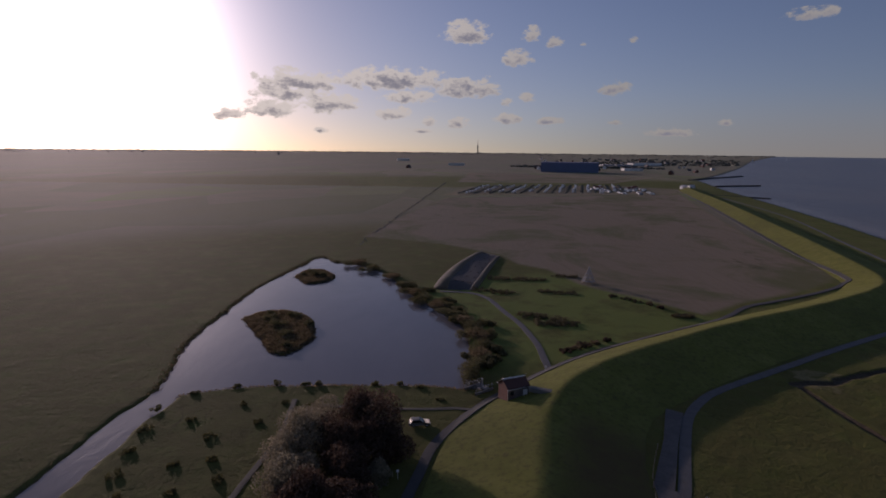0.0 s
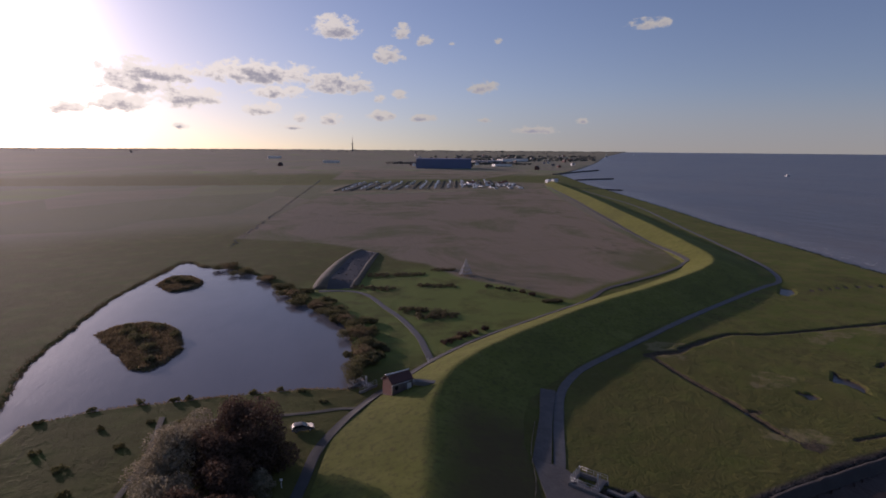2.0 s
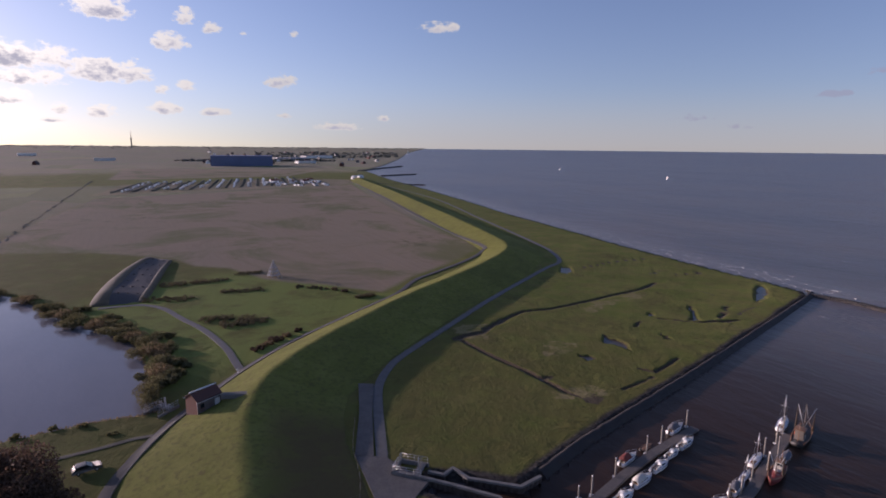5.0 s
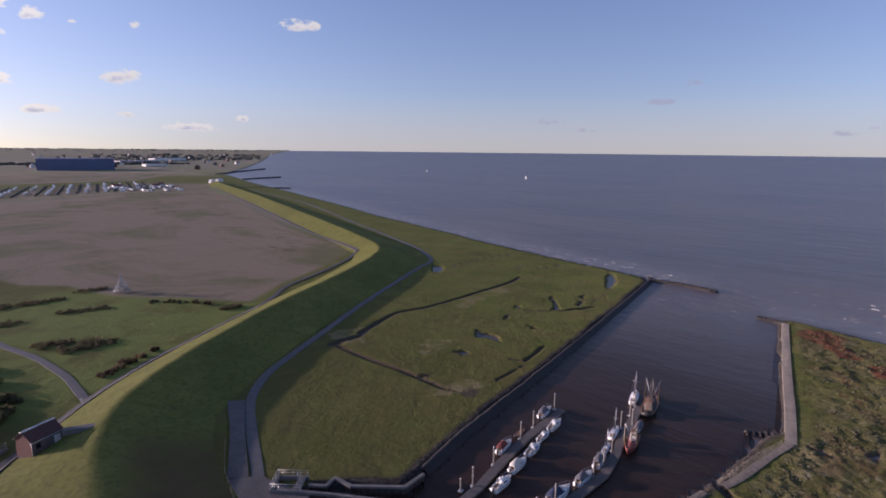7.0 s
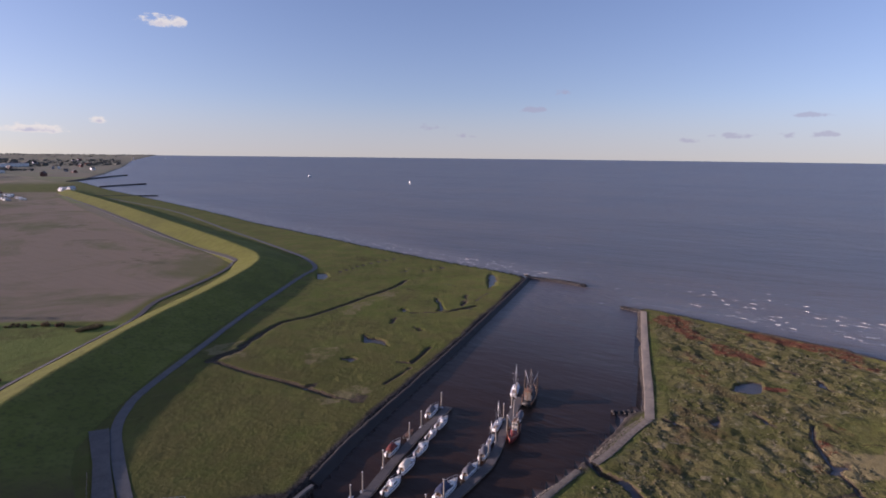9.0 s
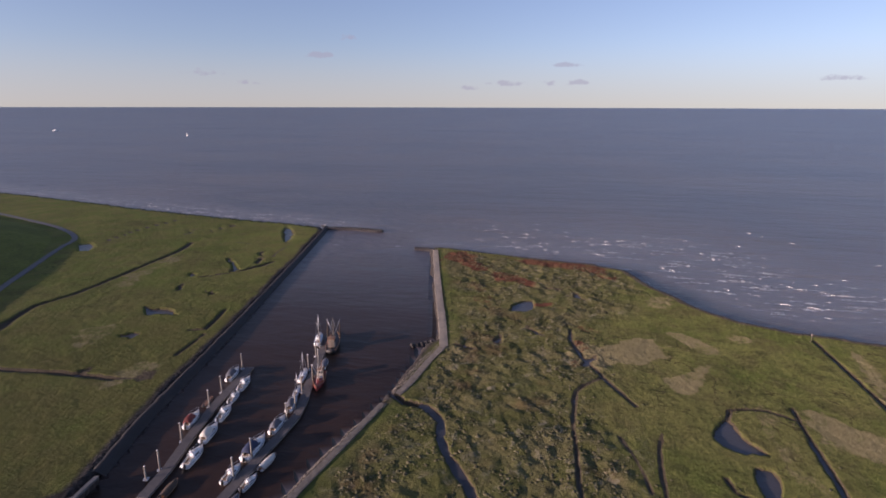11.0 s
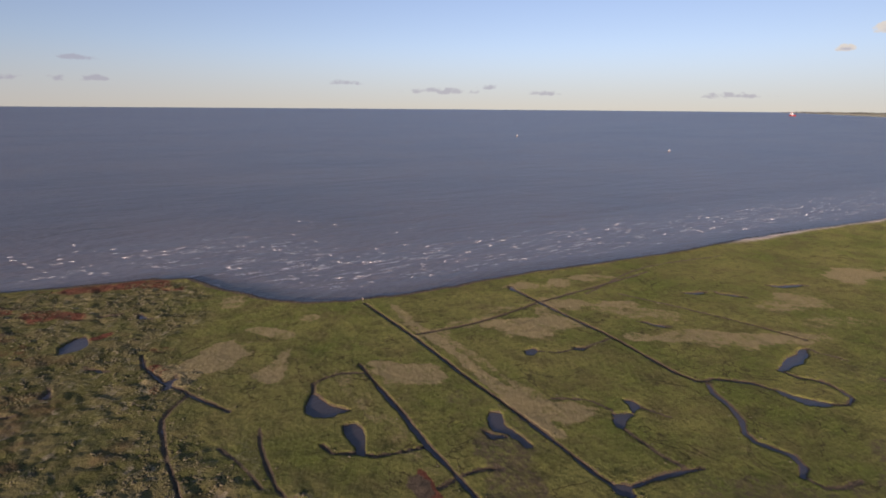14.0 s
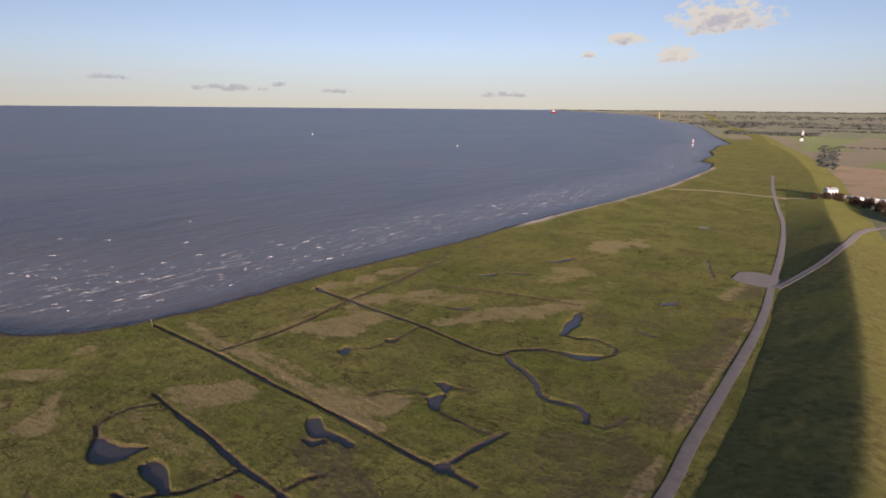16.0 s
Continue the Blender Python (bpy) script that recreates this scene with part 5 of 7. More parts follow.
quay_wall("wall_outfall", [(41.8, 75.6), (43.6, 73.4), (46.0, 74.4), (46.6, 70.6), (52.8, 64.4), (57.5, 65.0)], 1.7, "angled sheet pile wall with a pale concrete cap")
quay_wall("wall_outfall_south", [(37.2, 77.8), (43.2, 70.2), (48.0, 63.6), (44.3, 56.5)], 1.9, "sheet pile quay wall with a pale concrete cap")

quay = thing("pavement_quay", 0, 0, 0, 0, "grey concrete apron between service road and outlet", "pavement", kind="structure")
bm = bmesh.new()
for a, b, c, d in (((45.0, 114.6), (48.0, 112.6), (42.2, 100.1), (39.8, 101.2)), ((39.8, 101.2), (42.2, 100.1), (35.8, 84.7), (32.8, 86.2)), ((33.0, 86.5), (37.4, 83.5), (40.5, 73.2), (30.0, 66.0))):
    loft(bm, [[Vector((*p, z)) for p in (a, b, c, d)] for z in (1.2, 1.74)])
bmesh.ops.recalc_face_normals(bm, faces=bm.faces)
part("slab", bm, M_APRON, quay, flat=True)

lot = thing("pavement_lot", 24, -203.5, 1.3, 20, "small grey paved parking bay beside the service road", "pavement", kind="structure")
part("slab", loft(bmesh.new(), [[Vector((7.5 * math.cos(a) * (1 + 0.15 * math.sin(3 * a)), 8.5 * math.sin(a), z)) for a in np.linspace(0, 2 * math.pi, 24, endpoint=False)] for z in (-0.5, 0.42)]), M_ASPHALT, lot, flat=True)


def fence(line, step, label):
    g = thing("wire_fence", line[0][0], line[0][1], 0, 0, label, "fence")
    pts = smooth(line, step)
    tops = []
    for px, py in pts:
        z = tall(px, py)
        p = Vector((px - line[0][0], py - line[0][1], z - 0.1))
        part("post", rod(bmesh.new(), p, p + Vector((0, 0, 1.25)), 0.06, 0.05, 6), M_WOOD, g)
        tops.append(p)
    for k in (0.6, 1.1):
        bm = bmesh.new()
        for a, b in zip(tops, tops[1:]):
            rod(bm, a + Vector((0, 0, k)), b + Vector((0, 0, k)), 0.008, sides=4)
        part("wire", bm, M_WOOD, g)


fence([(37.5, 98), (33.4, 88.5), (31.2, 80), (28.8, 74)], 2.4, "low timber post and wire fence at the dike foot")
fence([(28.8, 74), (22, 72.4), (14, 72), (8, 73)], 2.6, "low timber post and wire fence across the dike slope")


# ---- harbour ----
def pontoon(line, width, label):
    g = thing("floating_pontoon", line[0][0], line[0][1], WATER, 0, label, "pontoon", "harbour pontoons")
    o = Vector((line[0][0], line[0][1]))
    for a, b in zip(line, line[1:]):
        a, b = Vector(a) - o, Vector(b) - o
        m, d = (a + b) / 2, b - a
        turn = math.degrees(math.atan2(d.y, d.x))
        n = max(1, round(d.length / 6))
        for i in range(n):
            c = a + d * ((i + 0.5) / n)
            seg = part("float", block(bmesh.new(), c.x, c.y, -0.35, d.length / n - 0.12, width * 0.92, 0.75, 0.05, turn), M_FLOAT, g, flat=True)
            part("deck", block(bmesh.new(), c.x, c.y, 0.4, d.length / n - 0.04, width, 0.1, 0.015, turn), M_DECK, seg, "grey planked deck", flat=True)
            for s in (-1, 1):
                off = Vector((-d.y, d.x)).normalized() * s * width / 2
                part("fender_board", block(bmesh.new(), c.x + off.x, c.y + off.y, 0.2, d.length / n - 0.2, 0.08, 0.22, 0.02, turn), M_WOOD, seg, flat=True)
    return g


pontoon([(56, 56.0), (62.6, 57.0), (71.3, 59.3), (81.1, 61.4), (96.4, 63.4)], 1.7, "grey planked floating pontoon lined with moored boats")
pontoon([(56, 44.6), (70.5, 44.6), (74, 44.5), (81.2, 44.6), (87, 46.0), (94.5, 48.4), (110, 52.4)], 1.7, "long grey planked floating pontoon with moored boats")


def pile(x, y, high):
    g = thing("mooring_pile", x, y, WATER - 2, RNG.uniform(0, 90), "tall round weathered mooring pile standing in the water", "pile", "mooring piles")
    part("shaft", rod(bmesh.new(), (0, 0, 0), (RNG.uniform(-0.05, 0.05), RNG.uniform(-0.05, 0.05), high + 2), 0.15, 0.13, 10), M_PILE, g)
    part("cap", rod(bmesh.new(), (0, 0, high + 2), (0, 0, high + 2.15), 0.17, 0.08, 10), M_STEEL, g)
    part("pile_guide", block(bmesh.new(), 0, 0, 2.35, 0.75, 0.75, 0.14, 0.03), M_STEEL, g)


for px, py in ((95.3, 64.6), (85.4, 62.9), (80.0, 61.9), (69.3, 59.6), (62.0, 57.9), (59.7, 58.4), (98.2, 50.6), (93.9, 47.6), (109.7, 53.4), (104.5, 51.9), (89.0, 47.5), (83.4, 46.0), (79.1, 45.5), (68.0, 45.7), (63.0, 45.7), (101, 49.6)):
    pile(px, py, 3.9 if px > 60 else 2.6)


def hull_rings(length, beam, free, sheer=0.25, stern=0.82, draft=0.35, n=13):
    """Sections of a boat's hull from stern to bow, x ahead, waterline at z = 0."""
    out = []
    for i in range(n):
        s = i / (n - 1)
        x = (s - 0.5) * length + 0.04 * length * s**6
        w = beam / 2 * (stern + (1 - stern) * math.sin(min(1, s / 0.5) * math.pi / 2)) * (1 - max(0, (s - 0.5) / 0.5) ** 2.4) + 0.02
        top = free * (1 + sheer * s**2)
        keel = -draft * (1 - max(0, (s - 0.6) / 0.4) ** 2 * 1.2)
        out.append([Vector((x, y, z)) for y, z in ((-w, top), (-w * 0.97, top * 0.5), (-w * 0.8, 0.0), (-w * 0.35, keel * 0.8), (0, keel), (w * 0.35, keel * 0.8), (w * 0.8, 0.0), (w * 0.97, top * 0.5), (w, top))])
    return out


def boat(x, y, turn, length, kind, label, hull_mat=None, canvas=None):
    """A moored boat: motor cruiser, open boat or sloop."""
    g = thing({"sloop": "sailing_boat", "open": "open_boat"}.get(kind, "motor_cruiser"), x, y, WATER, turn + 180 * RNG.choice((0, 0, 1)) * 0, label, "boat", "boats in the harbour")
    beam, free = length * (0.33 if kind != "sloop" else 0.3), length * (0.12 if kind != "open" else 0.085)
    rings = hull_rings(length, beam, free)
    hull = part("hull", loft(bmesh.new(), rings), hull_mat or M_WHITE, g)
    deck = [[r[0] + Vector((0, 0.04, -0.03)), r[0] * 0.5 + r[-1] * 0.5 + Vector((0, 0, 0.04)), r[-1] + Vector((0, -0.04, -0.03))] for r in rings]
    part("deck", loft(bmesh.new(), deck, close=False, caps=False), M_CREAM if kind != "open" else M_TEAK, g, "pale non-slip deck")
    for s in (0, -1):
        part("rubbing_strake", tube(bmesh.new(), [r[s] for r in rings], 0.045), M_NAVY if kind != "open" else M_TEAK, hull)
    L = length
    if kind in ("cruiser", "canopy"):
        cab = bmesh.new()
        sec = []
        for u, w, h in ((-0.12, 0.36, 0.13), (0.02, 0.37, 0.145), (0.14, 0.33, 0.12), (0.30, 0.18, 0.05), (0.36, 0.08, 0.015)):
            z0 = free * 0.98
            sec.append([Vector((u * L, y_ * beam * w, z0 + h_)) for y_, h_ in ((-1, 0), (-0.88, h * L * 0.8), (-0.5, h * L), (0.5, h * L), (0.88, h * L * 0.8), (1, 0))])
        part("cabin", loft(cab, sec), M_WHITE, g, "white moulded cabin")
        shield = bmesh.new()
        for y_ in (-1, 1):
            loft(shield, [[Vector((u * L, y_ * beam * 0.372, free + dz)) for u, dz in ((-0.1, 0.045 * L), (0.12, 0.04 * L), (0.10, 0.085 * L), (-0.1, 0.1 * L))], [Vector((u * L, y_ * beam * 0.352, free + dz + 0.01)) for u, dz in ((-0.1, 0.045 * L), (0.12, 0.04 * L), (0.10, 0.085 * L), (-0.1, 0.1 * L))]])
        part("side_window", shield, M_GLASS, g, flat=True)
        bm = bmesh.new()
        loft(bm, [[Vector((0.125 * L + k, -beam * 0.26, free + 0.115 * L)), Vector((0.125 * L + k, beam * 0.26, free + 0.115 * L)), Vector((0.01 * L + k, beam * 0.24, free + 0.20 * L)), Vector((0.01 * L + k, -beam * 0.24, free + 0.20 * L))] for k in (0, 0.04)])
        part("windscreen", bm, M_GLASS, g, flat=True)
        well = part("cockpit", block(bmesh.new(), -0.27 * L, 0, free - 0.02, 0.30 * L, beam * 0.62, 0.06, 0.02), M_TEAK, g, "wooden cockpit floor", flat=True)
        for s in (-1, 1):
            part("bench", block(bmesh.new(), -0.3 * L, s * beam * 0.27, free + 0.02, 0.22 * L, 0.12 * beam, 0.3, 0.05), M_CREAM, well)
        if kind == "canopy" or canvas:
            bm = bmesh.new()
            sec = []
            for u, h in ((-0.42, 0.10), (-0.38, 0.2), (-0.2, 0.235), (-0.02, 0.215), (0.03, 0.16)):
                sec.append([Vector((u * L, beam * 0.40 * math.cos(a), free + h * L * (0.35 + 0.65 * math.sin(a)))) for a in np.linspace(0, math.pi, 7)])
            part("canopy", loft(bm, sec, close=False, caps=False), canvas or M_BLUECLOTH, g, "canvas cockpit cover")
        else:
            part("radar_arch", loft(bmesh.new(), [[Vector((u * L, beam * 0.36 * math.cos(a), free + 0.24 * L * math.sin(a))) for a in np.linspace(0.05, math.pi - 0.05, 9)] for u in (-0.16, -0.11)], close=False, caps=False), M_WHITE, g)
        path = [r[0] + Vector((0, 0, 0.47)) for r in rings[7:]] + [r[-1] + Vector((0, 0, 0.47)) for r in rings[7:][::-1]]
        rail = part("bow_rail", tube(bmesh.new(), path, 0.022, 5), M_STEEL, g)
        for r in rings[7::2]:
            for s in (0, -1):
                part("stanchion", rod(bmesh.new(), r[s], r[s] + Vector((0, 0, 0.47)), 0.018, sides=5), M_STEEL, rail)
        part("outboard", block(bmesh.new(), -0.53 * L, 0, 0.15, 0.35, 0.32, 0.75, 0.08), M_BLACK, g)
    elif kind == "open":
        for u in (-0.3, -0.02, 0.22):
            part("thwart", block(bmesh.new(), u * L, 0, free * 0.92, 0.06 * L, beam * 0.8, 0.05, 0.01), M_TEAK, g)
        if canvas:
            bm = bmesh.new()
            sec = [[Vector((u * L, beam * 0.46 * w * math.cos(a), free + 0.10 * L * math.sin(a))) for a in np.linspace(0, math.pi, 7)] for u, w in ((-0.45, 0.9), (-0.2, 1), (0.1, 0.98), (0.3, 0.7), (0.42, 0.25))]
            part("boat_cover", loft(bm, sec, close=False, caps=False), canvas, g, "tied down tarpaulin cover")
        part("outboard", block(bmesh.new(), -0.54 * L, 0, 0.1, 0.28, 0.26, 0.65, 0.06), M_BLACK, g)
    else:
        sec = [[Vector((u * L, y_ * beam * w, free + h_)) for y_, h_ in ((-1, 0), (-0.8, h * L), (0.8, h * L), (1, 0))] for u, w, h in ((-0.14, 0.3, 0.06), (0.0, 0.31, 0.065), (0.18, 0.25, 0.05), (0.28, 0.12, 0.01))]
        part("coachroof", loft(bmesh.new(), sec), M_WHITE, g)
        part("cockpit", block(bmesh.new(), -0.3 * L, 0, free - 0.02, 0.26 * L, beam * 0.5, 0.06, 0.02), M_TEAK, g, flat=True)
        mast = part("mast", rod(bmesh.new(), (0.08 * L, 0, free), (0.07 * L, 0, free + 0.95 * L), 0.075, 0.05, 8), M_STEEL, g, "aluminium mast")
        part("spreader", rod(bmesh.new(), (0.075 * L, -0.12 * L, free + 0.55 * L), (0.075 * L, 0.12 * L, free + 0.55 * L), 0.03, sides=5), M_STEEL, mast)
        for e in (Vector((0.54 * L, 0, free * 1.2)), Vector((-0.48 * L, 0, free)), Vector((0.06 * L, beam * 0.48, free)), Vector((0.06 * L, -beam * 0.48, free))):
            part("stay", rod(bmesh.new(), e, (0.07 * L, 0, free + 0.93 * L), 0.012, sides=4), M_STEEL, g)
        part("boom", rod(bmesh.new(), (0.06 * L, 0, free + 0.14 * L), (-0.36 * L, 0, free + 0.14 * L), 0.05, sides=6), M_STEEL, g)
        part("furled_sail", rod(bmesh.new(), (0.04 * L, 0, free + 0.165 * L), (-0.33 * L, 0, free + 0.16 * L), 0.13, 0.09, 8), canvas or M_BLUECLOTH, g, "furled sail under its cover")
    for u in (-0.25, 0.1):
        part("fender", rod(bmesh.new(), (u * L, beam * 0.52, free * 0.25), (u * L, beam * 0.52, free * 0.85), 0.09, sides=7), M_NAVY, g)
    return g


for bx, by, bt, bl, kind, label, hm, cv in (
    (92.7, 65.2, 12, 6.4, "cruiser", "white motor cruiser moored on the outer side of the pontoon", None, M_COVER),
    (82.0, 63.6, 11, 4.2, "open", "small dark open boat tied to the pontoon", M_TAR, None),
    (75.6, 62.3, 13, 6.2, "canopy", "white motor cruiser with a wine-red canvas canopy", None, M_DARKRED),
    (89.6, 60.6, 10, 6.2, "cruiser", "white sports cruiser with a dark open cockpit", None, None),
    (84.5, 59.6, 8, 5.0, "cruiser", "small white cabin boat", None, None),
    (78.9, 58.0, 10, 6.2, "cruiser", "white motor cruiser with a tall cabin", None, None),
    (72.6, 56.6, 9, 6.4, "cruiser", "white cabin cruiser with a cream deck", None, M_CREAM),
    (66.2, 55.0, 8, 6.4, "cruiser", "white motor cruiser with an open cockpit", None, None),
    (58.7, 53.6, 8, 5.0, "open", "dark workboat under a brown cover", M_TAR, M_NET),
    (113.4, 55.4, 18, 7.4, "sloop", "white sailing sloop with bare mast and furled sail", None, None),
    (95.6, 50.6, 14, 6.2, "sloop", "white sailing boat with a grey sail cover", None, M_COVER),
    (89.4, 48.8, 14, 4.6, "sloop", "small white sailing dinghy with cabin", None, M_BLUECLOTH),
    (84.6, 47.4, 14, 6.2, "cruiser", "white cabin cruiser with grey cover", None, M_COVER),
    (77.6, 46.4, 4, 6.2, "cruiser", "white motor cruiser with a grey cover", None, M_COVER),
    (70.4, 46.7, 2, 7.6, "canopy", "large white motor cruiser with a blue canvas top", None, M_BLUECLOTH),
    (63.8, 46.6, 0, 5.4, "cruiser", "white cabin boat with an open stern", None, None),
    (101.8, 48.6, 15, 5.6, "open", "white open boat with a pale cover", None, M_COVER),
    (67.8, 42.8, -4, 5.0, "open", "white open boat with tarpaulin", None, M_CREAM),
    (62.6, 42.9, -3, 4.4, "cruiser", "small white cabin boat", None, None),
    (58.4, 43.0, -2, 4.2, "open", "small white open boat with a pale cover", None, M_COVER),
):
    boat(bx, by, bt, bl * 0.84, kind, label, hm, cv)


def cutter(x, y, turn, L, hull_mat, label):
    """A small fishing cutter with wheelhouse, mast and booms."""
    g = thing("fishing_cutter", x, y, WATER, turn, label, "boat", "boats in the harbour")
    beam, free = L * 0.31, L * 0.105
    rings = hull_rings(L, beam, free, sheer=0.6, stern=0.7, draft=0.7)
    hull = part("hull", loft(bmesh.new(), rings), hull_mat, g)
    part("deck", loft(bmesh.new(), [[r[0] + Vector((0, 0.1, -0.22)), (r[0] + r[-1]) / 2 + Vector((0, 0, -0.18)), r[-1] + Vector((0, -0.1, -0.22))] for r in rings], close=False, caps=False), M_WOOD, g, "worn timber deck")
    for s in (0, -1):
        part("gunwale", tube(bmesh.new(), [r[s] for r in rings], 0.08), M_TEAK, hull)
    house = part("wheelhouse", block(bmesh.new(), -0.24 * L, 0, free - 0.1, 0.2 * L, beam * 0.56, 0.22 * L, 0.08, taper=0.9), M_CREAM if hull_mat is M_REDPAINT else M_WOOD, g, "pale wheelhouse")
    part("roof", block(bmesh.new(), -0.24 * L, 0, free + 0.215 * L - 0.1, 0.23 * L, beam * 0.62, 0.09, 0.03), M_TEAK, house)
    for s in (-1, 1):
        part("window", block(bmesh.new(), -0.24 * L, s * beam * 0.268, free + 0.11 * L, 0.15 * L, 0.05, 0.06 * L, 0.01), M_GLASS, house, flat=True)
    part("window", block(bmesh.new(), -0.142 * L, 0, free + 0.11 * L, 0.05, beam * 0.42, 0.06 * L, 0.01), M_GLASS, house, flat=True)
    part("mast", rod(bmesh.new(), (0.12 * L, 0, free - 0.2), (0.10 * L, 0, free + 0.62 * L), 0.1, 0.06), M_WOOD, g)
    part("aft_mast", rod(bmesh.new(), (-0.4 * L, 0, free - 0.2), (-0.4 * L, 0, free + 0.42 * L), 0.07, 0.05), M_TEAK, g)
    for s in (-1, 1):
        boom = part("beam_boom", rod(bmesh.new(), (0.12 * L, s * 0.1, free + 0.12 * L), (0.16 * L, s * 0.16 * L, free + 0.55 * L), 0.06, 0.05), M_STEEL, g)
        part("hanging_net", rod(bmesh.new(), (0.16 * L, s * 0.155 * L, free + 0.5 * L), (0.12 * L, s * 0.15 * L, free + 0.06 * L), 0.05, 0.22, 8), M_NET, boom)
        part("shroud", rod(bmesh.new(), (0.1 * L, s * beam * 0.46, free), (0.105 * L, 0, free + 0.58 * L), 0.015, sides=4), M_STEEL, g)
    part("forestay", rod(bmesh.new(), (0.53 * L, 0, free * 1.5), (0.10 * L, 0, free + 0.6 * L), 0.015, sides=4), M_STEEL, g)
    part("winch", rod(bmesh.new(), (-0.05 * L, -0.5, free + 0.25), (-0.05 * L, 0.5, free + 0.25), 0.25, sides=10), M_STEEL, g)
    for i in range(3):
        part("fish_crate", block(bmesh.new(), 0.28 * L - i * 0.5, 0.3 * (-1) ** i, free - 0.12, 0.45, 0.6, 0.3, 0.02, 10 * i), M_ORANGE if i == 1 else M_GREYCLOTH, g)
    part("life_ring", loft(bmesh.new(), [[Vector((-0.24 * L + (0.33 + 0.07 * math.cos(b)) * math.cos(a), beam * 0.3 + 0.07 * math.sin(b), free + 0.09 * L + (0.33 + 0.07 * math.cos(b)) * math.sin(a))) for b in np.linspace(0, 2 * math.pi, 6, endpoint=False)] for a in np.linspace(0, 2 * math.pi, 13)], caps=False), M_ORANGE, g)


cutter(94.2, 46.2, 195, 7.2, M_REDPAINT, "red-hulled wooden fishing cutter with nets on deck")
cutter(111.6, 50.8, 16, 9.5, M_TAR, "dark fishing cutter with masts and hanging nets")


def rock(bm, x, y, z, r, rng):
    v = bmesh.ops.create_icosphere(bm, subdivisions=1, radius=r)["verts"]
    sx, sy, sz = rng.uniform(0.8, 1.4), rng.uniform(0.7, 1.2), rng.uniform(0.5, 0.9)
    a = rng.uniform(0, 6.28)
    for p in v:
        j = rng.uniform(0.8, 1.15)
        px, py = p.co.x * sx * j, p.co.y * sy * j
        p.co = Vector((x + px * math.cos(a) - py * math.sin(a), y + px * math.sin(a) + py * math.cos(a), z + p.co.z * sz * j))


ICO = bmesh.new()
bmesh.ops.create_icosphere(ICO, subdivisions=1, radius=1.0)
ICO_V = np.array([v.co[:] for v in ICO.verts])
ICO_F = np.array([[v.index for v in f.verts] for f in ICO.faces])
ICO.free()


def lumps_mesh(name, centres, sizes, mat, parent=None, jitter=0.25, seed=1, smooth_=False, turn=None):
    """Many small uneven lumps joined in one mesh: centres (n,3), sizes (n,3)."""
    rng = np.random.default_rng(seed)
    n, k = len(centres), len(ICO_V)
    a = rng.uniform(0, 2 * math.pi, n) if turn is None else turn
    v = ICO_V[None] * (1 + rng.uniform(-jitter, jitter, (n, k, 1))) * np.asarray(sizes)[:, None]
    c, s = np.cos(a)[:, None], np.sin(a)[:, None]
    v = np.stack([v[..., 0] * c - v[..., 1] * s, v[..., 0] * s + v[..., 1] * c, v[..., 2]], -1) + np.asarray(centres)[:, None]
    f = (ICO_F[None] + (np.arange(n) * k)[:, None, None]).reshape(-1, 3)
    me = bpy.data.meshes.new(name)
    me.vertices.add(n * k)
    me.vertices.foreach_set("co", v.astype(np.float32).ravel())
    me.loops.add(f.size)
    me.loops.foreach_set("vertex_index", f.astype(np.int32).ravel())
    me.polygons.add(len(f))
    me.polygons.foreach_set("loop_start", np.arange(0, f.size, 3, dtype=np.int32))
    me.polygons.foreach_set("loop_total", np.full(len(f), 3, np.int32))
    me.update(calc_edges=True)
    if smooth_:
        me.shade_smooth()
    me.materials.append(mat)
    ob = new(name, me)
    ob.parent = parent
    return ob


def rubble(line, across, count, size, seed):
    """Loose stones scattered over a bank that follows a line."""
    rng = np.random.default_rng(seed)
    pts = smooth(line, 0.5)
    i = rng.integers(0, len(pts) - 1, count)
    t = pts[i + 1] - pts[i]
    t /= np.linalg.norm(t, axis=1)[:, None] + 1e-9
    off = rng.uniform(across[0], across[1], count)
    x, y = pts[i, 0] + t[:, 1] * off, pts[i, 1] - t[:, 0] * off
    z = np.maximum(ground_height(x, y), 0.3)
    s = rng.uniform(0.5, 1.0, (count, 1)) * size * np.array([1.2, 0.9, 0.6])
    return np.stack([x, y, z], -1), s


def scatter_rubble(label, *sets):
    c, s = zip(*sets)
    ob = lumps_mesh("stone_rubble", np.vstack(c), np.vstack(s), M_STONE, seed=3)
    tagged(ob, label, "stones", kind="stuff")


scatter_rubble("dark wet revetment stones along the harbour bank", rubble([(231, 108), (224, 105), (141, 85.5), (100, 76.6), (74, 71), (58, 66.6)], (-1.6, 1.8), 2600, 0.15, 11))
scatter_rubble("dark stones along the open shore", rubble(SEA_S[:16], (-1.5, 2.0), 1500, 0.3, 12), rubble([(206, 49.5), (149, 36.4), (121, 28.6), (114, 31), (105, 30.8), (91, 31.5), (66, 36.8)], (-1.2, 1.0), 900, 0.28, 13), rubble(SEA_N[9:], (-1.5, 2.0), 700, 0.45, 14))


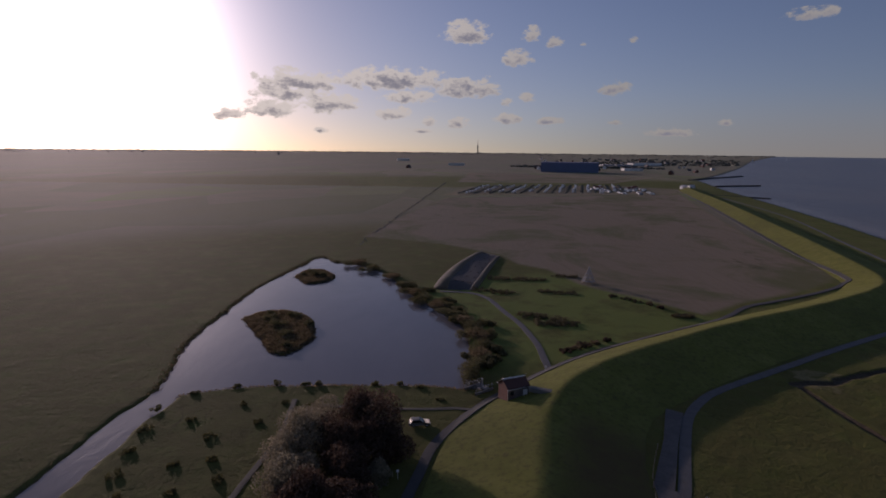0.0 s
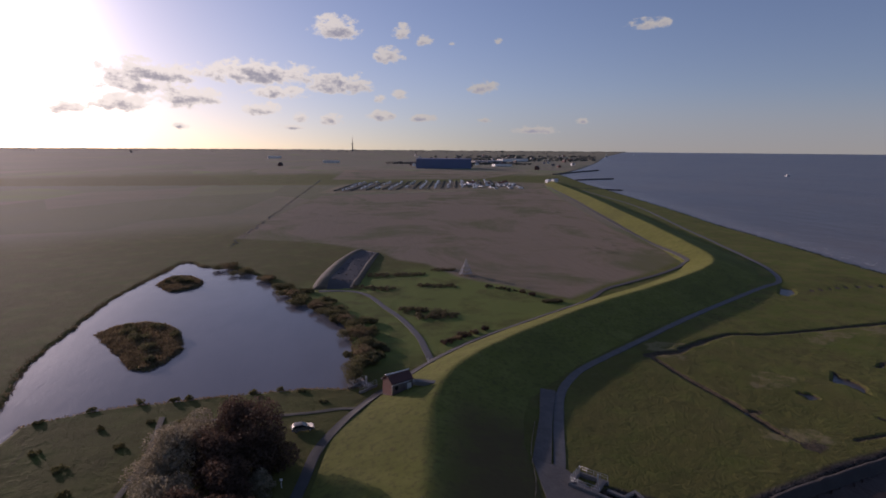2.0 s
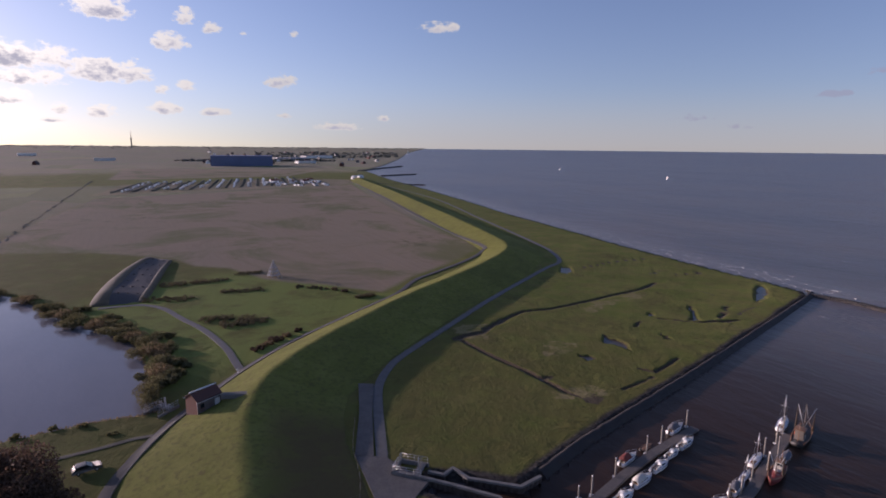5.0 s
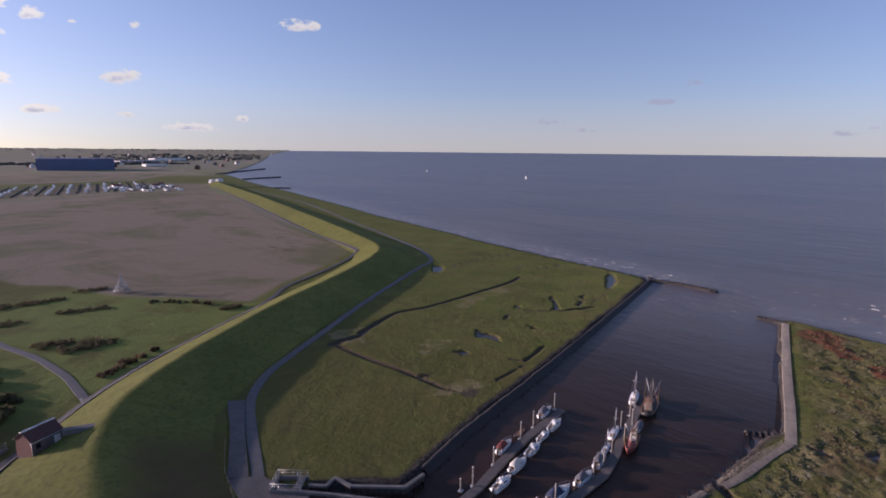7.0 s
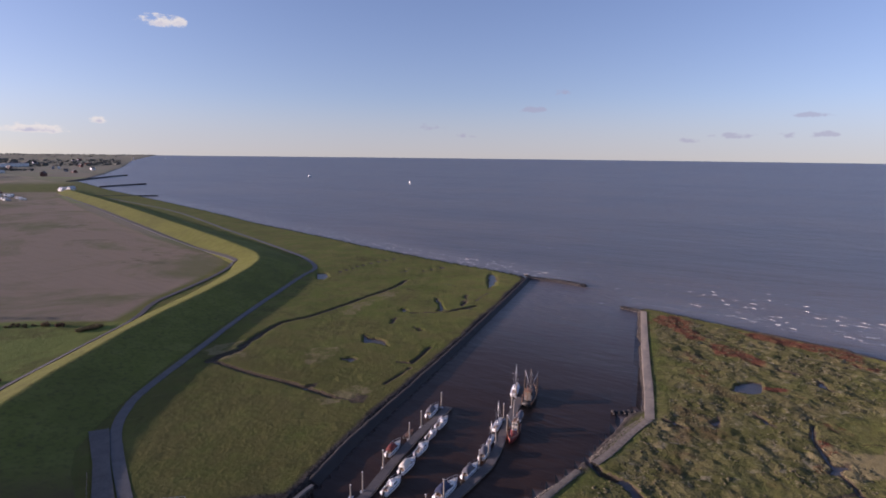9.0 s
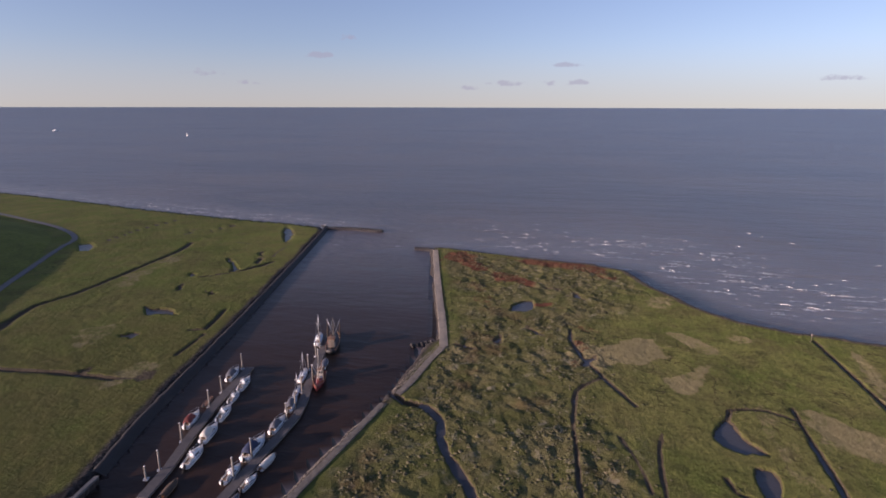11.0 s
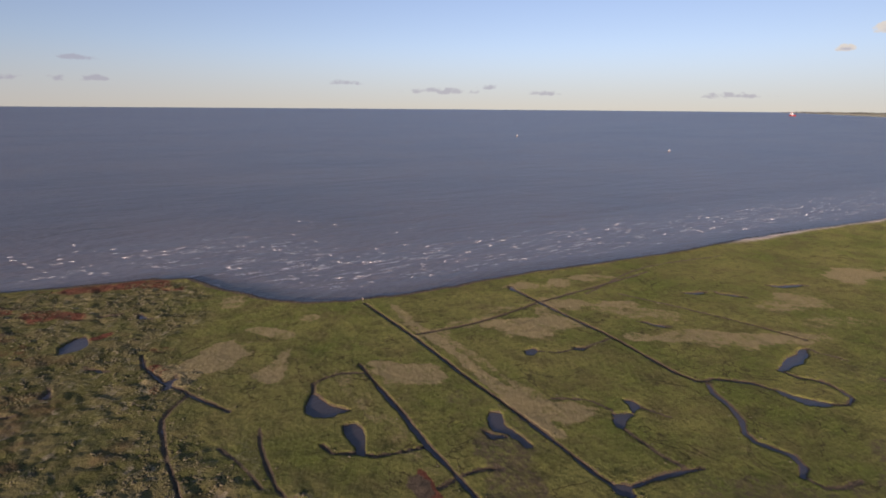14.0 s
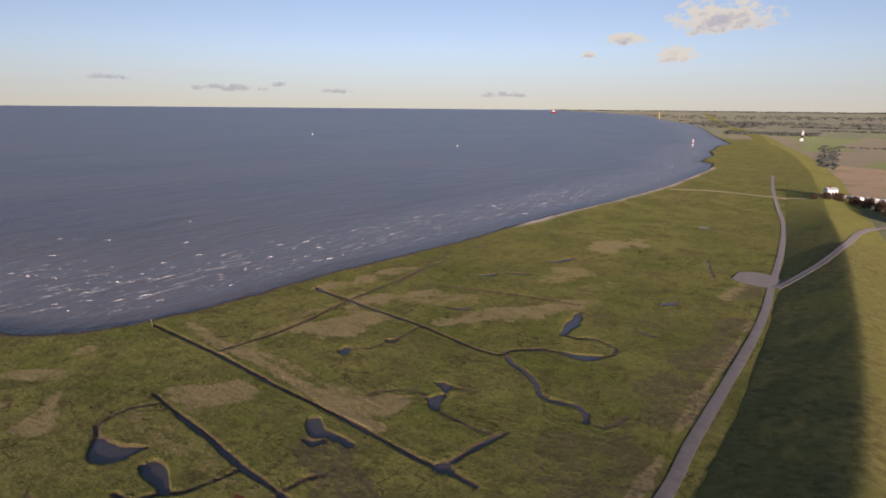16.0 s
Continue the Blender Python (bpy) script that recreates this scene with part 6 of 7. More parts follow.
def breakwater(line, wide, high, label, seed):
    g = thing("breakwater", line[0][0], line[0][1], 0, 0, label, "breakwater")
    o = np.array(line[0])
    rng = np.random.default_rng(seed)
    pts = smooth(line, 1.0)
    t = np.gradient(pts, axis=0)
    t /= np.linalg.norm(t, axis=1)[:, None] + 1e-9
    rings = []
    for k, (p, d) in enumerate(zip(pts, t)):
        q = p - o
        n = np.array([d[1], -d[0]])
        e = 1 - 0.8 * max(0, k / len(pts) - 0.9) / 0.1
        rings.append([Vector((*(q + n * u * wide * e), WATER - 1.2 + (1.2 + high) * h * (0.6 + 0.4 * e) + rng.uniform(-0.08, 0.08))) for u, h in ((-1, 0), (-0.5, 0.8), (-0.2, 1), (0.2, 1), (0.5, 0.8), (1, 0))])
    part("core", loft(bmesh.new(), rings), M_STONE, g, flat=True)
    n = int(len(pts) * 14)
    i = rng.integers(0, len(pts), n)
    off = rng.uniform(-0.85, 0.85, n)
    c = np.stack([pts[i, 0] - o[0] + t[i, 1] * off * wide, pts[i, 1] - o[1] - t[i, 0] * off * wide, WATER - 1.2 + (1.2 + high) * (1 - np.clip((np.abs(off) - 0.2) / 0.8, 0, 1))], -1)
    lumps_mesh("rubble", c, rng.uniform(0.25, 0.5, (n, 1)) * np.array([1.2, 0.9, 0.7]), M_STONE, g, seed=seed)


c_, s_ = rubble([(115, 24.9), (108, 26.4), (102.5, 27.2), (96, 28.2), (91.5, 29.2)], (-1.2, 1.6), 900, 0.17, 15)
d_, t_ = rubble([(88, 30.6), (79, 32.2), (65, 34.6), (54, 36.8), (44, 42)], (-1.2, 1.6), 1400, 0.17, 16)
tagged(lumps_mesh("bank_stones", np.vstack([c_, d_]), np.vstack([s_, t_]), M_PALESTONE, seed=17), "pale loose stones of the harbour bank", "stones", kind="stuff")

breakwater([(228, 106.5), (230.5, 98), (230.5, 90), (229, 79)], 2.6, 0.9, "low dark stone breakwater at the harbour mouth", 5)
breakwater([(200, 45.5), (202.5, 50), (203, 56)], 2.2, 0.8, "short dark stone spur at the harbour mouth", 6)
breakwater([(119, 26.5), (117.5, 29.5), (115.5, 32.5)], 1.2, 0.5, "short row of dark stones running into the harbour", 8)
breakwater([(326, 757), (350, 738), (388, 706)], 3.5, 1.4, "long dark groyne running into the sea", 7)
breakwater([(465, 1150), (560, 1260), (690, 1390)], 7, 2.5, "far dark groyne running into the sea", 9)
breakwater([(430, 950), (470, 968), (520, 985)], 5, 2.0, "far dark groyne running into the sea", 10)


# ---- trees and shrubs ----
def leaf_cloud(name, centres, radii, count, size, mat, parent, seed, flat=0.8):
    """Small leaf clumps scattered over and in round masses: one mesh of many little blades."""
    rng = np.random.default_rng(seed)
    centres, radii = np.asarray(centres, float), np.asarray(radii, float)
    pick = rng.choice(len(centres), count, p=radii**2 / np.sum(radii**2))
    d = rng.normal(size=(count, 3))
    d /= np.linalg.norm(d, axis=1)[:, None]
    r = radii[pick] * (0.55 + 0.5 * rng.random(count) ** 0.6)
    c = centres[pick] + d * r[:, None] * np.array([1, 1, flat])
    u = rng.normal(size=(count, 3))
    u /= np.linalg.norm(u, axis=1)[:, None]
    v = np.cross(u, d + rng.normal(size=(count, 3)) * 0.6)
    v /= np.linalg.norm(v, axis=1)[:, None] + 1e-9
    s = size * rng.uniform(0.6, 1.4, count)[:, None]
    pts = np.stack([c - u * s, c + v * s * 0.6, c + u * s, c - v * s * 0.6], 1).reshape(-1, 3)
    f = np.arange(count * 4).reshape(-1, 4)
    ob = sheet(name, pts[:, 0], pts[:, 1], pts[:, 2], f, mat)
    ob.data.shade_flat()
    ob.parent = parent
    return ob


def tree(x, y, high, wide, mat, label, seed, count=2600, size=0.22, bare=0.0, sink=0.1):
    rng = random.Random(seed)
    z = tall(x, y) - sink
    g = thing("tree", x, y, z, 0, label, "tree")
    bm = bmesh.new()
    top = Vector((rng.uniform(-0.3, 0.3), rng.uniform(-0.3, 0.3), high * 0.55))
    rod(bm, (0, 0, 0), top * 0.5, high * 0.035, high * 0.026)
    rod(bm, top * 0.5, top, high * 0.026, high * 0.015)
    part("trunk", bm, M_BARK, g)
    centres, radii = [], []
    limbs = bmesh.new()
    for i in range(9):
        a = i * 2.4 + rng.uniform(-0.4, 0.4)
        h0 = rng.uniform(0.06, 0.45) * high
        out = wide * rng.uniform(0.45, 0.85) / 2
        e = Vector((math.cos(a) * out, math.sin(a) * out, h0 + high * rng.uniform(0.15, 0.38)))
        s = top * min(1, h0 / top.z)
        m = (s + e) / 2 + Vector((0, 0, -0.04 * high))
        rod(limbs, s, m, high * 0.014, high * 0.01, 6)
        rod(limbs, m, e, high * 0.01, high * 0.004, 6)
        for k in range(3):
            b = e + Vector((rng.uniform(-1, 1), rng.uniform(-1, 1), rng.uniform(0.1, 1))) * wide * 0.16
            rod(limbs, m.lerp(e, 0.6), b, high * 0.005, high * 0.002, 4)
        centres.append(e)
        radii.append(wide * rng.uniform(0.22, 0.32))
    for i in range(5):
        centres.append(Vector((rng.uniform(-0.2, 0.2) * wide, rng.uniform(-0.2, 0.2) * wide, high * rng.uniform(0.55, 0.86))))
        radii.append(wide * rng.uniform(0.22, 0.32))
    for i in range(5):
        a = i * 1.26 + rng.uniform(-0.4, 0.4)
        centres.append(Vector((math.cos(a) * wide * 0.3, math.sin(a) * wide * 0.3, high * rng.uniform(0.12, 0.24))))
        radii.append(wide * rng.uniform(0.17, 0.24))
    part("branchwork", limbs, M_BARK, g)
    leaf_cloud("crown", [c[:] for c in centres], radii, int(count * 2.6), size * 0.85, mat, g, seed)
    return g


def shrub(x, y, high, wide, mat, label, seed, count=420, size=0.16, name="shrub", z=None):
    rng = random.Random(seed)
    g = thing(name, x, y, (tall(x, y) if z is None else z) - 0.1, rng.uniform(0, 360), label, "shrub")
    stems = bmesh.new()
    centres, radii = [], []
    for i in range(5 if wide < 6 else 13):
        a = i * 2.4 + rng.uniform(-0.5, 0.5)
        e = Vector((math.cos(a) * wide * rng.uniform(0.05, 0.36), math.sin(a) * wide * rng.uniform(0.05, 0.36), high * rng.uniform(0.35, 0.7)))
        rod(stems, (0, 0, 0), e, 0.04, 0.015, 5)
        centres.append(e[:])
        radii.append((wide * high) ** 0.5 * rng.uniform(0.24, 0.38))
    part("branchwork", stems, M_BARK, g)
    leaf_cloud("foliage", centres, radii, count, size, mat, g, seed)
    return g


# clump beside the lane
tree(-17.5, 98.5, 11.5, 10.5, M_LEAF_DARK, "tall dark russet tree with dense twiggy crown", 1, 4200, 0.24)
tree(-13.5, 91.5, 8.6, 8.5, M_LEAF_DARK, "dark russet tree with dense twiggy crown", 2, 3400, 0.24)
tree(-20.5, 90.5, 9.2, 8.6, M_LEAF_DARK, "dark russet tree beside a pale willow", 3, 3400, 0.24)
tree(-26.5, 99.0, 8.2, 8.2, M_LEAF_PALE, "rounded silver-leaved willow lit by the sun", 4, 2600, 0.2)
tree(-28.5, 92.5, 8.6, 8.6, M_LEAF_PALE, "rounded silver-leaved willow lit by the sun", 5, 3000, 0.2)
tree(-28.0, 86.0, 8.4, 8.6, M_LEAF_PALE, "rounded silver-leaved willow lit by the sun", 6, 3000, 0.2)
tree(-26.5, 79.5, 8.0, 8.4, M_LEAF_PALE, "rounded silver-leaved willow lit by the sun", 7, 3000, 0.2)
tree(-18.0, 82.5, 7.5, 8.0, M_LEAF_DARK, "dark leafy tree near the lane", 8, 3000, 0.22)
tree(-13.5, 84.5, 4.2, 4.2, M_LEAF_PALE, "small silvery willow bush near the lane", 9, 1500, 0.18)
tree(-24.0, 74.0, 8.0, 8.0, M_LEAF_DARK, "dark leafy tree near the lane", 10, 3000, 0.24)
tree(-16.0, 74.0, 7.0, 7.0, M_LEAF_DARK, "dark leafy tree near the lane", 11, 3000, 0.24)

# scrub along the pond's eastern bank
k = 100
for px, py, hh, ww in ((2.5, 131, 2.8, 4.6), (4.5, 135, 2.4, 4.0), (5.5, 142, 2.4, 4.5), (8, 138, 1.8, 3.5), (6.5, 150, 2.2, 4.2), (5, 157, 2.6, 5), (9, 160, 1.8, 4), (4, 166, 2.4, 4.6), (1.5, 173, 2.2, 4.5),
                       (7, 171, 1.6, 4), (-3, 180, 2.2, 5), (-8, 190, 2.0, 5), (0, 186, 1.6, 4), (-13, 199, 2.0, 5), (-18, 208, 2.0, 5), (-5, 198, 1.4, 4), (-24, 220, 1.8, 5), (-30, 234, 1.8, 5), (-12, 212, 1.4, 4), (-40, 250, 1.8, 6), (-50, 262, 2, 6), (10.5, 147, 1.5, 3.2)):
    for j in range(2):
        a = random.Random(k * 7 + j).uniform(0, 6.28)
        shrub(px + math.cos(a) * ww * 0.8, py + math.sin(a) * ww * 0.8, hh * 0.85, ww * 1.3, M_LEAF_OLIVE, "olive-brown scrub bush on the pond bank", k * 10 + j, 1000, 0.17)
    shrub(px, py, hh * 1.15, ww * 1.5, M_LEAF_OLIVE if k % 3 else M_LEAF_RUST, "olive-brown scrub bush on the pond bank" if k % 3 else "rust-brown reed clump on the pond bank", k, 1300, 0.17)
    k += 1
# low scrub in the meadow by the climbing frame
for px, py, hh, ww in ((14, 236.5, 1.5, 4.5), (19, 236, 1.7, 4.5), (24.6, 235.8, 1.4, 4), (29.5, 235.8, 1.6, 4.5), (34.4, 235.6, 1.2, 3.5), (44.5, 242.6, 1.6, 4), (50, 242.3, 1.4, 4), (33, 215.4, 1.4, 4), (38, 214, 1.2, 3.6), (43.6, 212.7, 1.3, 3.6), (8, 216.5, 1.4, 4), (13, 214.5, 1.5, 4),
                       (18, 212.4, 1.3, 4), (23, 183, 2.0, 4), (27, 181.5, 1.6, 3.4), (27, 174.5, 2.2, 4), (31.5, 172.5, 2.0, 4), (36.5, 174, 1.6, 4), (33, 178, 1.8, 4), (74.6, 184.5, 2.0, 3), (78, 184.6, 2.2, 3.4), (59, 209, 1.8, 2.4), (63, 205, 1.8, 2.4), (66, 202, 1.4, 2.4)):
    shrub(px, py, hh * 0.36, ww * 2.4, M_SCRUB, "low dark scrub bush in rough grass", k, 1500, 0.16)
    k += 1
for px, py, hh, ww in ((29.5, 148.3, 1.2, 3), (32.5, 150.6, 1.4, 3.4), (36, 153, 1.6, 3.6), (39.5, 155.6, 1.4, 3.4), (43, 158, 1.2, 3), (69.5, 198.5, 1.8, 2.4), (72, 194, 1.6, 2.4)):
    shrub(px, py, hh * 0.7, ww * 1.4, M_LEAF_RUST if k % 2 else M_LEAF_DARK, "brown bramble scrub beside the dike lane", k, 700, 0.2)
    k += 1
# bushes on the near bank of the pond and in the meadow
for px, py, hh, ww in ((-43, 122.8, 1.5, 2.2), (-33, 123.2, 1.6, 2.4), (-36, 122.8, 1.7, 2.0), (-20, 124, 1.4, 3.0), (-14, 124.4, 1.2, 2.4), (-52, 121, 1.2, 2.2), (-60, 116.5, 1.4, 2.6), (-64, 108, 1.6, 2.6), (-62, 100, 1.6, 3), (-60, 92, 1.6, 3), (-58, 84, 1.8, 3), (-55, 104, 1.4, 2.4),
                       (-48, 98, 1.5, 2.6), (-44, 90, 1.5, 2.4), (-50, 88, 1.4, 2.2), (-41, 104, 1.2, 2.2), (-54, 78, 1.6, 3), (-46, 80, 1.6, 2.6), (-40, 84, 1.4, 2.2), (-47, 112, 1.0, 2.2), (-38, 113, 1.0, 2.0), (-32, 112, 1.2, 2.6), (-22, 107, 1.6, 3.2), (-9, 122.5, 1.0, 2.4), (-4, 116, 0.9, 2.2)):
    shrub(px, py, hh * 0.45, ww * 1.35, M_MEADOW, "small olive scrub bush in the meadow by the pond", k, 420, 0.15)
    k += 1


def reeds(name, rings, count, high, mat, label, seed):
    """A belt of upright reed blades in one mesh."""
    rng = np.random.default_rng(seed)
    pts = np.vstack([smooth(r, 0.6) for r in rings])
    i = rng.integers(0, len(pts), count)
    x, y = pts[i, 0] + rng.normal(0, 1.1, count), pts[i, 1] + rng.normal(0, 1.1, count)
    z = ground_height(x, y)
    ok = (z > 0.55) & (z < 1.75)
    x, y, z = x[ok], y[ok], z[ok]
    n = len(x)
    a, h = rng.uniform(0, math.pi, n), high * rng.uniform(0.5, 1.15, n)
    wx, wy = np.cos(a) * 0.13, np.sin(a) * 0.13
    lx, ly = rng.normal(0, 0.25, n), rng.normal(0, 0.25, n)
    P = np.stack([np.stack([x - wx, y - wy, z - 0.1], -1), np.stack([x + wx, y + wy, z - 0.1], -1), np.stack([x + lx + wx * 0.5, y + ly + wy * 0.5, z + h], -1), np.stack([x + lx - wx * 0.5, y + ly - wy * 0.5, z + h * 0.9], -1)], 1).reshape(-1, 3)
    ob = sheet(name, P[:, 0], P[:, 1], P[:, 2], np.arange(n * 4).reshape(-1, 4), mat)
    ob.data.shade_flat()
    return tagged(ob, label, "reeds", kind="stuff")


reeds("reed_belt", [POND + POND[:1], CHANNEL[1:6]], 20000, 0.45, M_LEAF_RUST, "brown reeds fringing the pond and channel", 21)
reeds("island_reeds", [[(c[0] * q + m[0] * (1 - q), c[1] * q + m[1] * (1 - q)) for c in ring + ring[:1]] for ring, m in ((ISLAND_A, (-57, 162)), (ISLAND_B, (-64, 237))) for q in (0.2, 0.4, 0.55, 0.7, 0.82, 0.92)], 24000, 0.6, M_LEAF_RUST, "brown reeds covering the pond islands", 22)
for px, py, hh, ww in ((-57, 166, 1.6, 7), (-62, 172, 1.5, 7), (-52, 158, 1.5, 6), (-49, 148, 1.3, 5), (-55, 176, 1.4, 7), (-64, 178, 1.2, 5), (-48, 168, 1.4, 5), (-64, 237, 2.0, 6), (-60, 234, 2.4, 5), (-67, 242, 1.8, 5), (-69, 236, 1.4, 4)):
    shrub(px, py, hh, ww, M_LEAF_OLIVE, "dense olive brush on the pond island", k, 700, 0.2)
    k += 1


def tussocks():
    """Coarse grass hummocks on the rough marsh east of the harbour, and along the ditch edges."""
    rng = np.random.default_rng(31)
    n = 30000
    x, y = rng.uniform(42, 205, n), rng.uniform(-45, 48, n)
    z, d, heath, wet, p = ground_height(x, y, True)
    ok = (heath > 0.35 + 0.4 * rng.random(n)) & (z > 1.3) & (d > 3.5) & (wet < 0.3) & (fbm(x, y, 0.12, 3, 44) > 0.46)
    x, y, z = x[ok][:5000], y[ok][:5000], z[ok][:5000]
    s = (0.10 + 0.24 * rng.random((len(x), 1)) ** 2) * np.array([1.5, 1.0, 0.34])
    ob = lumps_mesh("grass_tussocks", np.stack([x, y, z], -1), s, M_TUSSOCK, seed=32, jitter=0.4, smooth_=True)
    tagged(ob, "straw and olive grass hummocks on the rough marsh", "tussocks", kind="stuff")
    c = []
    for width, deep, line in (d for d in DITCHES if d[2][0][1] < 31):
        pts = smooth(line, 0.9)
        t = np.gradient(pts, axis=0)
        t /= np.linalg.norm(t, axis=1)[:, None] + 1e-9
        for s_ in (-1, 1):
            off = s_ * (width * 0.8 + 0.35 + rng.random(len(pts)) * 0.5)
            c.append(np.stack([pts[:, 0] + t[:, 1] * off, pts[:, 1] - t[:, 0] * off], -1))
    c = np.vstack(c)
    c = c[(rng.random(len(c)) < 0.16) & (fbm(c[:, 0], c[:, 1], 0.15, 3, 45) > 0.42)]
    z = ground_height(c[:, 0].copy(), c[:, 1].copy())
    c, z = c[z > 1.3], z[z > 1.3]
    s = rng.uniform(0.10, 0.32, (len(c), 1)) * np.array([1.2, 0.8, 0.45])
    ob = lumps_mesh("ditch_edge_grass", np.c_[c, z], s, M_TUSSOCK, seed=33, jitter=0.4, smooth_=True)
    tagged(ob, "straw-coloured grass fringe along the marsh ditches", "grass", kind="stuff")


tussocks()


def wave_crests():
    """Short breaking crests in lines off the shore: each one a low bowed ridge of foam."""
    rng = np.random.default_rng(61)
    shore = SHORE[6:-6]
    x, y = np.r_[rng.uniform(100, 330, 26000), rng.uniform(225, 420, 16000)], np.r_[rng.uniform(-620, 60, 26000), rng.uniform(80, 860, 16000)]
    off = gap(x, y, shore)
    south = y < 70
    band = np.where(south, step_up(off, 9, 18) * step_up(off, 66, 38) + 0.05 * step_up(off, 170, 60), 3.0 * step_up(off, 2, 5) * step_up(off, 24, 10) + 0.05 * step_up(off, 150, 20))
    band *= 0.35 + 0.65 * step_up(fbm(x, y, 0.03, 3, 62), 0.38, 0.6)
    lines = 0.5 + 0.5 * np.sin(off * 2 * math.pi / 8.5 + 5 * fbm(x, y, 0.03, 2, 64))
    ok = ~inside(x, y, COAST) & ~inside(x, y, HARBOUR + [(240, 75), (235, 108)]) & (rng.random(len(x)) < 0.30 * band * (0.15 + lines**3))
    x, y, off = x[ok], y[ok], off[ok]
    way_ = np.arctan2(gap(x, y + 2, shore) - gap(x, y - 2, shore), gap(x + 2, y, shore) - gap(x - 2, y, shore)) - math.pi / 2 + rng.normal(0, 0.14, len(x))
    size = 0.62 * rng.uniform(0.15, 1.0, len(x)) ** 1.8
    c, s_, turn = [], [], []
    for k in range(-2, 3):
        keep = rng.random(len(x)) < (1.0 if k == 0 else 0.7)
        along, bow = k * 0.58 * (0.35 + size), 0.10 * k * k * (0.3 + size)
        px, py = x + np.cos(way_) * along + np.sin(way_) * bow, y + np.sin(way_) * along - np.cos(way_) * bow
        thin = 1 - 0.24 * abs(k)
        c.append(np.stack([px, py, WATER + 0.03 + rise(px, py)], -1)[keep])
        s_.append(np.stack([0.22 + 0.5 * size, (0.07 + 0.13 * size) * thin, (0.06 + 0.15 * size) * thin], -1)[keep])
        turn.append((way_ - 0.2 * k)[keep])
    ob = lumps_mesh("wave_crests", np.vstack(c), np.vstack(s_), M_FOAM, seed=63, jitter=0.35, turn=np.concatenate(turn))
    tagged(ob, "short white breaking wave crests off the shore", "waves", kind="stuff")


M_FOAM = plain("white_foam", (0.62, 0.62, 0.62), 0.9, vary=0.25, scale=2.0)
wave_crests()


# ---- meadow things ----
def climbing_frame(x, y):
    g = thing("climbing_pyramid", x, y, tall(x, y), 20, "pale tiered timber and rope climbing pyramid", "play frame")
    part("mast", rod(bmesh.new(), (0, 0, 0), (0, 0, 6.8), 0.14, 0.1), M_PALEWOOD, g)
    part("finial", block(bmesh.new(), 0, 0, 6.5, 0.7, 0.7, 0.5, 0.1, taper=0.5), M_PALEWOOD, g)
    for i in range(8):
        a = i * math.pi / 4
        part("strut", rod(bmesh.new(), (3.1 * math.cos(a), 3.1 * math.sin(a), 0), (0.1 * math.cos(a), 0.1 * math.sin(a), 6.6), 0.1, 0.07, 6), M_PALEWOOD, g)
    for h, r in ((0.9, 2.9), (2.4, 2.25), (4.0, 1.5), (5.3, 0.85)):
        bm = bmesh.new()
        for i in range(8):
            a, b = i * math.pi / 4, (i + 1) * math.pi / 4
            rod(bm, (r * math.cos(a), r * math.sin(a), h), (r * math.cos(b), r * math.sin(b), h), 0.07, sides=6)
        part("ring_rail", bm, M_PALEWOOD, g)
        bm = bmesh.new()
        loft(bm, [[Vector((k_ * r * math.cos(i * math.pi / 4), k_ * r * math.sin(i * math.pi / 4), h + dz)) for i in range(8)] for k_, dz in ((0.98, -0.05), (0.55, 0.25))], caps=False)
        part("platform", bm, M_GREYCLOTH, g)


climbing_frame(54.5, 231.5)


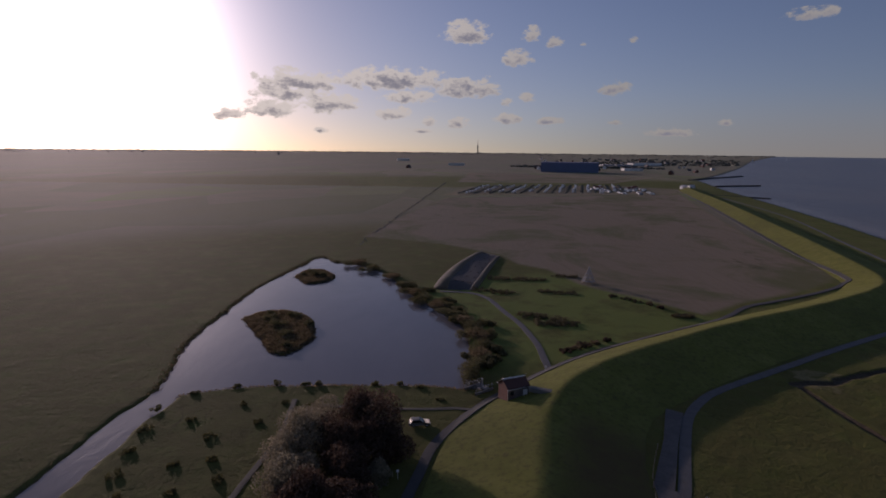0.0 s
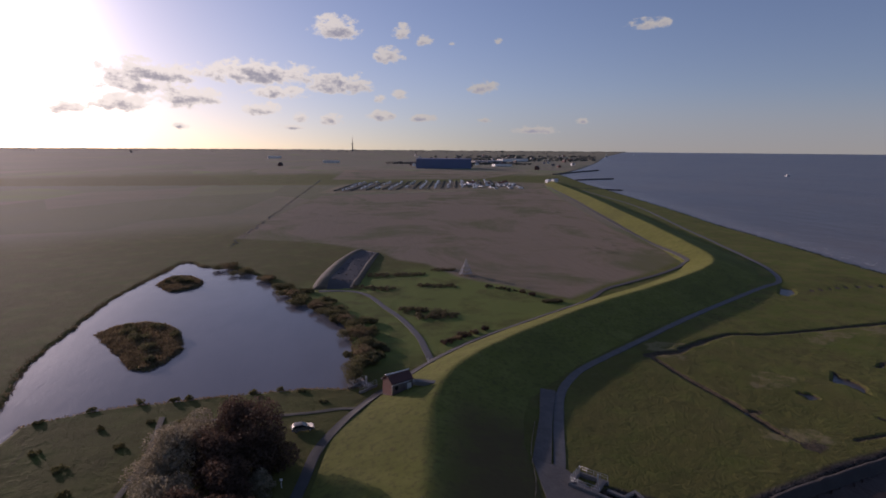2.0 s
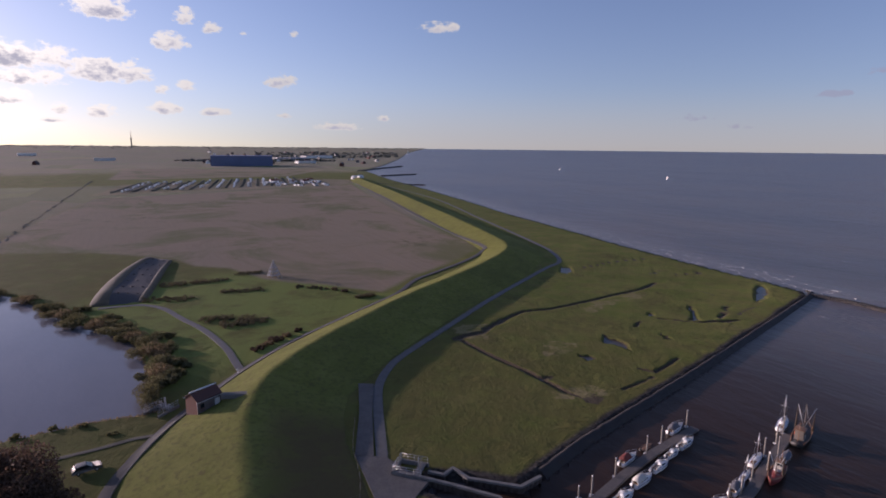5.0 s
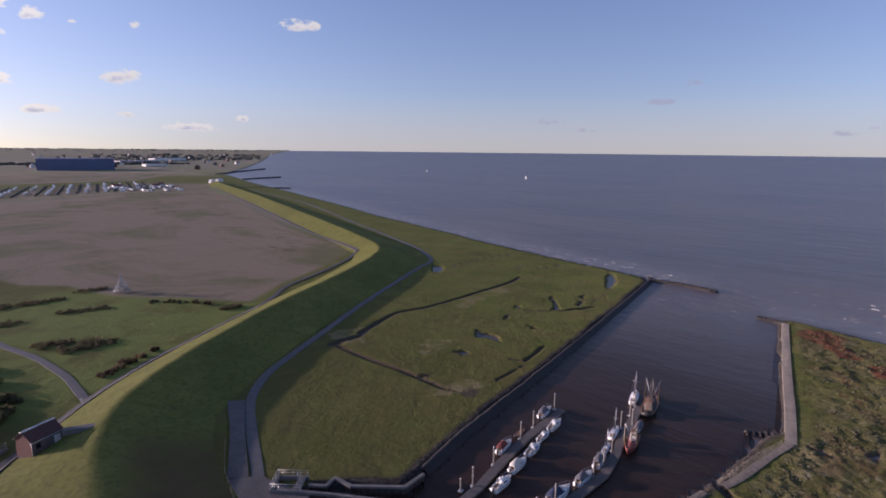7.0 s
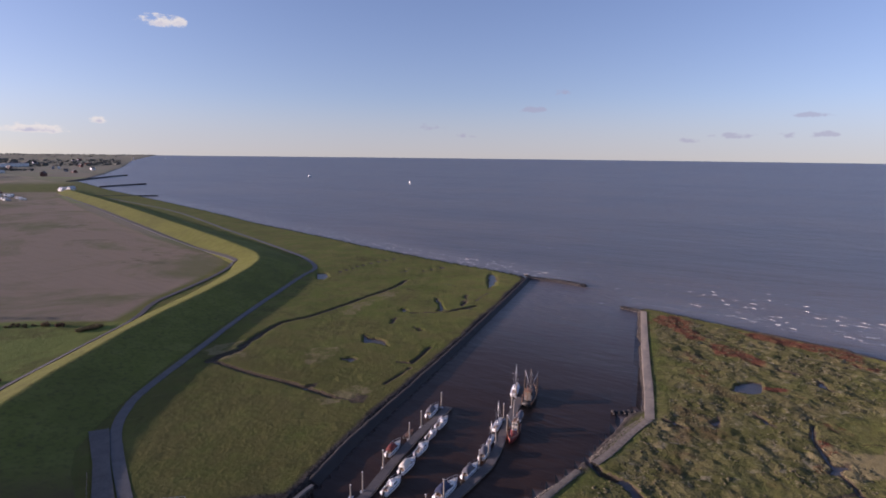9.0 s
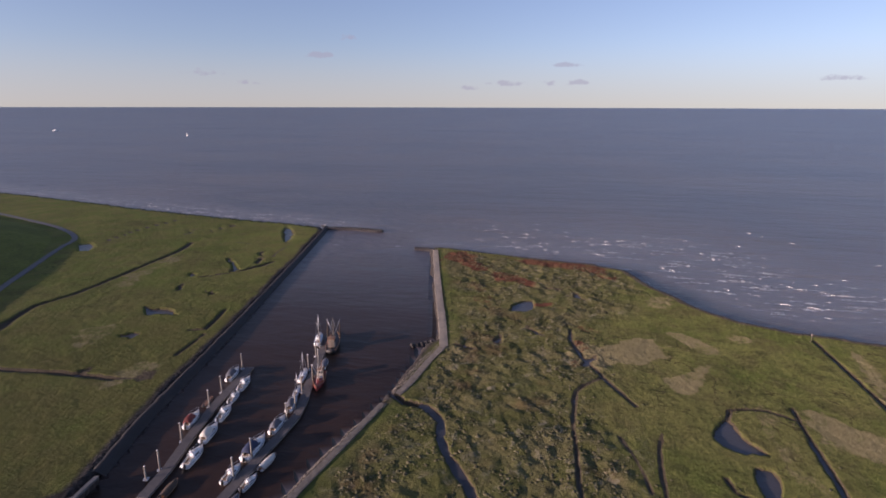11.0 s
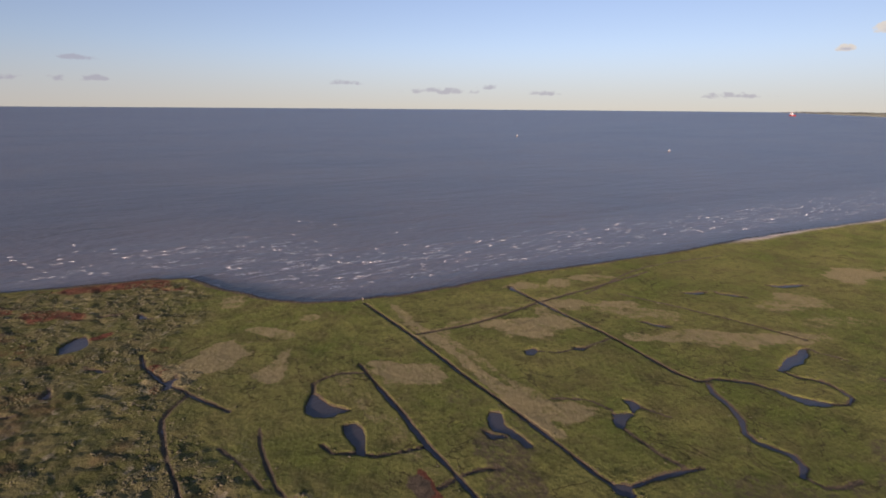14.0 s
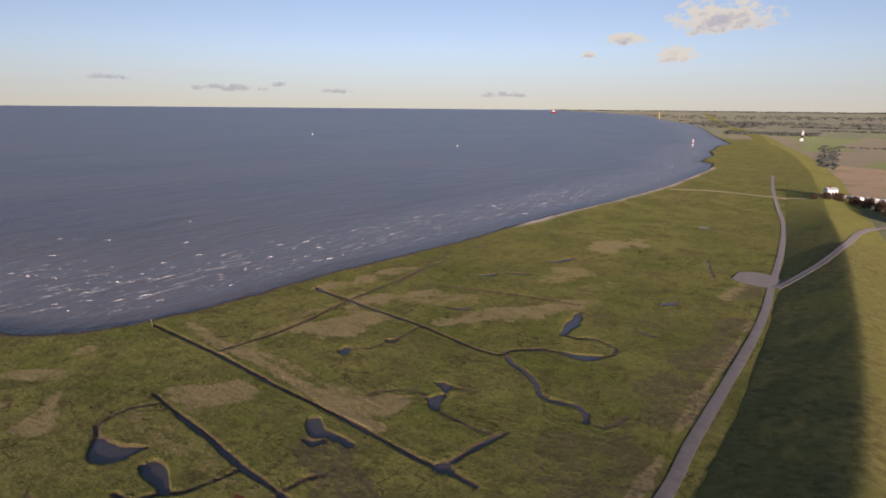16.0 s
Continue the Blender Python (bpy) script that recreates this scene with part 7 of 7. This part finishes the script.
def clamp_heap():
    """A long silage heap: a curved earth bank on one side, a low one on the other, a dark sheet between."""
    ox, oy = 2.0, 255.0
    g = thing("silage_clamp", ox, oy, LAND - 0.2, 0, "long silage clamp of brown earth banks and a dark sheet", "clamp")

    def edge(s):
        a, b, c = Vector((-11, 216, 0)), Vector((-9.5, 254, 0)), Vector((11.5, 301, 0))
        left = a * (1 - s) ** 2 + b * 2 * s * (1 - s) + c * s * s
        right = Vector((5.2 + 15.4 * s, 214.5 + 76 * s, 0))
        o = Vector((ox, oy, 0))
        return left - o, right - o

    def strip(q0, q1, high, shape, n, mat, name, label):
        rings = []
        for s in np.linspace(0, 1, 30):
            l, r = edge(s)
            e = math.sin(min(1, min(s, 1 - s) / 0.14) * math.pi / 2)
            rings.append([l.lerp(r, q0 + (q1 - q0) * u) + Vector((0, 0, e * high(u) + 0.10 * math.sin(11 * s + u * 5))) for u in shape])
        part(name, loft(bmesh.new(), rings, close=n, caps=n), mat, g, label)

    strip(0.0, 0.50, lambda u: 3.0 * math.sin(u * math.pi) ** 0.8, (0, 0.12, 0.3, 0.5, 0.7, 0.88, 1.0), True, M_EARTH, "earth_bank", "brown earth bank")
    strip(0.86, 1.06, lambda u: 1.5 * math.sin(u * math.pi), (0, 0.25, 0.5, 0.75, 1.0), True, M_EARTH, "earth_bank", "brown earth bank")
    strip(0.36, 0.95, lambda u: 2.3 - 1.3 * u, (0, 0.15, 0.3, 0.45, 0.6, 0.75, 0.9, 1.0), False, M_TARMAT, "cover_sheet", "dark grey plastic sheet")
    for s in np.linspace(0.12, 0.88, 7):
        for q in (0.2, 0.5, 0.8):
            l, r = edge(s)
            p = l.lerp(r, 0.36 + 0.59 * q) + Vector((0, 0, 2.3 - 1.3 * q + 0.16))
            part("weight_tyre", loft(bmesh.new(), [[p + Vector(((0.35 + 0.12 * math.cos(b)) * math.cos(a), (0.35 + 0.12 * math.cos(b)) * math.sin(a), 0.12 * math.sin(b))) for b in np.linspace(0, 2 * math.pi, 5, endpoint=False)] for a in np.linspace(0, 2 * math.pi, 9)], caps=False), M_RUBBER, g)


clamp_heap()


def car(x, y, turn, paint, label, group="", long=False):
    g = thing("car", x, y, tall(x, y) + 0.02, turn, label, "car", group)
    L, W = (4.3, 1.75) if not long else (5.2, 1.95)
    roof = 1.42 if not long else 1.95
    prof = [(-0.5, 0.35), (-0.5, 0.8), (-0.47, 0.95), (0.16, 0.98), (0.44, 0.84), (0.5, 0.7), (0.5, 0.35)]
    part("body", loft(bmesh.new(), [[Vector((u * L, s * W / 2 * k_, h)) for u, h in prof] for s, k_ in ((-1, 0.94), (-1, 1.0), (1, 1.0), (1, 0.94))]), paint, g)
    cabin = [(-0.46, 0.93), (-0.38, roof - 0.06), (-0.3, roof), (0.02, roof), (0.2, 0.95)]
    part("glasshouse", loft(bmesh.new(), [[Vector((u * L, s * W / 2 * k_, h)) for u, h in cabin] for s, k_ in ((-1, 0.88), (1, 0.88))]), M_GLASS, g, "dark windows", flat=True)
    part("roof", block(bmesh.new(), -0.17 * L, 0, roof - 0.02, 0.36 * L, W * 0.84, 0.07, 0.03), paint, g)
    for u in (-0.31, 0.31):
        for s in (-1, 1):
            wheel = part("wheel", rod(bmesh.new(), (u * L, s * (W / 2 - 0.2), 0.31), (u * L, s * (W / 2 + 0.01), 0.31), 0.31, sides=14), M_RUBBER, g)
            part("rim", rod(bmesh.new(), (u * L, s * (W / 2), 0.31), (u * L, s * (W / 2 + 0.025), 0.31), 0.19, sides=10), M_STEEL, wheel)
    for s in (-1, 1):
        part("headlight", block(bmesh.new(), 0.49 * L, s * W * 0.34, 0.62, 0.1, 0.34, 0.16, 0.03), M_STEEL, g)
        part("tail_light", block(bmesh.new(), -0.495 * L, s * W * 0.38, 0.66, 0.06, 0.2, 0.22, 0.02), M_REDPAINT, g)
        part("mirror", block(bmesh.new(), 0.14 * L, s * (W / 2 + 0.08), 0.95, 0.12, 0.18, 0.13, 0.03), paint, g)
    part("bumper", block(bmesh.new(), 0.5 * L, 0, 0.3, 0.12, W * 0.92, 0.22, 0.05), M_BLACK, g)
    return g


car(-7.9, 104.7, 9, M_SILVER, "silver hatchback car parked on grass beside the lane")


def post_sign(x, y, high, label, mat):
    g = thing("marker_post", x, y, tall(x, y) - 0.1, 0, label, "post")
    part("shaft", rod(bmesh.new(), (0, 0, 0), (0, 0, high), 0.05, sides=8), mat, g)
    part("panel", block(bmesh.new(), 0, 0.06, high - 0.5, 0.45, 0.05, 0.45, 0.02), mat, g)


post_sign(-10.2, 86, 1.8, "white marker post beside the lane", M_WHITEWALL)
post_sign(21.8, 133.6, 1.5, "white marker post at the track junction", M_WHITEWALL)
post_sign(138.0, -60.2, 1.8, "grey timber marker post on the shore", M_WOOD)


# ---- distant land to the west and north ----
def house(x, y, turn, lx, ly, eave, ridge, wall_mat, roof_mat, label, windows=3, group=""):
    z = float(rise(np.float64(x), np.float64(y))) + LAND - 0.2
    g = thing("house", x, y, max(z, tall(x, y) - 0.3) if math.hypot(x, y) < 1500 else z, turn, label, "house", group)
    part("wall", gable_walls(bmesh.new(), lx, ly, eave, ridge - 0.1), wall_mat, g, flat=True)
    part("roof", gable(bmesh.new(), lx, ly, eave, ridge), roof_mat, g, flat=True)
    for i in range(windows):
        u = (i + 0.5) / windows * lx - lx / 2
        for s in (-1, 1):
            win = part("window", block(bmesh.new(), u, s * (ly / 2 + 0.02), eave * 0.4, lx / windows * 0.45, 0.08, eave * 0.38, 0.01), M_GLASS, g, flat=True)
            part("sill", block(bmesh.new(), u, s * (ly / 2 + 0.08), eave * 0.36, lx / windows * 0.5, 0.14, 0.08), M_WHITEWALL, win, flat=True)
    part("door", block(bmesh.new(), lx / 2 + 0.03, 0, 0, 0.09, 1.1, 2.1, 0.01), M_TEAK, g, flat=True)
    part("chimney", block(bmesh.new(), lx * 0.2, 0.3, ridge - 0.5, 0.7, 0.7, 1.4, 0.03), M_BRICK, g, flat=True)
    return g


def caravan(x, y, turn, label):
    g = thing("caravan", x, y, LAND, turn, label, "caravan", "caravans on the camp site")
    prof = [(-0.5, 0.5), (-0.49, 1.6), (-0.42, 2.5), (0.4, 2.6), (0.5, 1.9), (0.5, 0.5)]
    part("body", loft(bmesh.new(), [[Vector((u * 6.2, s * 1.15, h)) for u, h in prof] for s in (-1, 1)]), M_WHITE, g, flat=True)
    for s in (-1, 1):
        for u in (-1.6, 0.2, 1.7):
            part("window", block(bmesh.new(), u, s * 1.17, 1.35, 1.1, 0.06, 0.65, 0.02), M_GLASS, g, flat=True)
        part("wheel", rod(bmesh.new(), (-0.2, s * 0.9, 0.32), (-0.2, s * 1.14, 0.32), 0.32, sides=10), M_RUBBER, g)
    part("front_window", block(bmesh.new(), 3.05, 0, 1.3, 0.1, 1.6, 0.6, 0.02), M_GLASS, g, flat=True)
    part("door", block(bmesh.new(), 0.95, -1.18, 0.55, 0.65, 0.05, 1.8, 0.02), M_CREAM, g, flat=True)
    part("drawbar", rod(bmesh.new(), (3.0, 0, 0.5), (4.4, 0, 0.5), 0.06, sides=6), M_STEEL, g)
    part("awning", loft(bmesh.new(), [[Vector((u, -1.2, 2.45)), Vector((u, -3.4, 1.95)), Vector((u, -3.45, 0.1))] for u in (-2.6, 2.4)], close=False, caps=False), M_GREYCLOTH, g, "grey fabric awning", flat=True)
    return g


first = caravan(14, 742, 70, "white touring caravan with a grey awning on the camp site")
rng = random.Random(5)
spots = []
for row in range(11):
    bx, by = 6 + row * 21, 722 + row * 5.5
    for i in range(9):
        if rng.random() < 0.78:
            spots.append((bx + i * 4.2 + rng.uniform(-1.5, 1.5), by + i * 19 + rng.uniform(-2, 2), 75 + rng.uniform(-12, 12)))
for _ in range(30):
    spots.append((rng.uniform(185, 268), rng.uniform(735, 860), rng.uniform(0, 180)))
for sx, sy, a in spots:
    copy_thing(first, pose(sx, sy, LAND, 0, 0, a))

hedge_n = []
for row in range(12):
    bx, by = -4 + row * 21, 720 + row * 5.5
    for i in range(60):
        hedge_n.append((bx + i * 0.63 * 4.2 / 4.2 + rng.uniform(-1, 1), by + i * 2.85, LAND + 0.1))
for i in range(420):
    hedge_n.append((-60 + 0.077 * i + rng.uniform(-1.5, 1.5), 312 + i * 1.55, LAND - 1.15 + rng.uniform(0, 0.35)))
hc = np.array(hedge_n)
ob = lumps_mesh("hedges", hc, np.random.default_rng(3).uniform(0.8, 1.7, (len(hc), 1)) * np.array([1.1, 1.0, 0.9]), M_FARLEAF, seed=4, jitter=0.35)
tagged(ob, "dark clipped hedges between camp site rows", "hedge", kind="stuff")

for px, py, a, lx in ((341, 836, 20, 9), (348, 862, 15, 9), (354, 890, 15, 10), (336, 852, 100, 8), (246, 822, 30, 12), (262, 850, 20, 10), (222, 805, 60, 10), (205, 840, 10, 12)):
    house(px, py, a, lx, 6.5, 3.0, 5.0, M_WHITEWALL, M_PALEROOF if px > 300 else M_REDROOF, "low white beach house at the end of the dike" if px > 300 else "white camp site house with a red tiled roof")


def hall(x, y, turn, lx, ly, high, mat, label):
    z = float(rise(np.float64(x), np.float64(y))) + LAND - 0.5
    g = thing("industrial_hall", x, y, z, turn, label, "hall")
    part("wall", block(bmesh.new(), 0, 0, 0, lx, ly, high, 0.1), mat, g, flat=True)
    part("roof", gable(bmesh.new(), lx, ly, high, high + ly * 0.03, 0.4, 0.4), mat if mat is M_BLUEWALL else M_GREYWALL, g, flat=True)
    n = max(3, int(lx / 14))
    for i in range(n):
        part("gate", block(bmesh.new(), (i + 0.5) / n * lx - lx / 2, -ly / 2 - 0.06, 0, lx / n * 0.5, 0.15, high * 0.3, 0.03), M_GREYWALL if mat is not M_BLUEWALL else M_BLUEWALL, g, flat=True)
        part("roof_light", block(bmesh.new(), (i + 0.5) / n * lx - lx / 2, -ly * 0.25, high + ly * 0.03 + 0.3, lx / n * 0.3, ly * 0.2, 0.4, 0.05), M_GREYWALL, g, flat=True)


hall(296, 1545, -10, 152, 60, 26, M_BLUEWALL, "very long tall blue industrial hall")
hall(560, 2050, 15, 120, 40, 10, M_GREYWALL, "grey warehouse near the port")
hall(760, 2350, 20, 140, 40, 11, M_WHITEWALL, "long white warehouse near the port")
hall(520, 1720, 10, 60, 24, 7, M_WHITEWALL, "white warehouse near the port")
hall(-20, 2100, 0, 60, 30, 8, M_WHITEWALL, "white farm hall among far trees")
hall(-290, 2750, 10, 60, 26, 9, M_WHITEWALL, "white farm hall among far trees")

rng = random.Random(9)
for i in range(46):
    if i < 44:
        r, az = rng.uniform(1500, 3400), radians(rng.uniform(6, 24))
    else:
        r, az = rng.uniform(1700, 4000), radians(rng.uniform(-28, 6))
    hx, hy = r * math.sin(az), r * math.cos(az)
    if not bool(inside(np.array([hx]), np.array([hy]), COAST)[0]) or depth_in(np.array([hx]), np.array([hy]), COAST)[0] < 25:
        continue
    house(hx, hy, rng.uniform(0, 180), rng.uniform(10, 20), rng.uniform(8, 11), rng.uniform(3.5, 7), rng.uniform(8, 12), rng.choice((M_WHITEWALL, M_BRICK, M_BRICK, M_GREYWALL)), rng.choice((M_REDROOF, M_SLATE, M_SLATE)), "distant gabled house in the coastal town", 3, "houses of the far town")


def radio_tower(x, y, high):
    z = float(rise(np.float64(x), np.float64(y)))
    g = thing("radio_tower", x, y, z, 0, "tall slim concrete radio tower on the horizon", "tower")
    part("shaft", rod(bmesh.new(), (0, 0, 0), (0, 0, high * 0.62), 5, 3.4, 12), M_CONCRETE, g)
    part("platform", rod(bmesh.new(), (0, 0, high * 0.5), (0, 0, high * 0.54), 7, 7, 14), M_CONCRETE, g)
    part("antenna", rod(bmesh.new(), (0, 0, high * 0.62), (0, 0, high), 1.6, 0.8, 8), M_REDPAINT, g)


radio_tower(120, 4300, 112)


def woods(name, sets, label, seed):
    """Far belts of trees: many crowns joined, uneven in height."""
    rng = np.random.default_rng(seed)
    c, s = [], []
    for az0, az1, r0, r1, n, size in sets:
        az, r = np.radians(rng.uniform(az0, az1, n)), rng.uniform(r0, r1, n)
        x, y = r * np.sin(az), r * np.cos(az)
        ok = depth_in(x, y, COAST) > 12
        x, y = x[ok], y[ok]
        h = size * rng.uniform(0.6, 1.3, len(x))
        z = LAND + rise(x, y) + h * 0.35
        c.append(np.stack([x, y, z], -1))
        s.append(np.stack([h * rng.uniform(0.9, 3.0, len(x)), h * rng.uniform(0.7, 1.3, len(x)), h * 0.7], -1))
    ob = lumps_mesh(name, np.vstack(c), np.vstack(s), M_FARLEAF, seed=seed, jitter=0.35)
    return tagged(ob, label, "woods", kind="stuff")


woods("far_woods_west", [(-60, 30, 4600, 4850, 1500, 4.5), (-60, 26, 3900, 4300, 240, 3.5), (5, 20, 1990, 2100, 160, 6), (12, 26, 2500, 3400, 260, 6)],
      "dark belts of bare trees on the western horizon", 51)
woods("far_woods_east", [(150, 200, 4500, 4850, 1200, 5), (158, 200, 3000, 3600, 500, 4.5), (165, 200, 2300, 2700, 420, 4), (169, 176, 1420, 1560, 420, 3.2), (176, 196, 1760, 1800, 150, 3.5), (176.5, 186, 1020, 1035, 50, 2.2), (176.3, 177.6, 640, 1000, 110, 1.6), (174, 190, 2050, 2100, 220, 4), (163, 172, 1900, 2400, 240, 4)],
      "dark belts of bare trees on the eastern horizon", 52)


# ---- southern shore: white inn, caravans, lighthouse, beacons ----
house(18, -413, 30, 5.6, 5.0, 5.4, 6.6, M_WHITEWALL, M_PALEROOF, "white two-storey inn behind the dike", 3)
for i, (cx, cy) in enumerate(((11.5, -430), (6.5, -428), (3.2, -427.5), (-1.5, -427), (-5, -425), (-9, -424), (-13, -423), (-18, -424))):
    copy_thing(first, pose(cx, cy, LAND, 0, 0, 95 + 8 * (i % 3)))
for i, (tx, ty, th) in enumerate(((8, -398, 6), (2, -388, 6), (-3, -372, 7), (-6, -356, 7), (-11, -345, 8), (-16, -338, 7), (14, -404, 5), (22, -408, 4.5), (-14, -360, 7), (28, -404, 4), (34, -402, 3))):
    tree(tx - 9, ty, th, th * 1.1, M_LEAF_DARK, "dark leafy tree behind the dike", 300 + i, 700, 0.4)


def lighthouse(x, y):
    g = thing("lighthouse", x, y, LAND - 0.2, 0, "round white lighthouse with a broad black band", "lighthouse")
    for i, (z0, z1, mat) in enumerate(((0, 5.5, M_WHITEWALL), (5.5, 10.5, M_BLACK), (10.5, 16.5, M_WHITEWALL))):
        part("tower_band", rod(bmesh.new(), (0, 0, z0), (0, 0, z1), 2.4 - z0 * 0.05, 2.4 - z1 * 0.05, 20), mat, g)
    part("gallery", rod(bmesh.new(), (0, 0, 16.5), (0, 0, 16.9), 2.4, 2.4, 20), M_BLACK, g)
    part("lantern", rod(bmesh.new(), (0, 0, 16.9), (0, 0, 18.9), 1.3, 1.3, 12), M_WHITEWALL, g)
    part("lantern_roof", rod(bmesh.new(), (0, 0, 18.9), (0, 0, 20.3), 1.5, 0.2, 12), M_BLACK, g)
    part("annex", block(bmesh.new(), 0, 4.0, 0, 5, 6, 2.8, 0.1), M_WHITEWALL, g, flat=True)


lighthouse(109, -1195)


def beacon(x, y, high, label):
    g = thing("beacon", x, y, WATER - 1 + float(rise(np.float64(x), np.float64(y))), 0, label, "beacon")
    part("base", rod(bmesh.new(), (0, 0, 0), (0, 0, 2.2), 1.6, 1.4, 12), M_CONCRETE, g)
    for i in range(3):
        part("shaft_band", rod(bmesh.new(), (0, 0, 2.2 + i * high / 3), (0, 0, 2.2 + (i + 1) * high / 3), 1.0, 0.9, 12), (M_WHITEWALL, M_REDPAINT, M_WHITEWALL)[i], g)
    part("top_mark", rod(bmesh.new(), (0, 0, 2.2 + high), (0, 0, 3.4 + high), 1.2, 0.2, 10), M_WHITEWALL, g)


beacon(219, -895, 9, "white and red beacon tower standing in the water")
beacon(470, -640, 1.0, "small pale channel marker in the water")
beacon(860, -700, 1.2, "small pale channel marker in the water")


def turbine(x, y, high):
    g = thing("harbour_mast", x, y, LAND + float(rise(np.float64(x), np.float64(y))), 0, "slim yellow-white navigation mast on the far shore", "mast")
    part("shaft", rod(bmesh.new(), (0, 0, 0), (0, 0, high), 2.2, 1.2, 10), M_YELLOW, g)
    part("cross_arm", rod(bmesh.new(), (-5, 0, high * 0.72), (5, 0, high * 0.72), 0.9, 0.9, 8), M_YELLOW, g)


turbine(835, -2740, 34)


def ship(x, y, turn, L, hull_mat, label):
    z = WATER + float(rise(np.float64(x), np.float64(y)))
    g = thing("ship", x, y, z, turn, label, "ship")
    part("hull", loft(bmesh.new(), hull_rings(L, L * 0.17, L * 0.14, sheer=0.2, stern=0.95, draft=2)), hull_mat, g)
    house_ = part("superstructure", block(bmesh.new(), -0.2 * L, 0, L * 0.13, L * 0.4, L * 0.13, L * 0.16, 0.4), M_WHITEWALL, g, "white superstructure", flat=True)
    part("bridge", block(bmesh.new(), -0.08 * L, 0, L * 0.29, L * 0.12, L * 0.15, L * 0.06, 0.3), M_WHITEWALL, house_, flat=True)
    part("funnel", rod(bmesh.new(), (-0.3 * L, 0, L * 0.28), (-0.32 * L, 0, L * 0.4), L * 0.03, L * 0.025, 10), M_REDPAINT, g)
    part("mast", rod(bmesh.new(), (0.1 * L, 0, L * 0.2), (0.1 * L, 0, L * 0.42), L * 0.006, sides=6), M_STEEL, g)


ship(1660, -3290, 150, 52, M_REDWHITE, "red-hulled white ship far out on the water")


def far_sail(x, y, turn, L, label, sail=True):
    z = WATER + float(rise(np.float64(x), np.float64(y)))
    g = thing("sailing_boat" if sail else "motor_boat", x, y, z, turn, label, "boat")
    part("hull", loft(bmesh.new(), hull_rings(L, L * 0.3, L * 0.1)), M_WHITE, g)
    if sail:
        part("mast", rod(bmesh.new(), (0.05 * L, 0, 0.1 * L), (0.05 * L, 0, 1.3 * L), 0.1, sides=6), M_STEEL, g)
        for a, b in (((0.03 * L, -0.45 * L)), ((0.09 * L, 0.5 * L))):
            part("sail", loft(bmesh.new(), [[Vector((a, k_, 0.18 * L)), Vector((b, k_ + 0.12 * L, 0.18 * L)), Vector((a, k_, 1.22 * L))] for k_ in (0, 0.05)]), M_WHITEWALL, g, "white sail")
    else:
        part("wheelhouse", block(bmesh.new(), -0.05 * L, 0, 0.1 * L, 0.35 * L, 0.2 * L, 0.16 * L, 0.2), M_WHITEWALL, g)
        part("mast", rod(bmesh.new(), (-0.1 * L, 0, 0.2 * L), (-0.1 * L, 0, 0.45 * L), 0.1, sides=6), M_STEEL, g)


far_sail(1471, 2877, 20, 16, "white sailing yacht far out on the water")
far_sail(1854, 3255, 40, 12, "white sailing yacht far out on the water")
far_sail(896, 683, 70, 5, "small white sailing boat on the water")
far_sail(985, 1070, 10, 15, "white motor boat on the water", False)
